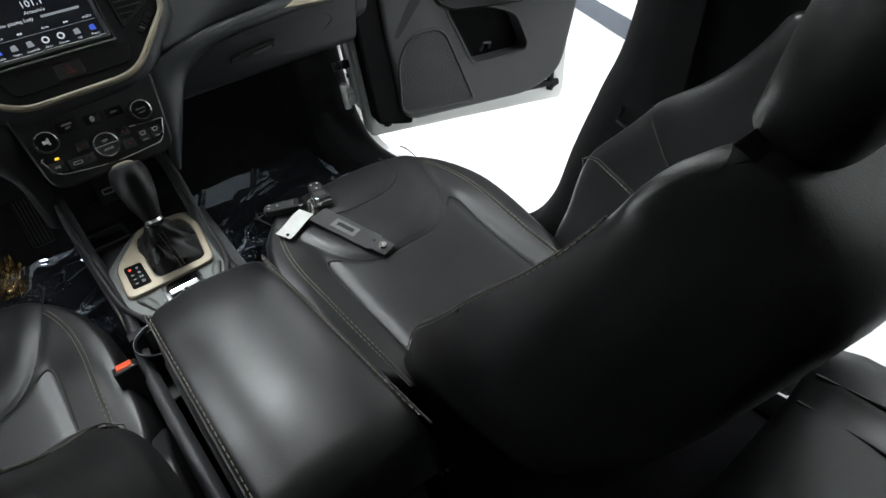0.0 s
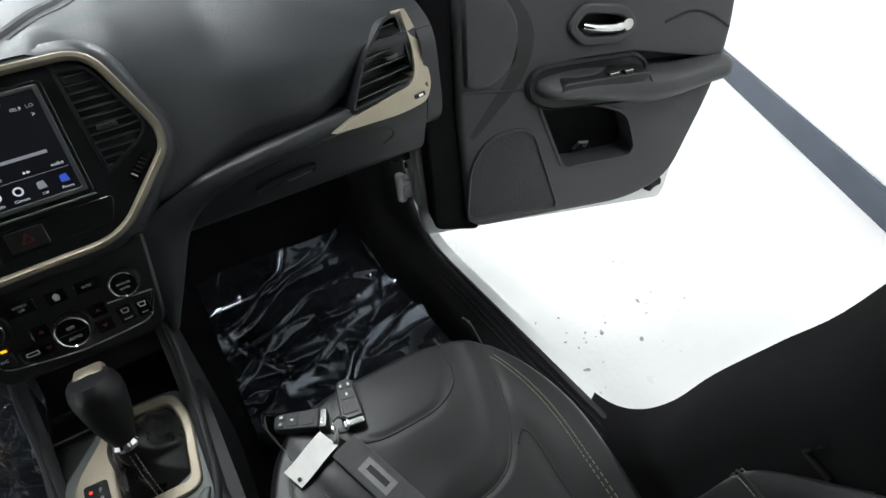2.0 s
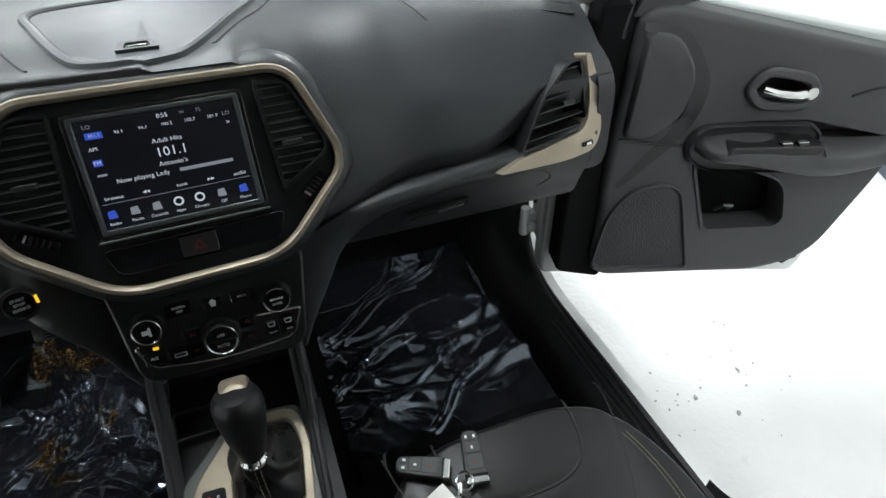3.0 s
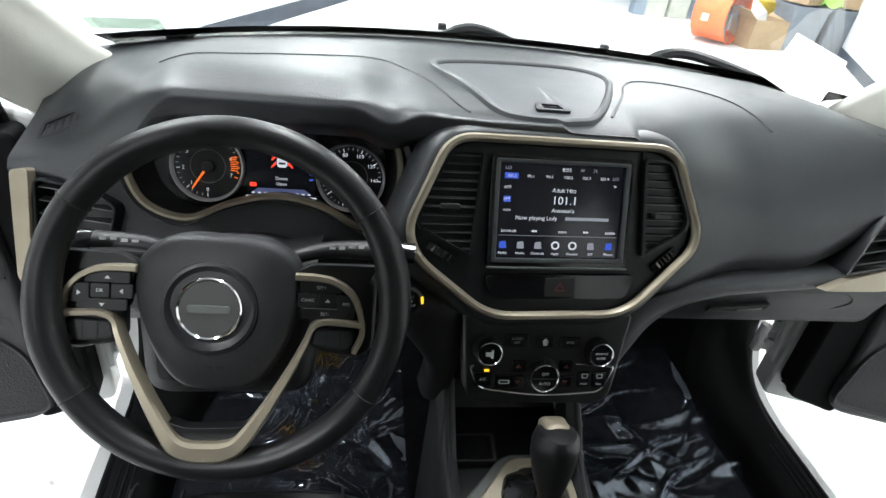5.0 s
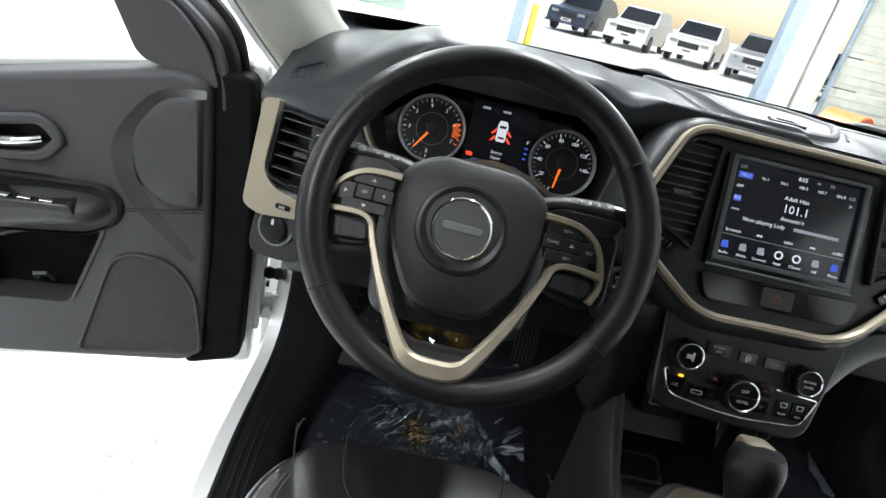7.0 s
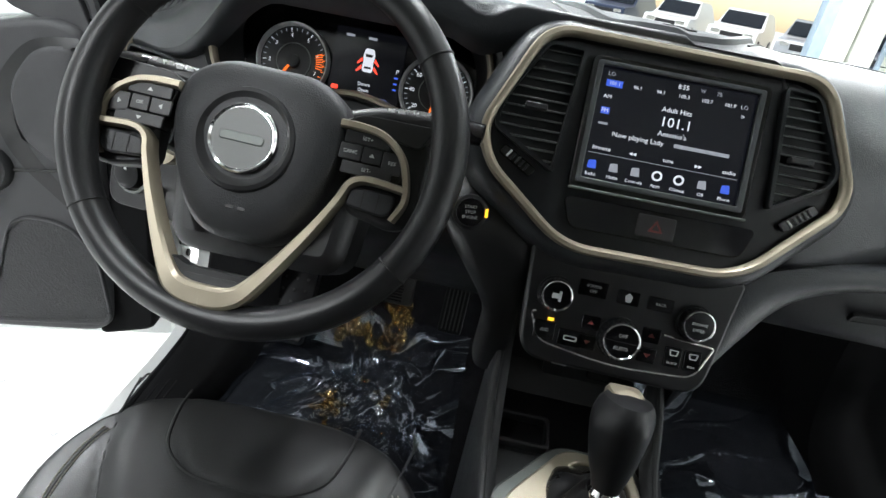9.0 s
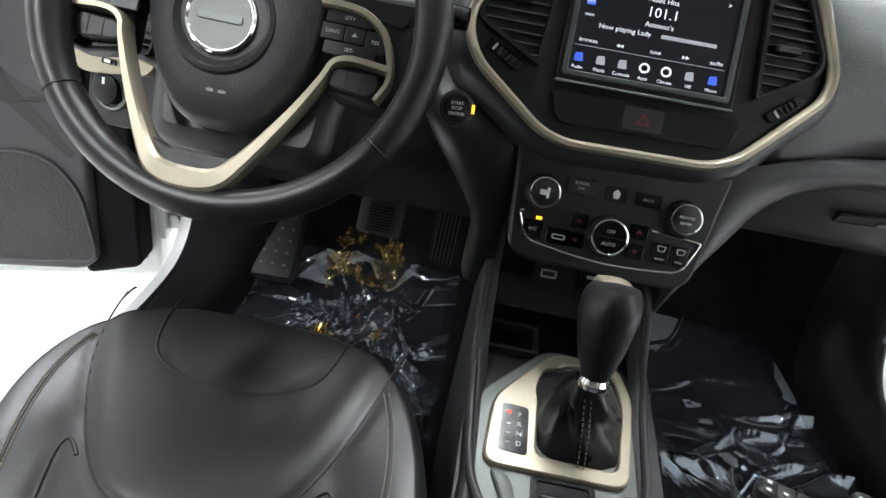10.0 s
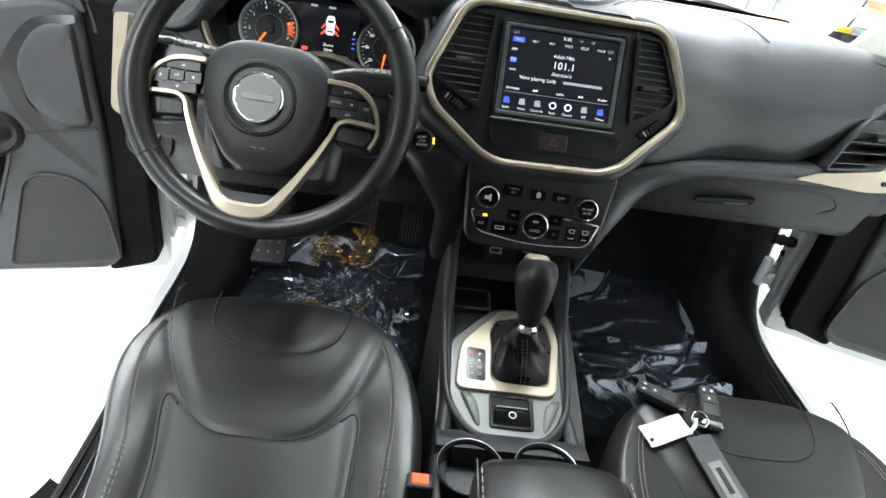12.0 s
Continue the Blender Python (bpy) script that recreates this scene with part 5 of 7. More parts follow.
for s in (-1, 1):
    rim_line = spline([(CX + s * 0.108, 0.085, 0.782), (CX + s * 0.111, 0.02, 0.728), (CX + s * 0.108, -0.04, 0.678), (CX + s * 0.104, -0.12, 0.652), (CX + s * 0.098, -0.19, 0.636), (CX + s * 0.082, -0.235, 0.628), (CX + s * 0.05, -0.268, 0.624), (CX + s * 0.0, -0.276, 0.623)], 6)
    part("console_rim", Shape().tube(rim_line, 0.0055, 10), CONSKIN, con, "rounded black rim round the shifter plate")
# open tray under the climate panel
tray = Shape().grid([[(CX + x, y, z) for y, z in ((-0.03, 0.664), (0.0, 0.655), (0.10, 0.66), (0.13, 0.70), (0.13, 0.80))] for x in (-0.105, -0.05, 0, 0.05, 0.105)])
part("front_tray", tray, PANEL, con, "dark storage tray")
pm = axes((CX + 0.022, 0.118, 0.725), (1, 0, 0), (0, 0.25, 1))
port = part("media_panel", Shape().prism(rect(-0.06, 0.05, -0.03, 0.03, 0.006), -0.004, 0.003, pm), PANEL, con, "panel with media sockets", bevel=0.001)
part("usb_port", Shape().ring(rect(-0.05, -0.026, -0.012, 0.001, 0.002), rect(-0.047, -0.029, -0.009, -0.002, 0.001), 0.003, 0.0045, pm), WHITE_INK, port, smooth=False)
part("socket_flap", Shape().prism(rect(0.004, 0.042, -0.022, 0.02, 0.006), 0.003, 0.010, pm), GLOSS, port, bevel=0.002)
part("socket_mark", Shape().box(0.016, 0.030, 0.0, 0.005, 0.010, 0.0106, pm), WHITE_INK, port, smooth=False)
part("card_slot", Shape().box(-0.05, -0.024, 0.01, 0.014, 0.003, 0.004, pm), PIPING, port)
part("tray_coin", Shape().ring(rect(-0.102, -0.030, 0.090, 0.140, 0.008), rect(-0.096, -0.036, 0.096, 0.134, 0.006), -0.012, 0.004, TOP), PANEL, con, "small open coin tray", bevel=0.002)
# satin plate
plate_o = rounded([(-0.098, -0.085), (-0.075, -0.155), (0.072, -0.155), (0.094, -0.085), (0.090, 0.055), (0.078, 0.100), (-0.02, 0.104), (-0.098, 0.02)], [0.05, 0.075, 0.075, 0.05, 0.02, 0.02, 0.02, 0.02], 8)
part("console_plate", Shape().prism(plate_o, -0.01, 0.0, TOP), SATIN, con, "satin grey-green console plate", bevel=0.003)
bez_o = rounded([(-0.088, -0.076), (0.070, -0.076), (0.084, 0.04), (0.070, 0.092), (-0.012, 0.096), (-0.082, 0.012)], [0.018, 0.02, 0.02, 0.018, 0.018, 0.02], 6)
bez_i = rounded([(-0.030, -0.056), (0.058, -0.058), (0.070, 0.036), (0.060, 0.076), (0.000, 0.080), (-0.028, 0.030)], [0.012, 0.014, 0.02, 0.014, 0.014, 0.02], 6)
part("shifter_surround", Shape().ring(bez_o, bez_i, -0.004, 0.007, TOP), CHAMPAGNE, con, "champagne satin shifter surround", bevel=0.003)
ind = part("gear_indicator", Shape().prism(rounded([(-0.072, -0.058), (-0.040, -0.060), (-0.040, 0.002), (-0.070, 0.004)], 0.005), 0.002, 0.0078, TOP), GLOSS, con, "gear indicator with a lit red lamp beside its letters")
for i, w in enumerate("PRND"):
    writing(w, 0.0085, WHITE_INK, ind, TOP @ pose(-0.050, -0.010 - 0.0125 * i, 0.0081))
part("lamp_mark", Shape().cyl(0.0024, 0.0078, 0.0086, 12, m=TOP @ pose(-0.062, -0.008, 0)), LITRED, ind, "red lit lamp", smooth=False)
for i in range(3):
    part("gate_mark", Shape().box(-0.0645, -0.0595, -0.024 - 0.012 * i, -0.0225 - 0.012 * i, 0.0078, 0.0083, TOP), WHITE_INK, ind, smooth=False)
# boot and lever
rows = []
for k in range(25):
    t = k / 24
    fold = 0.10 * math.sin(t * 9.0)
    row = []
    for j in range(60):
        a = 2 * math.pi * j / 60
        wob = 1 + (0.09 * math.sin(5 * a + t * 7) + 0.06 * math.sin(3 * a - 5 * t + 1) + 0.05 * math.sin(9 * a + 11 * t)) * math.sin(t * 3.1) + fold * 0.6
        rx, ry = mix(0.054, 0.015, t ** 0.8) * wob, mix(0.074, 0.015, t ** 0.75) * wob
        sq = 1 / max(abs(math.cos(a)), abs(math.sin(a))) ** (0.5 * (1 - t))
        row.append((0.018 - 0.008 * t + rx * math.cos(a) * sq, 0.012 - 0.006 * t + ry * math.sin(a) * sq, mix(-0.006, 0.078, t ** 0.9)))
    rows.append(row)
part("shifter_boot", Shape().grid(rows, True, True, TOP), BOOT, con, "creased glossy black leather boot")
for side in (-0.0035, 0.0035):
    for k in range(13):
        p = [(0.018 - 0.008 * t + side, mix(-0.062, -0.012, t) - 0.004 * math.sin(3.1 * t), mix(0.004, 0.070, t ** 0.85)) for t in (k / 13, (k + 0.6) / 13)]
        part("boot_stitch", Shape().tube([TOP @ Vector(q) for q in p], 0.0008, 5), THREAD, con)
lever = thing("gear_lever", "black leather gear lever with a satin cap", "gear lever")
KN = axes((CX + 0.018, -0.134, 0.739), (1, 0, 0), (0, 1, -0.30))
part("collar", Shape().turned([(0.016, -0.012), (0.018, -0.006), (0.015, 0.0), (0.014, 0.004)], 24, KN), CHROME, lever, "chrome collar")
rows = []
for z, rx, ry, oy in ((0.0, 0.0155, 0.0165, 0), (0.012, 0.0185, 0.0205, 0), (0.030, 0.0245, 0.028, 0.003), (0.050, 0.0285, 0.035, 0.005), (0.068, 0.0312, 0.040, 0.006), (0.083, 0.0316, 0.0415, 0.005), (0.095, 0.0290, 0.038, 0.003), (0.103, 0.024, 0.031, 0.001), (0.106, 0.012, 0.016, 0.0), (0.107, 0.003, 0.004, 0)):
    rows.append([(rx * math.cos(a) * (1 + 0.05 * math.cos(4 * a)), oy + ry * math.sin(a), z) for a in [2 * math.pi * j / 32 for j in range(32)]])
knobm = part("knob", Shape().grid(rows, True, True, KN), LEATHER_RIM, lever, "smooth black leather knob")
part("knob_cap", Shape().grid([[(x * k, 0.012 + y * k, z) for x, y in rect(-0.020, 0.020, -0.014, 0.024, 0.010)] for k, z in ((1.0, 0.090), (0.98, 0.1015), (0.85, 0.1065), (0.4, 0.1095), (0.02, 0.110))], True, True, KN), CHAMPAGNE, lever, "satin champagne cap")
part("release_button", Shape().prism(rect(-0.008, 0.008, -0.006, 0.006, 0.003), 0, 0.006, KN @ pose(-0.018, 0.006, 0.075, 0, -80, 0)), PANEL, lever, bevel=0.001)
# parking brake switch
pbm = TOP @ pose(0.0, -0.108, 0)
pb = part("parking_brake_switch", Shape().ring(rect(-0.034, 0.034, -0.028, 0.030, 0.006), rect(-0.027, 0.027, -0.022, 0.025, 0.004), -0.004, 0.003, pbm), GLOSS, con, "chrome parking brake switch", bevel=0.001)
part("switch_well", Shape().box(-0.028, 0.028, -0.023, 0.026, -0.004, 0.001, pbm), GLOSS, pb)
part("switch_paddle", Shape().grid([[(x, y, z) for x in (-0.025, -0.01, 0.01, 0.025)] for y, z in ((-0.021, 0.002), (-0.012, 0.008), (0.0, 0.009), (0.006, 0.004))], m=pbm), GLOSS, pb)
part("brake_mark", Shape().ring([(0.006 * math.cos(a * 0.4), 0.006 * math.sin(a * 0.4)) for a in range(16)], [(0.0045 * math.cos(a * 0.4), 0.0045 * math.sin(a * 0.4)) for a in range(16)], 0.009, 0.0098, pbm @ pose(0, -0.008, 0)), WHITE_INK, pb, smooth=False)
part("paddle_edge", Shape().tube([pbm @ Vector((x, 0.0075, 0.004)) for x in (-0.024, 0.0, 0.024)], 0.0022, 8), CHROME, pb, "chrome edge of the paddle")
for s in (-1, 1):
    pts = spline([(s * 0.075, -0.060 - 0.02, 0.001), (s * 0.062, -0.095, 0.003), (s * 0.050, -0.135, 0.001)], 6)
    part("plate_scoop", Shape().tube([TOP @ Vector(p) for p in pts], [0.002 + 0.007 * math.sin(3.14 * i / 12) for i in range(13)], 10, squash=0.5), SATIN, con)
# cup holders
RIMSILVER = material("thin_silver_rim", (0.35, 0.35, 0.36), 0.3, metal=0.8, spots=0.1, spot_size=0.01)
CUPS = ((CX - 0.064, -0.340), (CX + 0.044, -0.333))
part("cup_deck", Shape().grid([[(x, y, z) for x in [CX - 0.112 + 0.0224 * i for i in range(11)]] for y, z in ((-0.262, 0.622), (-0.275, 0.630), (-0.295, 0.636), (-0.305, 0.637), (-0.31, 0.60), (-0.42, 0.58))]), CONSKIN, con, "black grained deck round the cup holders")
part("console_top", Shape().grid([[(x, y, -0.009) for x in (-0.112, -0.06, 0, 0.06, 0.112)] for y in (0.10, 0.0, -0.08, -0.155)], m=TOP), CONSKIN, con, "black grained console top")
for x, y in CUPS:
    cup = part("cup_holder", Shape().turned([(0.0475, 0.640), (0.046, 0.643), (0.0425, 0.640), (0.040, 0.62), (0.037, 0.555), (0.001, 0.553)], 40, pose(x, y, 0), False), BLACKTRIM, con, "round cup holder with a bright rim")
    part("cup_rim", Shape().turned([(0.0468, 0.6412), (0.0463, 0.6438), (0.0456, 0.6436), (0.0453, 0.6412)], 48, pose(x, y, 0), False), RIMSILVER, cup, "thin bright rim")
# armrest
AX = 0.010
arm = part("armrest_lid", Shape().grid([[(AX + (x * w), y, z) for x, z in ((-1.0, zt - 0.075), (-1.02, zt - 0.03), (-0.97, zt - 0.008), (-0.85, zt), (-0.4, zt + 0.007), (0, zt + 0.009), (0.4, zt + 0.007), (0.85, zt), (0.97, zt - 0.008), (1.02, zt - 0.03), (1.0, zt - 0.075))] for y, w, zt in ((-0.392, 0.056, 0.682), (-0.385, 0.074, 0.705), (-0.392, 0.087, 0.724), (-0.41, 0.094, 0.732), (-0.50, 0.098, 0.737), (-0.65, 0.098, 0.738), (-0.80, 0.096, 0.737), (-0.85, 0.092, 0.727), (-0.87, 0.088, 0.68))]), LEATHER, con, "padded black leather armrest lid", angle=70)
for s in (-1, 1):
    for k in range(34):
        y = -0.415 - 0.0125 * k
        part("stitch", Shape().tube([(AX + s * 0.090, y, 0.7355), (AX + s * 0.090, y - 0.008, 0.7358)], 0.0009, 5), THREAD, arm)
    part("lid_seam", Shape().tube([(AX + s * 0.0945, y, 0.7305) for y in (-0.40, -0.5, -0.65, -0.8, -0.85)], 0.0016, 6), PIPING, arm)
part("armrest_box", Shape().box(CX - 0.082, CX + 0.086, -0.87, -0.43, 0.5, 0.67), DASH_LOW, con, "black armrest box", bevel=0.01)

# ---- front seats ----
def stitches(shape_fn, parent, n):
    for k in range(n):
        a, b = shape_fn((k + 0.15) / n), shape_fn((k + 0.8) / n)
        part("stitch", Shape().tube([a, b], 0.0008, 5, caps=False), THREAD, parent)


def crescent(u):
    """Where the curved seam behind the front panel runs: s for a u."""
    return 0.475 * max(0.0, 1 - (abs(u) / 0.76) ** 3.8)


def cushion_top(u, s):
    """Height of a cushion at u (-1 to 1 across) and s (0 front to 1 back)."""
    a = abs(u)
    z = 0.672 - 0.088 * smooth(0.06, 0.85, s) - 0.012 * smooth(0.7, 1, s) - 0.010 * a * a
    # bolsters, and the valleys between them and the middle
    z += 0.026 * smooth(0.54, 0.90, a) * smooth(0.12, 0.60, s)
    z -= 0.005 * math.exp(-((a - 0.60) / 0.05) ** 2) * smooth(0.30, 0.45, s)
    # the puffed front panel and the sewn step behind it
    slope = 0.475 * 3.8 * (min(a, 0.75) / 0.76) ** 2.8 / 0.76 * 2.27
    d = (s - crescent(u)) * 0.56 / math.sqrt(1 + slope * slope) if a < 0.76 else 0.05
    z -= 0.0032 * math.exp(-(d / 0.0055) ** 2)
    z += 0.0022 * math.exp(-((d + 0.030) / 0.024) ** 2)
    # the sewn edge of the knee panel
    k = 0.232 * max(0.0, 1 - (a / 0.46) ** 4)
    if a < 0.46:
        z -= 0.002 * math.exp(-((s - k) / 0.009) ** 2)
    return z


def front_seat(cx, yf, label, inner, back_dx=0.0, wings=(0.10, 0.10), slim=1.0, skew=0.0):
    """A leather bucket seat. inner: +1 if the console is on its right."""
    seat = thing("front_seat", label, "car seat", (cx, yf - 0.3, 0.36), group="front seats")
    W, D = 0.247, 0.56

    top = cushion_top

    def outline(a):
        """A rounded seat outline, as (u, s)."""
        c, d = math.cos(a), math.sin(a)
        k = (abs(c) ** 3.6 + abs(d) ** 3.6) ** (-1 / 3.6)
        u, s = c * k, 0.5 - 0.5 * d * k
        u *= 1 - 0.10 * (1 - smooth(0.0, 0.45, s)) - 0.05 * smooth(0.8, 1, s)
        if u * inner < 0:
            u *= 1 - 0.10 * smooth(0.35, 1, s)
        return u, s

    def place(u, s, dz=0.0):
        v = u * (1 - (1 - slim) * smooth(0.15, 0.62, s)) if u * inner < 0 else u
        return (cx + v * W + skew * s, yf - s * D, top(u, s) + dz)

    A = [2 * math.pi * i / 168 for i in range(168)]
    rows = []
    for k in [0.01] + [0.02 * i for i in range(1, 46)] + [0.92, 0.935]:
        rows.append([place(outline(a)[0] * k, 0.5 + (outline(a)[1] - 0.5) * k) for a in A])
    for k, dz in ((0.955, -0.006), (0.98, -0.016), (0.995, -0.032), (1.0, -0.055), (0.995, -0.10), (0.97, -0.15), (0.95, -0.19)):
        rows.append([place(outline(a)[0] * k, 0.5 + (outline(a)[1] - 0.5) * k, dz) for a in A])
    cushion = part("cushion", Shape().grid(rows, True, True), LEATHER, seat, "black leather seat cushion", angle=80)
    part("seat_base", Shape().prism(rect(cx - 0.2, cx + 0.2, yf - 0.52, yf - 0.08, 0.03), 0.37, 0.52), PANEL, seat, "black plastic seat base", bevel=0.01)
    for s in (-1, 1):
        part("seat_rail", Shape().box(cx + s * 0.19 - 0.02, cx + s * 0.19 + 0.02, yf - 0.55, yf - 0.02, 0.36, 0.39), PANEL, seat, bevel=0.004)

    def seam(pts, r=0.0016, n=8, mat=PIPING, lift=0.0):
        part("seam", Shape().tube([place(u, s, lift) for u, s in spline(pts, n)], r, 6), mat, cushion)

    seam([(-0.455, 0.02), (-0.445, 0.085), (-0.40, 0.165), (-0.32, 0.205), (-0.2, 0.226), (0.0, 0.232), (0.2, 0.226), (0.32, 0.205), (0.40, 0.165), (0.445, 0.085), (0.455, 0.02)], 0.0021)
    seam([(u, crescent(u)) for u in [-0.757, -0.75, -0.74] + [-0.72 + 0.06 * i for i in range(25)] + [0.74, 0.75, 0.757]], 0.0015, 4)
    for s in (-1, 1):
        seam([(s * 0.745, 0.03), (s * 0.735, 0.0), (s * 0.72, -0.004)])
        seam([(s * 0.50, 0.412), (s * 0.565, 0.385), (s * 0.605, 0.40), (s * 0.615, 0.45), (s * 0.60, 0.55), (s * 0.585, 0.7), (s * 0.58, 0.95)], 0.0022)
        line = spline([(s * 0.705, 0.165), (s * 0.755, 0.235), (s * 0.79, 0.32), (s * 0.80, 0.42), (s * 0.785, 0.55), (s * 0.755, 0.8), (s * 0.75, 0.93)], 12)
        for off in (-0.013, 0.013):
            k = len(line) - 1
            def at(t, off=off, line=line, k=k):
                f = t * k
                i = min(int(f), k - 1)
                u, v = mix(line[i][0], line[i + 1][0], f - i), mix(line[i][1], line[i + 1][1], f - i)
                return place(u + off, v, 0.0012)
            stitches(at, cushion, 84)
        part("seam", Shape().tube([place(u, v, 0.0002) for u, v in line], 0.0011, 6), PIPING, cushion)
    # backrest: rows from the seat upwards
    B0 = Vector((cx + back_dx, yf - 0.49, 0.544))
    curve = []
    q = B0.copy()
    for k in range(201):
        h = k * 0.005
        lean = radians(mix(47, 25, smooth(0.20, 0.50, h)))
        curve.append((q.copy(), Vector((0, math.cos(lean), math.sin(lean)))))
        q = q + Vector((0, -math.sin(lean), math.cos(lean))) * 0.005

    def back_pt(u, h, d):
        if h < 0:
            return tuple(curve[0][0] + (curve[0][0] - curve[1][0]) * (-h / 0.005) + Vector((u, 0, 0)) + curve[0][1] * d)
        f = min(199.0, max(0.0, h / 0.005))
        i = int(f)
        p, out = curve[i][0].lerp(curve[i + 1][0], f - i), curve[i][1].lerp(curve[i + 1][1], f - i)
        return tuple(p + Vector((u, 0, 0)) + out * d)

    def half(h):
        return 0.235 + 0.018 * smooth(0.02, 0.2, h) - 0.030 * smooth(0.28, 0.48, h) - 0.035 * smooth(0.42, 0.62, h) - 0.045 * smooth(0.57, 0.64, h)

    def wing(h, u=0.0):
        return (wings[0] if u * inner < 0 else wings[1]) * (0.55 + 0.45 * smooth(-0.03, 0.15, h)) * (1 - (0.80 if wings[0] < 0.12 or u * inner > 0 else 0.5) * smooth(0.30, 0.60, h)) + 0.004

    def pad(h):
        return 0.022 * math.exp(-((h - 0.19) / 0.10) ** 2) + 0.012 * math.exp(-((h - 0.50) / 0.09) ** 2)

    rows = []
    for h in [-0.075, -0.07, -0.06, -0.045, -0.025, 0.0, 0.01] + [0.02 * i for i in range(1, 29)] + [0.57, 0.58, 0.59, 0.60, 0.615, 0.628, 0.636, 0.64]:
        low = math.sqrt(max(0.0, 1 - (max(0.0, -h) / 0.0755) ** 2))
        w, end = half(h) * (0.80 + 0.20 * low), math.sqrt(max(0.0, 1 - smooth(0.56, 0.642, h) ** 2))
        t = (0.112 + 0.03 * smooth(0.05, 0.35, h)) * (0.3 + 0.7 * end) * (0.4 + 0.6 * low)
        ring = []
        for u, d in ((-1.0, -0.55), (-1.01, -0.2), (-1.01, 0.2), (-0.985, 0.6), (-0.93, 0.9), (-0.85, 1.0), (-0.76, 0.86), (-0.68, 0.55), (-0.61, 0.22), (-0.55, 0.03), (-0.50, 0.06), (-0.25, 0.0), (0, 0.0), (0.25, 0.0), (0.50, 0.06), (0.55, 0.03), (0.61, 0.22), (0.68, 0.55), (0.76, 0.86), (0.85, 1.0), (0.93, 0.9), (0.985, 0.6), (1.01, 0.2), (1.01, -0.2), (1.0, -0.55), (0.93, -0.95), (0.6, -1.1), (0, -1.15), (-0.6, -1.1), (-0.93, -0.95)):
            dd = wing(h, u) * d * end * low if d > 0 else t * d
            if abs(u) < 0.53 and d >= 0:
                dd += pad(h) * end
            if d >= 0:
                dd -= 0.03 * (1 - end)
            ring.append((u * w, h, dd))
        ring = spline(ring, 4, True)
        rows.append([back_pt(u, h2, d) for u, h2, d in ring])
    back = part("backrest", Shape().grid(rows, True, True), LEATHER, seat, "black leather backrest with bolsters", angle=80)
    for s in (-1, 1):
        cu, cd = (0.81, 0.955) if s * inner < 0 else (0.90, 0.955)
        heights = [0.03 + 0.009 * i for i in range(58)]
        line = [(s * cu * half(h), h, wing(h, s) * cd + 0.0012) for h in heights]
        if s * inner < 0 and wings[0] > 0.12:
            # here the twin stitching crosses the crest towards the middle panel
            prof = ((0.55, 0.03), (0.61, 0.22), (0.68, 0.55), (0.76, 0.86), (0.85, 1.0), (0.93, 0.9), (0.985, 0.6))
            line = []
            for h in heights:
                cu = mix(0.97, 0.56, smooth(0.02, 0.50, h))
                i = max(k for k in range(6) if prof[k][0] <= cu)
                cd = mix(prof[i][1], prof[i + 1][1], (cu - prof[i][0]) / (prof[i + 1][0] - prof[i][0]))
                line.append((s * cu * half(h * 0.6), h * 0.6, wing(h * 0.6, s) * cd + 0.004))
        part("seam", Shape().tube([back_pt(*p) for p in line], 0.0022, 6), PIPING, back)
        for off in (-0.007, 0.007):
            for k in range(57):
                a, b = line[k], line[k + 1]
                part("stitch", Shape().tube([back_pt(a[0] + off, a[1], a[2] + 0.0006 - 0.15 * off * s), back_pt(mix(a[0], b[0], 0.62) + off, mix(a[1], b[1], 0.62), mix(a[2], b[2], 0.62) + 0.0006 - 0.15 * off * s)], 0.0008, 5, caps=False), THREAD, back)
        line2 = [(s * 0.55 * half(h), h, 0.005 + pad(h) * 0.4) for h in [0.02 + 0.02 * i for i in range(29)]]
        part("seam", Shape().tube([back_pt(*p) for p in line2], 0.0030, 6), PIPING, back)
        # the joint across each bolster
        part("seam", Shape().tube([back_pt(s * u * half(0.30), 0.30 + 0.02 * (u - 0.6), wing(0.30, s) * d + 0.001) for u, d in ((0.56, 0.08), (0.61, 0.23), (0.68, 0.56), (0.76, 0.87), (0.85, 1.0), (0.93, 0.91))], 0.0020, 6), PIPING, back)
    part("seam", Shape().tube([back_pt(u * half(0.42), 0.42 - 0.05 * math.cos(u * 2.6), pad(0.40) + 0.002) for u in [-0.5 + 0.1 * i for i in range(11)]], 0.0026, 6), PIPING, back)
    part("back_shell", Shape().grid([[back_pt(u * half(h) * 0.96, h, -0.140 - k) for u, k in ((-1, -0.03), (-0.9, 0.0), (-0.5, 0.012), (0, 0.015), (0.5, 0.012), (0.9, 0.0), (1, -0.03))] for h in [0.04 * i for i in range(15)]]), PANEL, back, "black plastic back shell")
    rows = []
    for hh, w, dt in ((0.625, 0.09, 0.02), (0.637, 0.118, 0.042), (0.70, 0.128, 0.052), (0.74, 0.132, 0.056), (0.79, 0.128, 0.052), (0.825, 0.110, 0.040), (0.842, 0.080, 0.022), (0.846, 0.03, 0.008)):
        rows.append([back_pt(w * math.copysign(abs(math.cos(a)) ** 0.6, math.cos(a)), hh, -0.03 + dt * math.copysign(abs(math.sin(a)) ** 0.7, math.sin(a))) for a in [2 * math.pi * j / 40 for j in range(40)]])
    head = part("headrest", Shape().grid(rows, True, True), LEATHER, seat, "black leather headrest", angle=80)
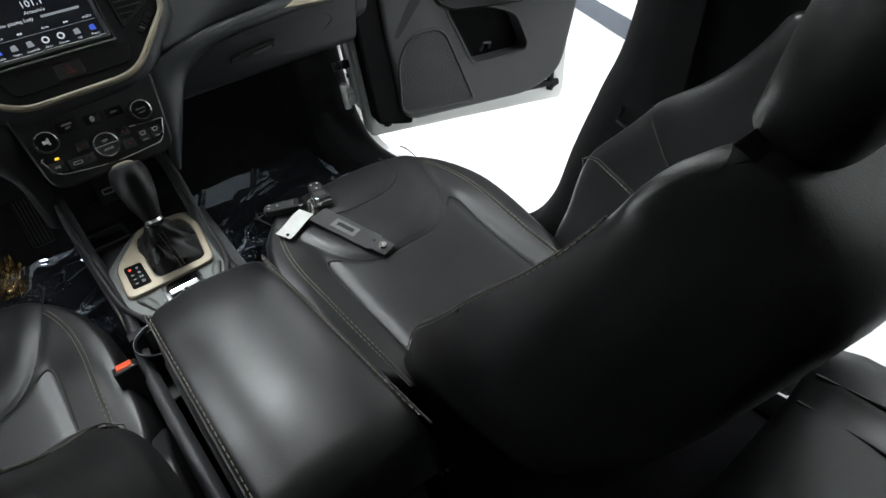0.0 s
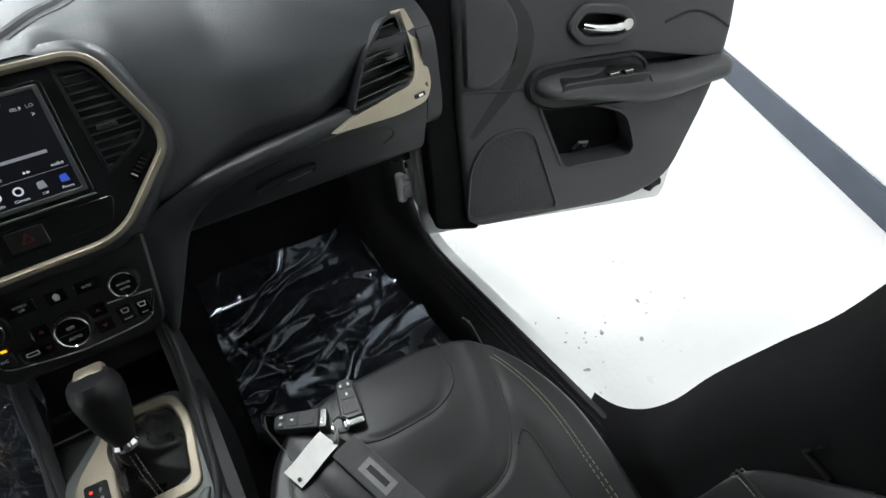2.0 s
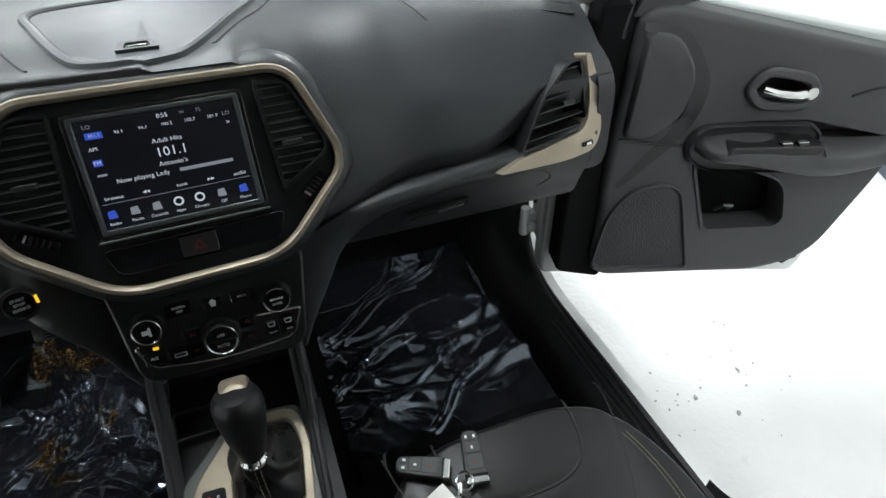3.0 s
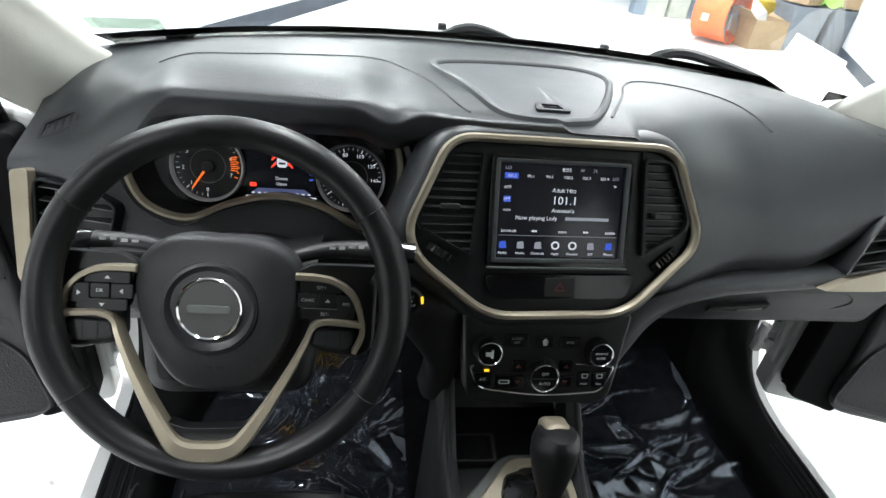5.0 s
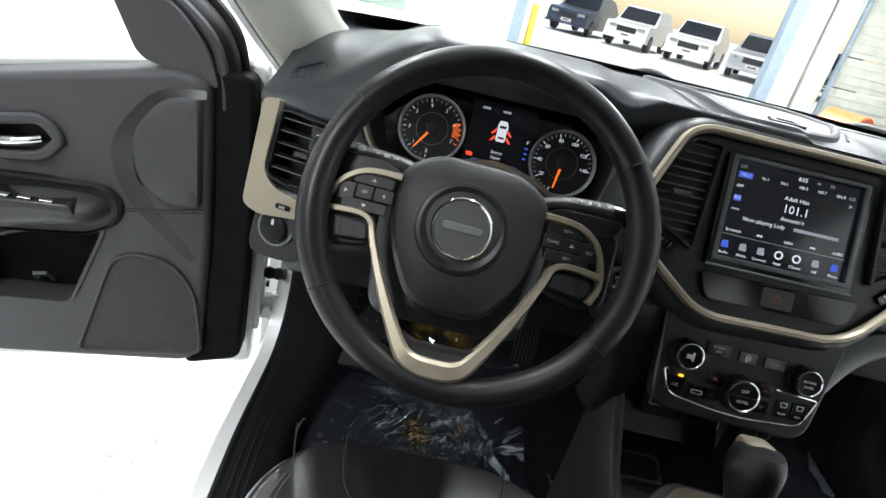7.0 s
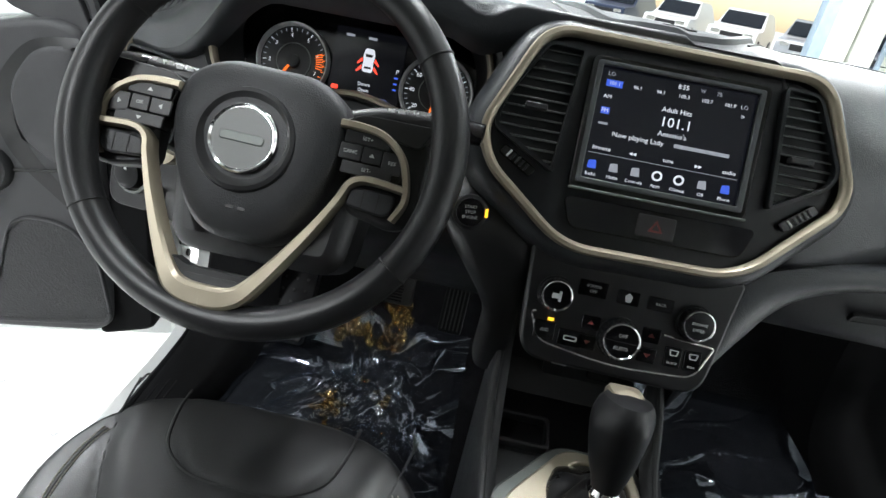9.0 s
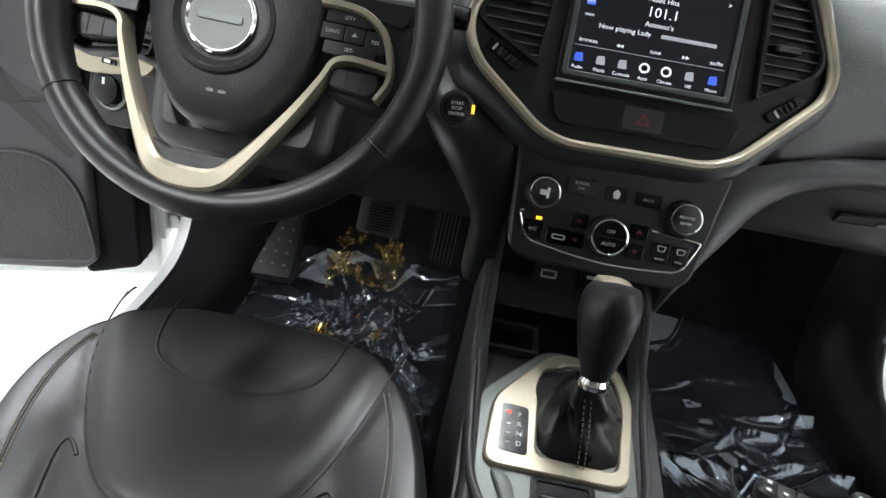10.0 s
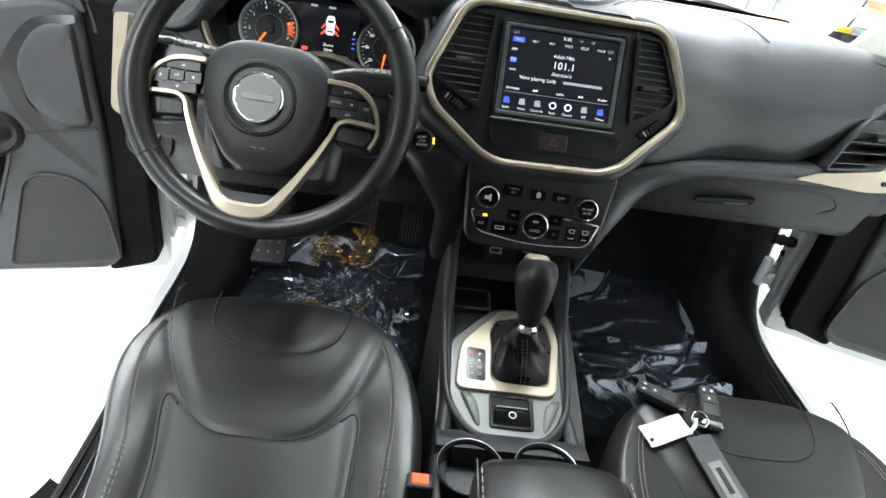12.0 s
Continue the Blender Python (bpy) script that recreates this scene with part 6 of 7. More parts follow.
    for s in (-1, 1):
        part("headrest_post", Shape().tube([back_pt(s * 0.05, 0.60, -0.03), back_pt(s * 0.05, 0.70, -0.03)], 0.006, 10), CHROME, head)
    # hinge cover at the side
    for s in (-1, 1):
        part("hinge_cover", Shape().prism(rounded([(yf - 0.62, 0.46), (yf - 0.38, 0.50), (yf - 0.40, 0.57), (yf - 0.56, 0.66), (yf - 0.64, 0.62)], 0.03), -0.012, 0.012, axes((cx + s * 0.245, 0, 0), (0, 1, 0), (0, 0, 1))), PANEL, seat, "black plastic recliner cover", bevel=0.004)
    return seat


seat_l = front_seat(-0.392, -0.050, "black leather driver seat with tan twin stitching", 1, slim=0.76, skew=0.012)
seat_r = front_seat(0.360, -0.155, "black leather passenger seat with tan twin stitching", -1, 0.062, (0.168, 0.082))
# buckles on the inner sides
for x, y, z in ((-0.144, -0.374, 0.648), (0.118, -0.56, 0.63)):
    bk = thing("seat_belt_buckle", "black seat belt buckle with a red release button", "buckle", (x, y, z - 0.1))
    bmx = pose(x, y, z, -12, 0, 0)
    part("buckle_body", Shape().prism(rect(-0.018, 0.018, -0.013, 0.013, 0.005), -0.12, 0.0, bmx), PANEL, bk, "black plastic buckle", bevel=0.003)
    part("release_button", Shape().prism(rect(-0.0115, 0.0115, -0.0095, 0.0095, 0.003), -0.004, 0.003, bmx), RED, bk, "red release button", bevel=0.002)

# ---- open front doors ----
def car_door(s, hinge, swing, label):
    """A front door. Local x runs from its hinge edge to its latch edge, y is up, z points to the trimmed side."""
    if s > 0:
        m = axes(hinge, (math.cos(swing), math.sin(swing), 0), (0, 0, 1))
    else:
        m = axes(hinge, (-math.cos(swing), math.sin(swing), 0), (0, 0, 1)) @ Matrix.Diagonal((1, 1, -1, 1))
    d = thing("car_door", label, "car door", hinge, group="open front doors")
    # local outline of the trim panel: x along the door, y height
    skin = rounded([(0.068, 0.420), (0.50, 0.390), (0.615, 0.430), (0.692, 0.655), (0.710, 0.78), (0.702, 0.895), (0.12, 1.025), (0.066, 1.015), (0.054, 0.75)], [0.05, 0.08, 0.12, 0.1, 0.05, 0.02, 0.03, 0.03, 0.1], 6)
    outer = rounded([(-0.025, 0.370), (0.665, 0.300), (0.68, 0.330), (0.722, 0.65), (0.738, 0.80), (0.730, 0.91), (0.04, 1.05), (-0.01, 1.04), (-0.025, 0.8)], [0.02, 0.02, 0.05, 0.1, 0.1, 0.03, 0.03, 0.03, 0.05], 6)
    part("door_shell", Shape().prism(outer, -0.150, -0.085, m), PAINT, d, "white painted door shell", bevel=0.008)
    pocket = rounded([(0.306, 0.530), (0.487, 0.524), (0.502, 0.55), (0.468, 0.650), (0.40, 0.680), (0.24, 0.738), (0.24, 0.70)], [0.02, 0.03, 0.03, 0.04, 0.05, 0.01, 0.03], 5)
    cup = rounded([(0.290, 0.866), (0.330, 0.822), (0.428, 0.814), (0.462, 0.848), (0.430, 0.892), (0.328, 0.912)], 0.025, 5)
    trough = rounded([(0.240, 0.772), (0.65, 0.728), (0.675, 0.738), (0.46, 0.792), (0.33, 0.798), (0.25, 0.792)], 0.008, 4)
    part("trough_lining", Shape().grid([[(x, y - dy, z) for x, y in trough] for dy, z in ((0.0, 0.0), (0.014, -0.045), (0.016, -0.05))], True, False, m), DOORSKIN, d, "shaded hollow above the armrest")
    part("trough_floor", Shape().prism(trough, -0.056, -0.05, m @ pose(0, -0.012, 0)), DOORSKIN, d)
    part("panel_edge", Shape().prism(rounded([(-0.012, 0.430), (0.10, 0.400), (0.12, 1.03), (0.0, 1.03), (-0.014, 0.8)], 0.02), -0.085, -0.018, m), BLACKTRIM, d, "black rubber band beside the door panel", bevel=0.008)
    part("door_panel", Shape().holed(skin, [inset(pocket, 0.004), inset(cup, 0.021), trough], -0.08, 0.0, m, 0.016), DOORSKIN, d, "dark grey grained door panel")
    part("door_seal", Shape().tube([m @ Vector((x, y, -0.083)) for x, y in inset(outer, 0.060)], 0.012, 8, closed=True), RUBBER, d, "black rubber door seal")
    part("panel_seam", Shape().tube([m @ Vector((x, y, 0.001)) for x, y in spline([(0.068, 0.774), (0.11, 0.767), (0.17, 0.758), (0.225, 0.752)], 6)], 0.003, 6), PIPING, d)
    pad = rounded([(0.072, 0.778), (0.13, 0.772), (0.185, 0.815), (0.196, 0.905), (0.14, 0.98), (0.078, 0.990)], [0.02, 0.03, 0.06, 0.06, 0.04, 0.02], 6)
    part("corner_panel", Shape().grid([[(x, y, z) for x, y in shrink(pad, q)] for q, z in ((1.0, 0.0), (0.96, 0.007), (0.88, 0.011), (0.5, 0.011), (0.05, 0.010))], True, True, m), DOORSKIN, d, "raised corner panel")
    # flat black strip: the shade along the raised corner panel, put in as colour
    shade_line = spline([(0.072, 0.992), (0.142, 0.973), (0.190, 0.913), (0.207, 0.858), (0.187, 0.788), (0.132, 0.720), (0.084, 0.665)], 6)
    rows = []
    for i, (x, y) in enumerate(shade_line):
        p, q = shade_line[max(0, i - 1)], shade_line[min(len(shade_line) - 1, i + 1)]
        t = Vector((q[0] - p[0], q[1] - p[1])).normalized()
        wd = 0.006 + 0.013 * math.sin(3.14 * i / (len(shade_line) - 1))
        rows.append([(x - t.y * wd * k, y + t.x * wd * k, 0.001 + 0.0125 * max(0, 1 - k) * 0.3 * (1 if y > 0.8 else 0)) for k in (-1, -0.5, 0, 0.5, 1)])
    part("corner_shade_strip", Shape().grid(rows, m=m), PANEL, d, "black strip painting the shade round the corner panel")
    # armrest bolster and pocket
    armr = []
    for k in range(41):
        t = k / 40
        x = mix(0.225, 0.712, t)
        zt = 0.764 + 0.004 * math.sin(t * 3.14) - 0.034 * smooth(0.15, 0.7, t)
        zb = mix(0.730, 0.672, smooth(0.0, 0.6, t)) + 0.012 * smooth(0.6, 1.0, t)
        open_up = math.sqrt(max(0.0, 1 - (1 - min(1, t / 0.10)) ** 2)) * math.sqrt(max(0.0, 1 - max(0, (t - 0.96) / 0.04) ** 2 * 0.8))
        mid = mix(zb, zt, 0.6)
        zt, zb = mix(mid, zt, 0.25 + 0.75 * open_up), mix(mid, zb, 0.25 + 0.75 * open_up)
        fat = 0.060 * open_up * (1 - 0.4 * smooth(0.55, 1.0, t)) + 0.001
        armr.append(spline([(x, zt + 0.012, -0.002), (x, zt + 0.008, fat * 0.55), (x, zt + 0.001, fat * 0.92), (x, mix(zt, zb, 0.18), fat * 1.04), (x, mix(zt, zb, 0.45), fat * 1.06), (x, mix(zt, zb, 0.75), fat * 0.85), (x, mix(zt, zb, 0.95), fat * 0.35), (x, zb, -0.002)], 3))
    part("armrest", Shape().grid(armr, False, False, m), DOORSOFT, d, "soft dark grey armrest", angle=60)
    cheek = rounded([(0.208, 0.765), (0.218, 0.725), (0.26, 0.698), (0.48, 0.675), (0.49, 0.70), (0.49, 0.765), (0.46, 0.787), (0.33, 0.794), (0.235, 0.796)], [0.03, 0.03, 0.03, 0.01, 0.01, 0.01, 0.01, 0.02, 0.02], 5)
    part("armrest_shell", Shape().grid([[(x, y, z) for x, y in shrink(cheek, q)] for q, z in ((1.04, 0.0), (1.02, 0.010), (0.98, 0.014), (0.95, 0.008), (0.6, 0.006))], True, False, m), CONSKIN, d, "dark moulded shell round the armrest", angle=50)
    plate = part("switch_plate", Shape().prism(rounded([(0.26, 0.752), (0.46, 0.745), (0.47, 0.765), (0.27, 0.775)], 0.008), 0.0, 0.062, m), PANEL, d, "black window switch plate", bevel=0.003)
    count = 4 if s < 0 else 2
    for k in range(count):
        x = 0.31 + 0.034 * k if s < 0 else 0.385 + 0.034 * k
        part("window_switch", Shape().box(x - 0.011, x + 0.011, 0.752, 0.774, 0.044, 0.059, m), GLOSS, plate, "window switch with a chrome tip", bevel=0.002)
        part("switch_tip", Shape().box(x - 0.010, x + 0.010, 0.7735, 0.7760, 0.048, 0.057, m), CHROME, plate)
    part("pocket_rim", Shape().ring(pocket, inset(pocket, 0.007), -0.01, 0.004, m), DOORSKIN, d, "rim of the deep map pocket", bevel=0.003)
    # near-black floor: the shade deep in the pocket is put into its colour
    part("pocket_shade_floor", Shape().prism(inset(pocket, 0.002), -0.076, -0.064, m), BLACKTRIM, d, "map pocket floor, blackened for the shade inside")
    part("pocket_clip", Shape().tube([m @ Vector(p) for p in ((0.36, 0.55, -0.05), (0.365, 0.575, -0.03), (0.385, 0.572, -0.03), (0.39, 0.55, -0.05))], 0.004, 8), SATIN, d)
    # speaker
    spk = rounded([(0.060, 0.447), (0.300, 0.425), (0.232, 0.645), (0.195, 0.667), (0.125, 0.660), (0.078, 0.60)], [0.03, 0.02, 0.05, 0.03, 0.05, 0.05], 6)
    sp = part("speaker", Shape().grid([[(x, y, z) for x, y in shrink(spk, q)] for q, z in ((1.03, 0.0), (1.0, 0.005), (0.96, 0.0045), (0.94, 0.0015), (0.5, 0.004), (0.05, 0.005))], True, True, m), GRILLE, d, "perforated grey speaker grille")
    part("speaker_line", Shape().tube([m @ Vector((x, y, 0.0045)) for x, y in shrink(spk, 0.99)], 0.0025, 6, closed=True), DOORSKIN, sp)
    # release handle in its cup
    cp = part("handle_cup", Shape().ring(cup, inset(cup, 0.020), 0.0, 0.010, m), DOORSKIN, d, "hexagonal handle recess", bevel=0.005)
    # blackened bottom paints in the shade of the handle recess
    part("cup_shade_floor", Shape().prism(inset(cup, 0.019), -0.050, -0.044, m), PIPING, cp)
    part("release_handle", Shape().tube([m @ Vector(p) for p in spline([(0.335, 0.864, 0.002), (0.36, 0.858, 0.010), (0.395, 0.853, 0.013), (0.422, 0.852, 0.009)], 6)], [0.008] * 8 + [0.009] * 6 + [0.011] * 5, 12), CHROME, d, "chrome door release handle")
    part("lock_button", Shape().cyl(0.012, 0.0, 0.010, 20, m=m @ pose(0.428, 0.856, 0.008)), CHROME, d, "round chrome lock knob")
    # trim crease
    part("crease_line", Shape().tube([m @ Vector((x, y, 0.001)) for x, y in spline([(0.530, 0.838), (0.59, 0.852), (0.64, 0.838), (0.696, 0.802)], 6)], 0.003, 6), PIPING, d)
    part("armrest_seam", Shape().tube([m @ Vector(p) for p in spline([(0.462, 0.768, 0.045), (0.475, 0.745, 0.058), (0.487, 0.71, 0.054), (0.50, 0.675, 0.02)], 6)], 0.0018, 6), PIPING, d)
    # window frame
    fr = spline([(0.045, 0.90, -0.055), (0.050, 1.0, -0.055), (0.072, 1.075, -0.058), (0.135, 1.132, -0.062), (0.21, 1.172, -0.07), (0.32, 1.21, -0.085), (0.47, 1.25, -0.11), (0.62, 1.26, -0.12), (0.70, 1.22, -0.11), (0.735, 1.06, -0.09), (0.735, 0.90, -0.07)], 6)
    part("window_frame", Shape().tube([m @ Vector(p) for p in fr], 0.026, 10, squash=1.3, up=(0, 1, 0)), RUBBER, d, "black window frame")
    part("sail_panel", Shape().prism(rounded([(0.055, 1.0), (0.186, 1.030), (0.232, 1.132), (0.215, 1.165), (0.12, 1.115), (0.075, 1.06)], [0.01, 0.02, 0.005, 0.005, 0.02, 0.02]), -0.07, -0.012, m), DOORSKIN, d, "triangular corner trim", bevel=0.004)
    part("frame_lip", Shape().tube([m @ Vector((x, y, z + 0.028)) for x, y, z in fr[4:34]], 0.010, 8), DOORSKIN, d, "dark inner lip of the window frame")
    part("outer_seal", Shape().tube([m @ Vector((x - 0.022, y + 0.018, z - 0.02)) for x, y, z in fr[6:34]], 0.011, 8), RUBBER, d, "black rubber seal outside the window frame")
    # painted inner edge with the hinge and check strap
    part("hinge_edge", Shape().box(-0.036, -0.022, 0.46, 1.00, -0.145, -0.09, m), PAINT, d, bevel=0.004)
    for z in (0.50, 0.87):
        h = part("hinge", Shape().box(-0.060, -0.030, z - 0.028, z + 0.028, -0.145, -0.120, m).cyl(0.012, -0.038, 0.038, 14, m=m @ pose(-0.062, z, -0.132) @ pose(0, 0, 0, -90, 0, 0)), PAINT, d, "white painted hinge", bevel=0.003)
        part("hinge_bolt", Shape().cyl(0.011, -0.12, -0.108, 6, m=m @ pose(-0.048, z, 0)), PAINT, h)
    part("check_strap", Shape().box(-0.06, -0.02, 0.68, 0.695, -0.13, -0.122, m), RUBBER, d, "black door check strap", bevel=0.002)
    part("cable_gaiter", Shape().turned([(0.011 + 0.003 * (k % 2), 0.009 * k) for k in range(8)], 16, m @ pose(-0.02, 0.60, -0.11) @ pose(0, 0, 0, 0, -90, 0)), RUBBER, d, "ribbed black cable gaiter")
    part("edge_plate", Shape().box(-0.040, -0.035, 0.52, 0.92, -0.15, -0.11, m), PAINT, d, bevel=0.001)
    for z in (0.56, 0.72, 0.90):
        part("edge_bolt", Shape().cyl(0.008, 0, 0.006, 8, m=m @ pose(-0.040, z, -0.13, 0, -90, 0)), PANEL, d)
    gw = part("door_glass", Shape().grid([[m @ Vector((x, y, z)) for x in (0.10, 0.4, 0.78)] for y, z in ((0.90, -0.075), (1.05, -0.08), (1.16, -0.085))]), GLASS, d, "clear raised window glass")
    gw.visible_shadow = False
    return d


car_door(1, (0.705, 0.202, 0.127), radians(-14), "open white front passenger door with a dark grey panel")
car_door(-1, (-0.808, 0.298, 0.010), radians(-10), "open white driver door with a dark grey panel")

# ---- footwells: mats under clear film, pedals ----
def wrinkled(x0, x1, y0, y1, base, seed, amp, nx=120, ny=150, count=13, fine=0.0, flat=9.0):
    """A sheet over a floor that rises forwards: long folds towards the seat, nearly flat beyond the line y = flat."""
    r = random.Random(seed)
    folds = [(r.uniform(x0, x1), r.uniform(y0, min(y1, flat)), r.uniform(0, math.pi), r.uniform(0.012, 0.045), r.uniform(0.2, 1.0) * amp, r.uniform(0.06, 0.22)) for _ in range(count)]
    folds += [(r.uniform(x0, x1), r.uniform(y0, y1), r.uniform(0.2, 1.3), r.uniform(0.007, 0.013), r.uniform(0.45, 0.8) * amp, r.uniform(0.12, 0.3)) for _ in range(12)]
    rows = []
    for j in range(ny + 1):
        y = mix(y0, y1, j / ny)
        row = []
        loose = 1 - 0.72 * smooth(flat - 0.03, flat + 0.06, y)
        for i in range(nx + 1):
            x = mix(x0, x1, i / nx)
            z = 0.0
            for fx, fy, a, w, h, l in folds:
                u = (x - fx) * math.cos(a) + (y - fy) * math.sin(a)
                v = -(x - fx) * math.sin(a) + (y - fy) * math.cos(a)
                v += 0.012 * math.sin(u * 23 + fx * 40)
                z += h * max(0, 1 - abs(v) / w) ** 1.4 * math.exp(-(u / l) ** 2)
            z += 0.014 * noise.noise(Vector((x * 5, y * 5, seed))) + fine * abs(noise.noise(Vector((x * 120, y * 110, seed))))
            row.append((x, y, base(x, y) + 0.014 + z * loose))
        rows.append(row)
    return rows


def footwell(x, y):
    return 0.372 + 0.32 * max(0, y - 0.46) ** 1.25 * 1.8


for cx, seed, name in ((-0.385, 3, "driver"), (0.375, 11, "passenger")):
    mat_rows = [[(cx + u, y, footwell(cx + u, y) + 0.004) for u in (-0.215, -0.1, 0, 0.1, 0.215)] for y in [-0.02 + 0.06 * i for i in range(12)]]
    tagged(part("floor_mat", Shape().grid(mat_rows), CARPET), "black carpet floor mat in the footwell", "floor mat")
    sheet = part("plastic_sheet", Shape().grid(wrinkled(cx - 0.225, cx + 0.235, 0.02, 0.68, footwell, seed, 0.026, count=16, flat=0.36 if cx > 0 else 0.5)), FILM, angle=45)
    tagged(sheet, "crumpled clear plastic sheet over the floor mat", "plastic sheet")
    sheet.visible_shadow = False
    if cx < 0:
        # added scattered flakes whose amber tint stands in for golden glints
        fold_rows = wrinkled(cx - 0.075, cx + 0.095, 0.16, 0.62, lambda x, y: footwell(x, y) + 0.022, 21, 0.010, 60, 140, count=40, fine=0.018)
        flat = [p for r in fold_rows for p in r]
        nc = len(fold_rows[0])
        faces = []
        for j in range(len(fold_rows) - 1):
            for i in range(nc - 1):
                x, y, z = fold_rows[j][i]
                if noise.noise(Vector((x * 11, y * 9, 4.0))) + 0.5 * noise.noise(Vector((x * 40, y * 40, 8.0))) > 0.16:
                    faces.append((j * nc + i, j * nc + i + 1, (j + 1) * nc + i + 1, (j + 1) * nc + i))
        fold = part("glint_flakes", Shape().add(flat, faces), GLINT_FILM, sheet, "crumpled film flakes tinted amber to paint golden glints", smooth=False)
        fold.visible_shadow = False

pedal_box = thing("pedals", "brake and accelerator pedals with ribbed black rubber pads", "pedals")
PB = axes((-0.332, 0.395, 0.622), (1, 0, 0), (0, 0.55, 0.84))
bp = part("brake_pedal", Shape().prism(rect(-0.045, 0.045, -0.036, 0.036, 0.01), -0.008, 0.006, PB), material("worn_grey_rubber", (0.035, 0.035, 0.034), 0.6, spots=0.5, spot_size=0.03), pedal_box, "wide ribbed brake pedal", bevel=0.003)
for k in range(11):
    part("pedal_rib", Shape().box(-0.025, 0.025, -0.031 + 0.006 * k, -0.028 + 0.006 * k, 0.006, 0.0085, PB), RUBBER, bp)
part("pedal_arm", Shape().tube([(-0.332, 0.405, 0.63), (-0.332, 0.48, 0.75), (-0.332, 0.48, 0.86)], 0.009, 8), PANEL, pedal_box)
GP = axes((-0.200, 0.405, 0.605), (1, -0.05, 0), (0, 0.5, 0.87))
gp = part("accelerator_pedal", Shape().prism(rect(-0.024, 0.024, -0.062, 0.062, 0.008), -0.006, 0.004, GP), RUBBER, pedal_box, "slim ribbed accelerator pedal", bevel=0.002)
for k in range(5):
    part("pedal_rib", Shape().box(-0.018 + 0.008 * k, -0.015 + 0.008 * k, -0.056, 0.056, 0.004, 0.0065, GP), material("grey_rib", (0.045, 0.045, 0.045), 0.6) if k == 0 else bpy.data.materials["grey_rib"], gp)
FP = axes((-0.56, 0.46, 0.50), (1, 0.05, 0), (0, 0.75, 0.66))
foot = part("dead_pedal", Shape().prism(rect(-0.045, 0.045, -0.10, 0.10, 0.012), -0.03, 0.004, FP), RUBBER, pedal_box, "rubber foot rest", bevel=0.003)
for i in range(3):
    for j in range(6):
        part("grip_stud", Shape().cyl(0.0035, 0.004, 0.0065, 8, m=FP @ pose(-0.025 + 0.025 * i, -0.07 + 0.028 * j, 0)), material("grey_stud", (0.05, 0.05, 0.05), 0.6) if not (i or j) else bpy.data.materials["grey_stud"], foot)

# ---- keys on the passenger seat ----
def on_seat(x, y):
    return cushion_top((x - 0.360) / 0.247, (-0.155 - y) / 0.56)



FOB = material("fob_black", (0.014, 0.014, 0.015), 0.35, grain=0.15, grain_size=0.0008, gloss_var=0.06)
FOBKEY = material("fob_button_grey", (0.035, 0.037, 0.036), 0.5)


def key_fob(a, b, z0, z1, label):
    """A slim remote key from its tip a to its ring end b."""
    d = Vector((b[0] - a[0], b[1] - a[1], 0))
    mid = Vector(((a[0] + b[0]) / 2, (a[1] + b[1]) / 2, (z0 + z1) / 2))
    m = axes(mid, (d.x, d.y, z1 - z0), Vector((-d.y, d.x, 0)))
    L = d.length / 2
    f = thing("key_fob", label, "key fob", tuple(mid), group="key fobs")
    body = part("fob_body", Shape().prism(rounded([(-L, -0.013), (L * 0.72, -0.017), (L * 0.72, 0.017), (-L, 0.013)], [0.012, 0.003, 0.003, 0.012], 6), -0.007, 0.007, m), FOB, f, "black plastic remote body", bevel=0.004)
    part("fob_end", Shape().prism(rect(L * 0.72, L, -0.016, 0.016, 0.004), -0.0065, 0.0065, m), CHROME, f, "bright metal end cap", bevel=0.002)
    for k, (x, y, w, h) in enumerate(((-L * 0.72, 0.006, 0.011, 0.009), (-L * 0.72, -0.006, 0.011, 0.009), (-L * 0.30, 0.0, 0.016, 0.020), (L * 0.25, 0.0, 0.022, 0.022))):
        bt = part("fob_button", Shape().prism(rect(-w / 2, w / 2, -h / 2, h / 2, 0.0025), 0, 0.0015, m @ pose(x, y, 0.0068)), FOBKEY, body, bevel=0.0006)
        part("fob_mark", Shape().box(-0.0022, 0.0022, -0.0016, 0.0016, 0.0015, 0.0019, m @ pose(x, y, 0.0068)), WHITE_INK if k < 3 else DIMRED, bt, smooth=False)
    return m


key_fob((0.188, -0.185), (0.258, -0.218), on_seat(0.19, -0.185) + 0.012, on_seat(0.258, -0.218) + 0.010, "black remote key fob lying on the passenger seat")
key_fob((0.305, -0.172), (0.288, -0.252), on_seat(0.305, -0.172) + 0.011, on_seat(0.288, -0.252) + 0.010, "black remote key fob with a chrome end on the seat")
ring = thing("key_ring", "small steel key ring joining fobs and tags", "key ring", (0.268, -0.245, 0.675))
for k in range(2):
    part("ring", Shape().tube([(0.270 + 0.012 * math.cos(a * 0.42), -0.243 + 0.012 * math.sin(a * 0.42), 0.682 + 0.003 * k + 0.003 * math.sin(a * 0.42)) for a in range(15)], 0.0012, 8, closed=True), CHROME, ring)
part("ring_clip", Shape().tube([(0.262, -0.245, 0.684), (0.258, -0.256, 0.681), (0.252, -0.262, 0.676)], 0.004, 8), CHROME, ring)
TM = axes((0.214, -0.262, on_seat(0.214, -0.262) + 0.007), (0.072, 0.028, on_seat(0.25, -0.248) - on_seat(0.178, -0.276)), (-0.028, 0.072, on_seat(0.20, -0.226) - on_seat(0.228, -0.298)))
tag = thing("paper_tag", "curled white paper key tag with a punched hole", "tag", (0.214, -0.262, 0.668))
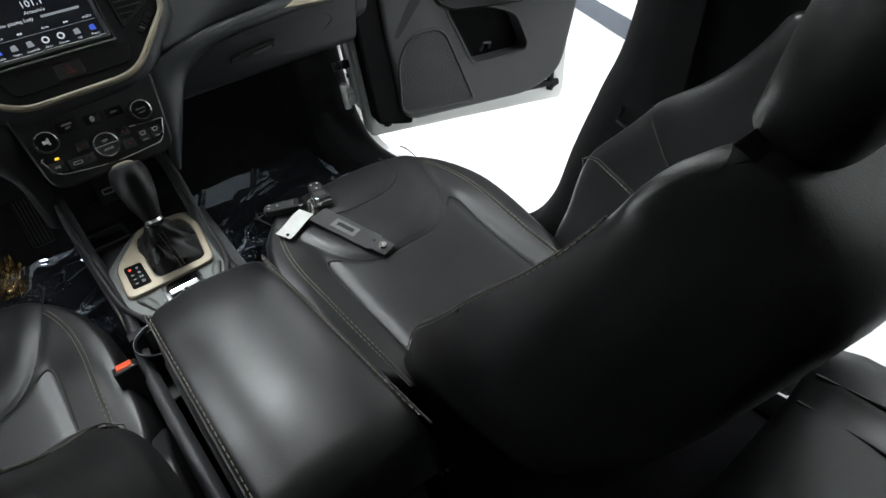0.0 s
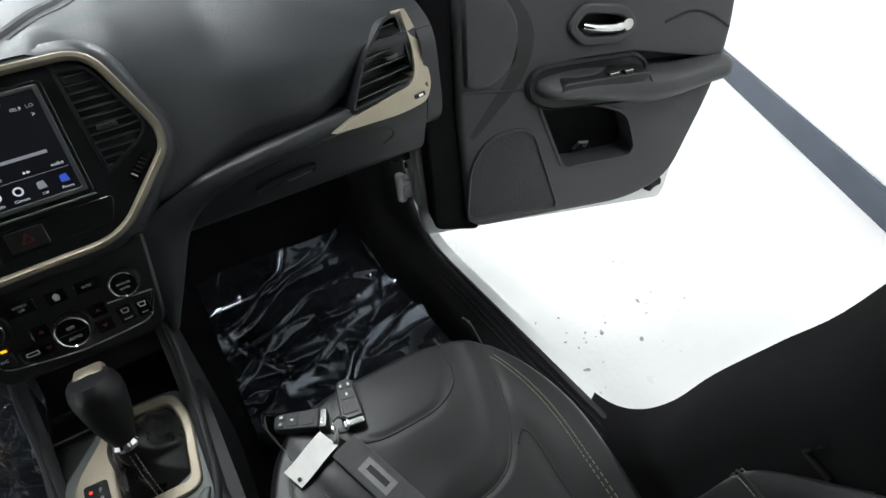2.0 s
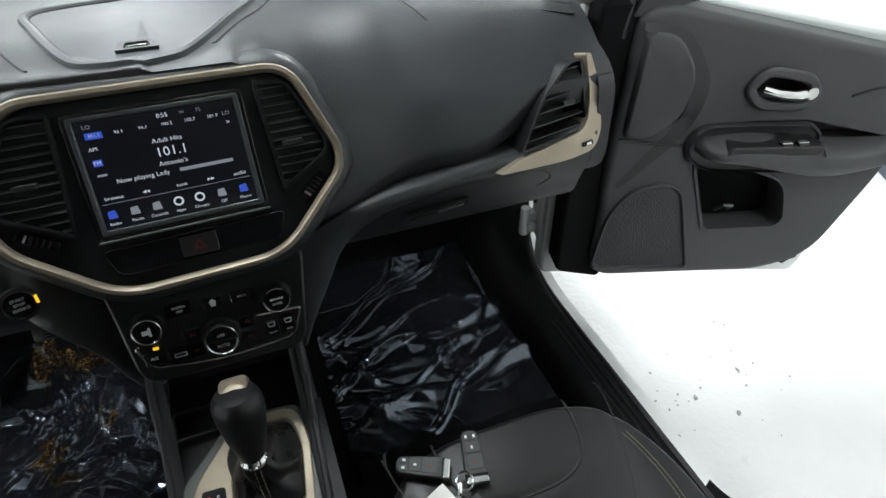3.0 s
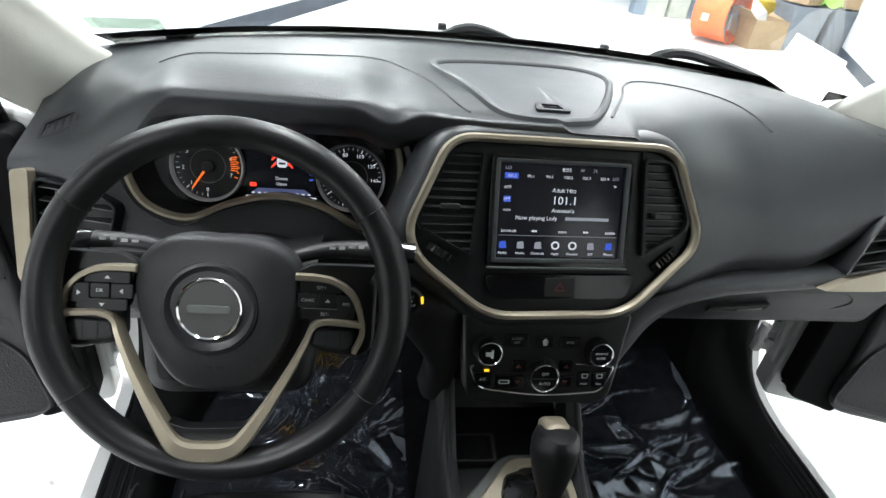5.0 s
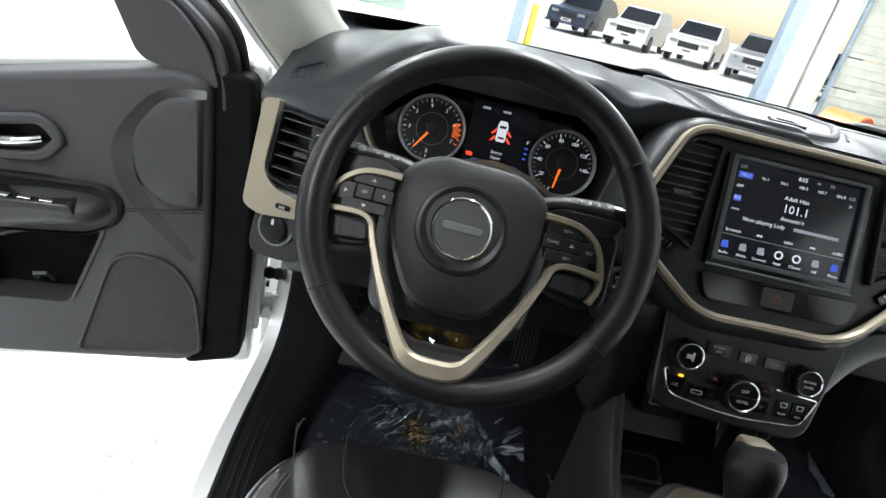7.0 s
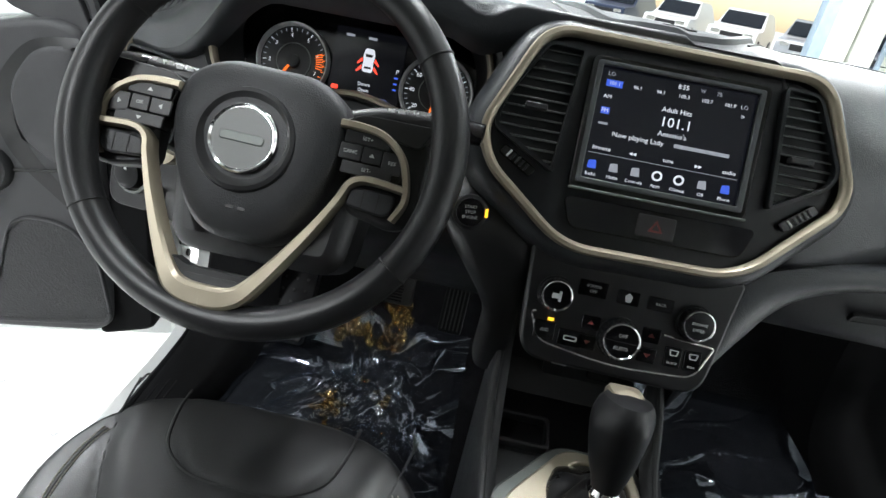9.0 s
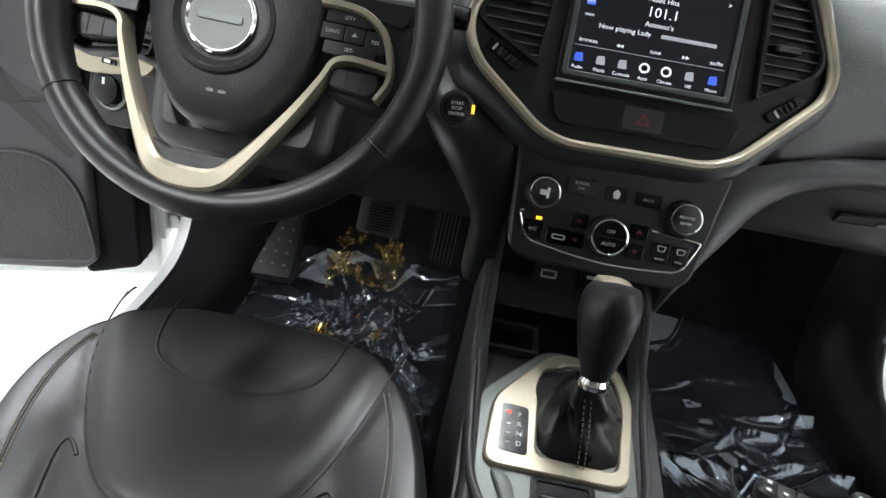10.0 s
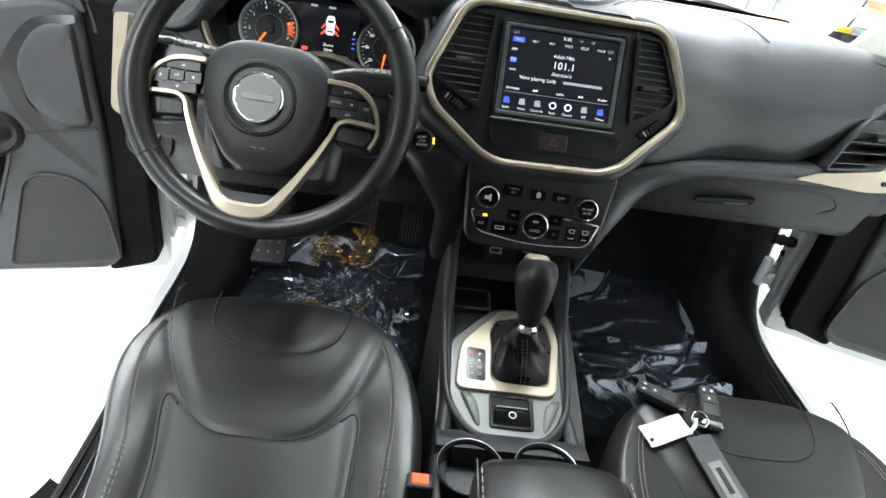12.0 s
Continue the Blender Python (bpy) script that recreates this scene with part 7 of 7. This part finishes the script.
part("tag_card", Shape().grid([[(x, y, 0.003 * math.sin(x * 60) + 0.002) for x in [-0.036 + 0.009 * i for i in range(9)]] for y in (-0.018, 0, 0.018)] + [], m=TM), PAPER, tag, "white paper card")
part("tag_hole", Shape().cyl(0.0028, 0.001, 0.0035, 12, m=TM @ pose(-0.030, -0.008, -0.0005)), PIPING, tag)
for k in range(3):
    part("tag_line", Shape().box(0.012, 0.034 - 0.004 * k, 0.008 - 0.007 * k, 0.010 - 0.007 * k, 0.0045, 0.0048, TM @ pose(0, 0, -0.001)), PIPING, tag, smooth=False)
KM = axes((0.289, -0.345, max(on_seat(0.289, -0.345), (on_seat(0.262, -0.27) + on_seat(0.316, -0.42)) / 2) + 0.006), (0.054, -0.150, on_seat(0.316, -0.42) - on_seat(0.262, -0.27)), (0.15, 0.054, 0.0))
ctag = thing("key_tag", "long clear plastic key tag with a metal stud", "tag", (0.289, -0.345, 0.63))
part("tag_strip", Shape().prism(rounded([(-0.085, -0.022), (0.052, -0.022), (0.056, -0.017), (0.086, -0.017), (0.086, 0.017), (0.056, 0.017), (0.052, 0.022), (-0.085, 0.022)], 0.002), -0.0012, 0.0012, KM), TAG_CLEAR, ctag, "scratched clear plastic strip", bevel=0.0005)
lab = part("tag_label", Shape().box(-0.045, 0.010, -0.012, 0.012, 0.0012, 0.0018, KM), material("grey_label", (0.16, 0.16, 0.16), 0.5, spots=0.3, spot_size=0.01), ctag, "grey label with a plain bar")
part("label_bar", Shape().box(-0.036, 0.002, -0.004, 0.005, 0.0018, 0.0021, KM), PANEL, lab, smooth=False)
part("tag_stud", Shape().turned([(0.010, 0.0012), (0.0095, 0.004), (0.0075, 0.0065), (0.003, 0.007)], 24, KM @ pose(0.070, 0, 0)), CHROME, ctag, "round bright metal stud")
part("stud_hole", Shape().cyl(0.0028, 0.0012, 0.0018, 12, m=KM @ pose(0.048, 0.003, 0)), PIPING, ctag)

# ---- rear bench ----
rear = thing("back_bench", "black leather rear bench seat with padded sections", "rear seat", (0, -1.3, 0.36))
for cx, w in ((-0.36, 0.27), (0.36, 0.27)):
    rows = []
    for y, dz in ((-1.045, -0.16), (-1.04, -0.06), (-1.045, -0.025), (-1.06, -0.008), (-1.09, 0.0), (-1.16, -0.005), (-1.28, -0.03), (-1.5, -0.06)):
        rows.append([(cx + u * w, y, 0.60 + dz + 0.025 * smooth(0.55, 0.8, abs(u)) - 0.03 * smooth(0.9, 1.0, abs(u))) for u in [-1 + i / 12 for i in range(25)]])
    c = part("cushion", Shape().grid(rows), LEATHER, rear, "black leather rear cushion", angle=80)
    part("seam", Shape().tube([(cx + u * w, y, 0.60 + z) for u, y, z in spline([(-0.55, -1.06, -0.005), (-0.52, -1.16, -0.003), (-0.45, -1.20, -0.008), (0, -1.215, -0.012), (0.45, -1.20, -0.008), (0.52, -1.16, -0.003), (0.55, -1.06, -0.005)], 6)], 0.0025, 6), PIPING, c)
    for s in (-1, 1):
        part("seam", Shape().tube([(cx + s * 0.70 * w, y, 0.612 + z) for y, z in ((-1.06, 0.0), (-1.16, 0.004), (-1.28, -0.018), (-1.5, -0.045))], 0.0022, 6), PIPING, c)
part("centre_cushion", Shape().grid([[(u, y, 0.60 + dz) for u in (-0.09, -0.05, 0, 0.05, 0.09)] for y, dz in ((-1.045, -0.16), (-1.045, -0.02), (-1.09, 0.004), (-1.25, -0.02), (-1.5, -0.05))]), LEATHER, rear)
part("rear_backrest", Shape().grid([[(x, y, z) for x in (-0.64, -0.3, 0, 0.3, 0.64)] for y, z in ((-1.50, 0.50), (-1.50, 0.60), (-1.56, 0.85), (-1.64, 1.10), (-1.72, 1.12), (-1.72, 0.5))]), LEATHER, rear, "black leather rear backrest")
for s in (-1, 1):
    part("rear_quarter", Shape().grid([[(s * x, y, z) for x, z in ((0.70, 0.36), (0.69, 0.7), (0.68, 1.0), (0.66, 1.3), (0.60, 1.53))] for y in (-1.42, -1.6, -2.0)]), BLACKTRIM, body, "dark rear side trim")
part("tailgate_trim", Shape().grid([[(x, -2.0, z) for x in (-0.72, 0, 0.72)] for z in (0.33, 0.9, 1.56)]), BLACKTRIM, body, "dark trim at the back")
for s in (-1,):
    part("rear_door_trim", Shape().grid([[(s * (0.70 - 0.1 * max(0, z - 0.9)), y, z) for y in (-0.85, -1.1, -1.45)] for z in (0.36, 0.9, 1.53)]), BLACKTRIM, body, "dark closed rear side")
# belt on the centre pillar
belt = thing("seat_belt", "black woven seat belt hanging beside the centre pillar", "seat belt", (0.66, -0.72, 0.9))
part("webbing", Shape().grid([[(0.635 + 0.003 * k, y + 0.024 * q, z) for q in (-1, 1)] for k, (y, z) in enumerate(((-0.80, 1.25), (-0.77, 1.0), (-0.73, 0.75), (-0.70, 0.55)))]), BLACKTRIM, belt, "black webbing")
ad = part("belt_guide", Shape().tube([(0.662, -0.685, 0.80), (0.660, -0.655, 0.815), (0.662, -0.665, 0.84)], 0.004, 8), PANEL, belt, "black plastic guide loop")

# ---- mirror, paper ----
mir = thing("rear_view_mirror", "black rear-view mirror with a lit red readout", "mirror", (0.20, 0.22, 1.39))
MM = axes((0.215, 0.22, 1.428), (0.97, -0.20, -0.045), (0, 0.15, 1))
part("mirror_case", Shape().prism(rounded([(-0.12, -0.034), (0.12, -0.034), (0.125, 0.034), (-0.125, 0.034)], 0.018), -0.03, 0.0, MM), GLOSS, mir, "black mirror case", bevel=0.006)
part("mirror_glass", Shape().prism(rounded([(-0.112, -0.028), (0.112, -0.028), (0.116, 0.028), (-0.116, 0.028)], 0.016), 0.0, 0.002, MM), CHROME, mir, "mirror glass")
part("readout_strip", Shape().prism(rect(-0.085, 0.06, -0.0335, -0.0285, 0.002), 0.0, 0.0025, MM), PANEL, mir, "dark readout strip")
for k in range(3):
    part("readout_mark", Shape().box(-0.052 + 0.009 * k, -0.046 + 0.009 * k, -0.0328, -0.0292, 0.0025, 0.003, MM), LITRED, mir, "lit red readout", smooth=False)
part("mirror_stem", Shape().tube([(0.20, 0.27, 1.42), (0.14, 0.33, 1.47)], 0.014, 10), PANEL, mir)
paper = part("paper_sheet", Shape().grid([[(0.53 + 0.16 * a + 0.05 * b, 0.50 + 0.16 * a - 0.12 * b, 1.185 + 0.06 * a - 0.03 * b + 0.006 * math.sin(7 * a)) for a in [i / 8 for i in range(9)]] for b in [i / 6 for i in range(7)]]), PAPER)
tagged(paper, "curled sheet of printed white paper lying on the dashboard", "paper")
for k in range(9):
    b = 0.12 + 0.09 * k
    part("print_line", Shape().grid([[(0.53 + 0.16 * a + 0.05 * c, 0.50 + 0.16 * a - 0.12 * c, 1.1856 + 0.06 * a - 0.03 * c + 0.006 * math.sin(7 * a)) for a in [0.1 + 0.1 * i for i in range(8)]] for c in (b, b + 0.03)]), material("grey_print", (0.45, 0.45, 0.45), 0.8) if k == 0 else bpy.data.materials["grey_print"], paper)

# ---- the front of the garage and what stands there ----
CREAM = material("cream_painted_steel", (0.55, 0.56, 0.50), 0.5, grain=0.2, grain_size=0.01, spots=-0.25, spot_size=0.15, gloss_var=0.1)
GREYPOST = material("grey_blue_steel", (0.20, 0.25, 0.30), 0.5, spots=0.3, spot_size=0.1)
YF = 9.3
for x0, x1, mt, lab in ((-0.05, 0.16, GREYPOST, "grey-blue steel door post"), (4.10, 4.30, GREYPOST, "grey-blue steel door post"), (4.30, 4.66, CREAM, "cream painted door post"), (4.72, 5.05, CREAM, "cream painted door post")):
    p = part("door_post", Shape().box(x0, x1, YF - 0.10, YF + 0.12, 0, 3.6), mt, bevel=0.01)
    tagged(p, lab + " beside the open garage door", "post", kind="structure")
bol = part("bollard", Shape().turned([(0.055, 0), (0.055, 1.05), (0.04, 1.1), (0.01, 1.11)], 20, pose(0.33, YF + 0.25, 0)), material("yellow_bollard_paint", (0.65, 0.48, 0.04), 0.5, spots=0.3, spot_size=0.1))
tagged(bol, "yellow painted steel bollard by the open garage door", "bollard")
tagged(part("lintel", Shape().box(-0.05, 9.0, YF - 0.1, YF + 0.1, 2.9, 3.6), WALLPAINT), "white wall over the garage door", "wall", kind="structure")
gd = thing("garage_door", "closed cream sectional garage door", "garage door", (6.8, YF, 0), kind="structure")
for k in range(6):
    part("door_section", Shape().box(5.20, 9.0, YF + 0.0, YF + 0.05, 0.02 + 0.48 * k, 0.485 + 0.48 * k), CREAM, gd, "ribbed cream door section", bevel=0.01)
    for q in range(3):
        part("door_rib", Shape().box(5.20, 9.0, YF - 0.012, YF + 0.0, 0.10 + 0.48 * k + 0.13 * q, 0.13 + 0.48 * k + 0.13 * q), CREAM, gd, bevel=0.004)
part("track", Shape().box(5.14, 5.2, YF - 0.08, YF - 0.02, 0, 2.9), GREYPOST, gd, "steel door track")
for k in range(14):
    part("track_bracket", Shape().box(5.12, 5.18, YF - 0.10, YF - 0.08, 0.1 + 0.2 * k, 0.16 + 0.2 * k), GREYPOST, gd)
# drum fan
ORANGE = material("orange_drum_paint", (0.72, 0.16, 0.05), 0.42, spots=0.25, spot_size=0.1, gloss_var=0.08)
FM = axes((4.62, 7.5, 0.40), (0.80, 0.60, 0), (0, 0, 1)) @ Matrix.Scale(0.93, 4)
fan = thing("drum_fan", "large orange industrial drum fan", "fan", (4.62, 7.5, 0))
part("drum", Shape().turned([(0.40, -0.26), (0.42, -0.25), (0.405, -0.20), (0.405, 0.20), (0.42, 0.25), (0.40, 0.26), (0.385, 0.2), (0.385, -0.2), (0.40, -0.26)], 48, FM, False), ORANGE, fan, "orange sheet steel drum")
for k in range(6):
    part("guard_ring", Shape().tube([FM @ Vector((0.064 * (k + 1) * math.cos(a * 0.262), 0.064 * (k + 1) * math.sin(a * 0.262), 0.22)) for a in range(24)], 0.003, 6, closed=True), GREYPOST, fan)
for k in range(8):
    part("guard_bar", Shape().tube([FM @ Vector((0, 0, 0.22)), FM @ Vector((0.39 * math.cos(k * 0.785), 0.39 * math.sin(k * 0.785), 0.22))], 0.004, 6), GREYPOST, fan)
for k in range(4):
    part("blade", Shape().grid([[(r, w * (0.06 + 0.12 * r), 0.02 + w * 0.05) for r in (0.05, 0.2, 0.36)] for w in (-1, 0, 1)], m=FM @ pose(0, 0, 0.05, 0, 0, 90 * k)), material("grey_blade", (0.25, 0.25, 0.26), 0.5) if k == 0 else bpy.data.materials["grey_blade"], fan)
part("motor", Shape().turned([(0.08, -0.15), (0.08, 0.05), (0.03, 0.08)], 20, FM), GREYPOST, fan)
part("drum_label", Shape().box(-0.408, -0.405, -0.12, -0.02, -0.1, 0.0, FM), PAPER, fan)
# cartons and bins
CARD = material("brown_cardboard", (0.38, 0.27, 0.16), 0.85, spots=0.25, spot_size=0.1)
GREYBIN = material("grey_plastic_bin", (0.16, 0.18, 0.21), 0.55, spots=0.3, spot_size=0.1)


def carton(x, y, z, w, d, h, turn, label, mat=CARD):
    c = thing("carton", label, "box", (x, y, z), group="cartons by the garage door")
    m = pose(x, y, z, 0, 0, turn)
    part("carton_walls", Shape().box(-w / 2, w / 2, -d / 2, -d / 2 + 0.01, 0, h, m).box(-w / 2, w / 2, d / 2 - 0.01, d / 2, 0, h, m).box(-w / 2, -w / 2 + 0.01, -d / 2 + 0.01, d / 2 - 0.01, 0, h, m).box(w / 2 - 0.01, w / 2, -d / 2 + 0.01, d / 2 - 0.01, 0, h, m).box(-w / 2 + 0.01, w / 2 - 0.01, -d / 2 + 0.01, d / 2 - 0.01, 0, 0.02, m), mat, c)
    for s in (-1, 1):
        part("carton_flap", Shape().box(0, w * 0.35, -d / 2, d / 2, -0.004, 0.004, m @ pose(s * w / 2, 0, h) @ pose(0, 0, 0, 0, -35 if s > 0 else 215, 0)), mat, c)


carton(5.22, 7.45, 0, 0.62, 0.45, 0.38, 12, "open brown cardboard carton on the garage floor")
carton(5.78, 7.5, 0.62, 0.42, 0.36, 0.26, 25, "open brown cardboard carton on a grey bin")
carton(6.36, 7.5, 0.62, 0.36, 0.36, 0.22, -15, "small brown cardboard carton on a grey bin")
for x in (5.80, 6.40):
    b = part("waste_bin", Shape().grid([[(q * k, w * k, z) for q, w in rect(-0.27, 0.27, -0.25, 0.25, 0.06)] for k, z in ((0.85, 0.0), (1.0, 0.56), (1.06, 0.56), (1.06, 0.60), (0.98, 0.60), (0.85, 0.1))], True, True), GREYBIN, m=pose(x, 7.5, 0))
    tagged(b, "grey plastic waste bin full of packaging", "bin", group="bins by the garage door")
bag = part("white_packaging", Shape().grid([[(0.34 * r * math.cos(a) * (1 + 0.2 * math.sin(3 * a + r * 5)), 0.25 * r * math.sin(a), z + 0.05 * math.sin(5 * a)) for a in [2 * math.pi * i / 20 for i in range(20)]] for r, z in ((1.0, 0.0), (1.1, 0.15), (0.9, 0.35), (0.5, 0.46), (0.1, 0.5))], True, True), PAPER, m=pose(5.12, 7.75, 0.05), angle=20)
tagged(bag, "crumpled white packaging on the floor beside the fan", "packaging")
mop = thing("mop_bucket", "yellow mop bucket with a dark handle", "bucket", (5.52, 8.05, 0))
part("bucket", Shape().grid([[(q * k, w * k, z) for q, w in rect(-0.2, 0.2, -0.15, 0.15, 0.05)] for k, z in ((0.85, 0.05), (1.05, 0.55), (0.95, 0.55))], True, True, pose(5.52, 8.05, 0)), material("yellow_plastic", (0.70, 0.50, 0.05), 0.45, spots=0.2, spot_size=0.1), mop, "yellow plastic bucket")
part("mop_handle", Shape().tube([(5.60, 8.05, 0.3), (5.86, 8.15, 1.05)], 0.018, 8), PANEL, mop, "dark handle")
green = part("green_wrapping", Shape().grid([[(0.16 * r * math.cos(a), 0.12 * r * math.sin(a), z + 0.03 * math.sin(4 * a)) for a in [2 * math.pi * i / 14 for i in range(14)]] for r, z in ((1.0, 0.0), (0.8, 0.1), (0.2, 0.16))], True, True), material("lime_wrapping", (0.30, 0.55, 0.10), 0.5, spots=0.3, spot_size=0.05), m=pose(6.1, 7.35, 0.63), angle=20)
tagged(green, "lime green wrapping sticking out of a bin", "packaging")

# ---- parked cars in the yard ----
def parked_car(x, y, turn, paint, label, tall=1.72, length=4.7):
    c = thing("parked_car", label, "car", (x, y, 0), group="cars parked in the yard", m=pose(x, y, 0, 0, 0, turn))
    m = pose(x, y, 0, 0, 0, turn)
    L = length / 2
    side = spline([(-L, 0.45), (-L + 0.05, 0.85), (-L + 0.25, 0.98), (-L + 1.25, 1.08), (-L + 1.95, tall - 0.05), (-0.2, tall), (L - 0.9, tall - 0.05), (L - 0.25, 1.15), (L - 0.03, 0.95), (L, 0.45), (L - 0.1, 0.32), (-L + 0.1, 0.32)], 4, True)
    rows = [[(u, wk * (0.93 - (0.16 * (z - 1.05) / 0.6 if z > 1.05 else 0)), z) for u, z in side] for wk in (-1.0, -0.9, -0.5, 0, 0.5, 0.9, 1.0)]
    part("body", Shape().grid(rows, True, True, m), paint, c, angle=50)
    dark = DARKGLASS
    for s in (-1, 1):
        for u0, u1 in ((-L + 1.55, -0.42), (-0.35, 0.55), (0.62, L - 0.62)):
            part("window", Shape().prism(rounded([(u0, 1.12), (u1, 1.12), (u1 - 0.05, tall - 0.14), (u0 + 0.25, tall - 0.14)], 0.05), -0.012, 0.012, m @ axes((0, s * 0.855, 0), (1, 0, 0), (0, -0.12 * s, 1))), dark, c, "dark side window")
        for u in (-L + 0.9, L - 0.9):
            w = part("wheel", Shape().cyl(0.35, -0.11, 0.11, 28, m=m @ axes((u, s * 0.84, 0.35), (1, 0, 0), (0, 0, 1))), RUBBER, c, "black tyre", bevel=0.02)
            part("rim", Shape().turned([(0.22, 0.0), (0.21, 0.02), (0.05, 0.012)], 20, m @ axes((u, s * (0.955), 0.35), (s, 0, 0), (0, 0, 1))), SATIN, w, "alloy rim")
        part("headlight", Shape().prism(rect(-0.17, 0.17, -0.07, 0.07, 0.03), -0.02, 0.03, m @ axes((-L + 0.04, s * 0.62, 0.80), (0, -1, 0), (0, 0, 1))), CHROME, c, bevel=0.01)
    part("windscreen", Shape().grid([[(-L + 1.28 + 0.62 * k, y * (0.80 - 0.06 * k), 1.10 + (tall - 1.18) * k) for y in (-1, -0.5, 0, 0.5, 1)] for k in (0.03, 0.5, 0.97)], m=m @ pose(-0.02, 0, 0.012)), dark, c, "dark windscreen")
    part("grille", Shape().box(-L - 0.012, -L + 0.05, -0.42, 0.42, 0.62, 0.84, m), PANEL, c, "dark grille", bevel=0.01)
    part("number_plate", Shape().box(-L - 0.02, -L - 0.005, -0.24, 0.24, 0.45, 0.57, m), PAPER, c)
    part("plate_bar", Shape().box(-L - 0.024, -L - 0.019, -0.16, 0.16, 0.49, 0.54, m), PIPING, c)
    return c


DARKGLASS = material("dark_window_glass", (0.01, 0.012, 0.014), 0.08)
BLUEPAINT = material("dark_blue_car_paint", (0.02, 0.03, 0.06), 0.3, coat=0.6, spots=0.1, spot_size=0.3)
SILVERPAINT = material("silver_car_paint", (0.42, 0.44, 0.46), 0.32, metal=0.4, coat=0.5, spots=0.1, spot_size=0.3)
for k, (x, y, paint, lab) in enumerate(((4.2, 29.2, BLUEPAINT, "dark blue car parked in the sunny yard"), (6.6, 27.9, PAINT, "white pickup-like car parked in the sunny yard"), (8.9, 26.6, PAINT, "white car parked in the sunny yard"), (11.1, 25.3, SILVERPAINT, "silver car parked in the sunny yard"), (13.4, 24.0, BLUEPAINT, "dark blue car parked at the end of the row"))):
    parked_car(x, y, 62, paint, lab)
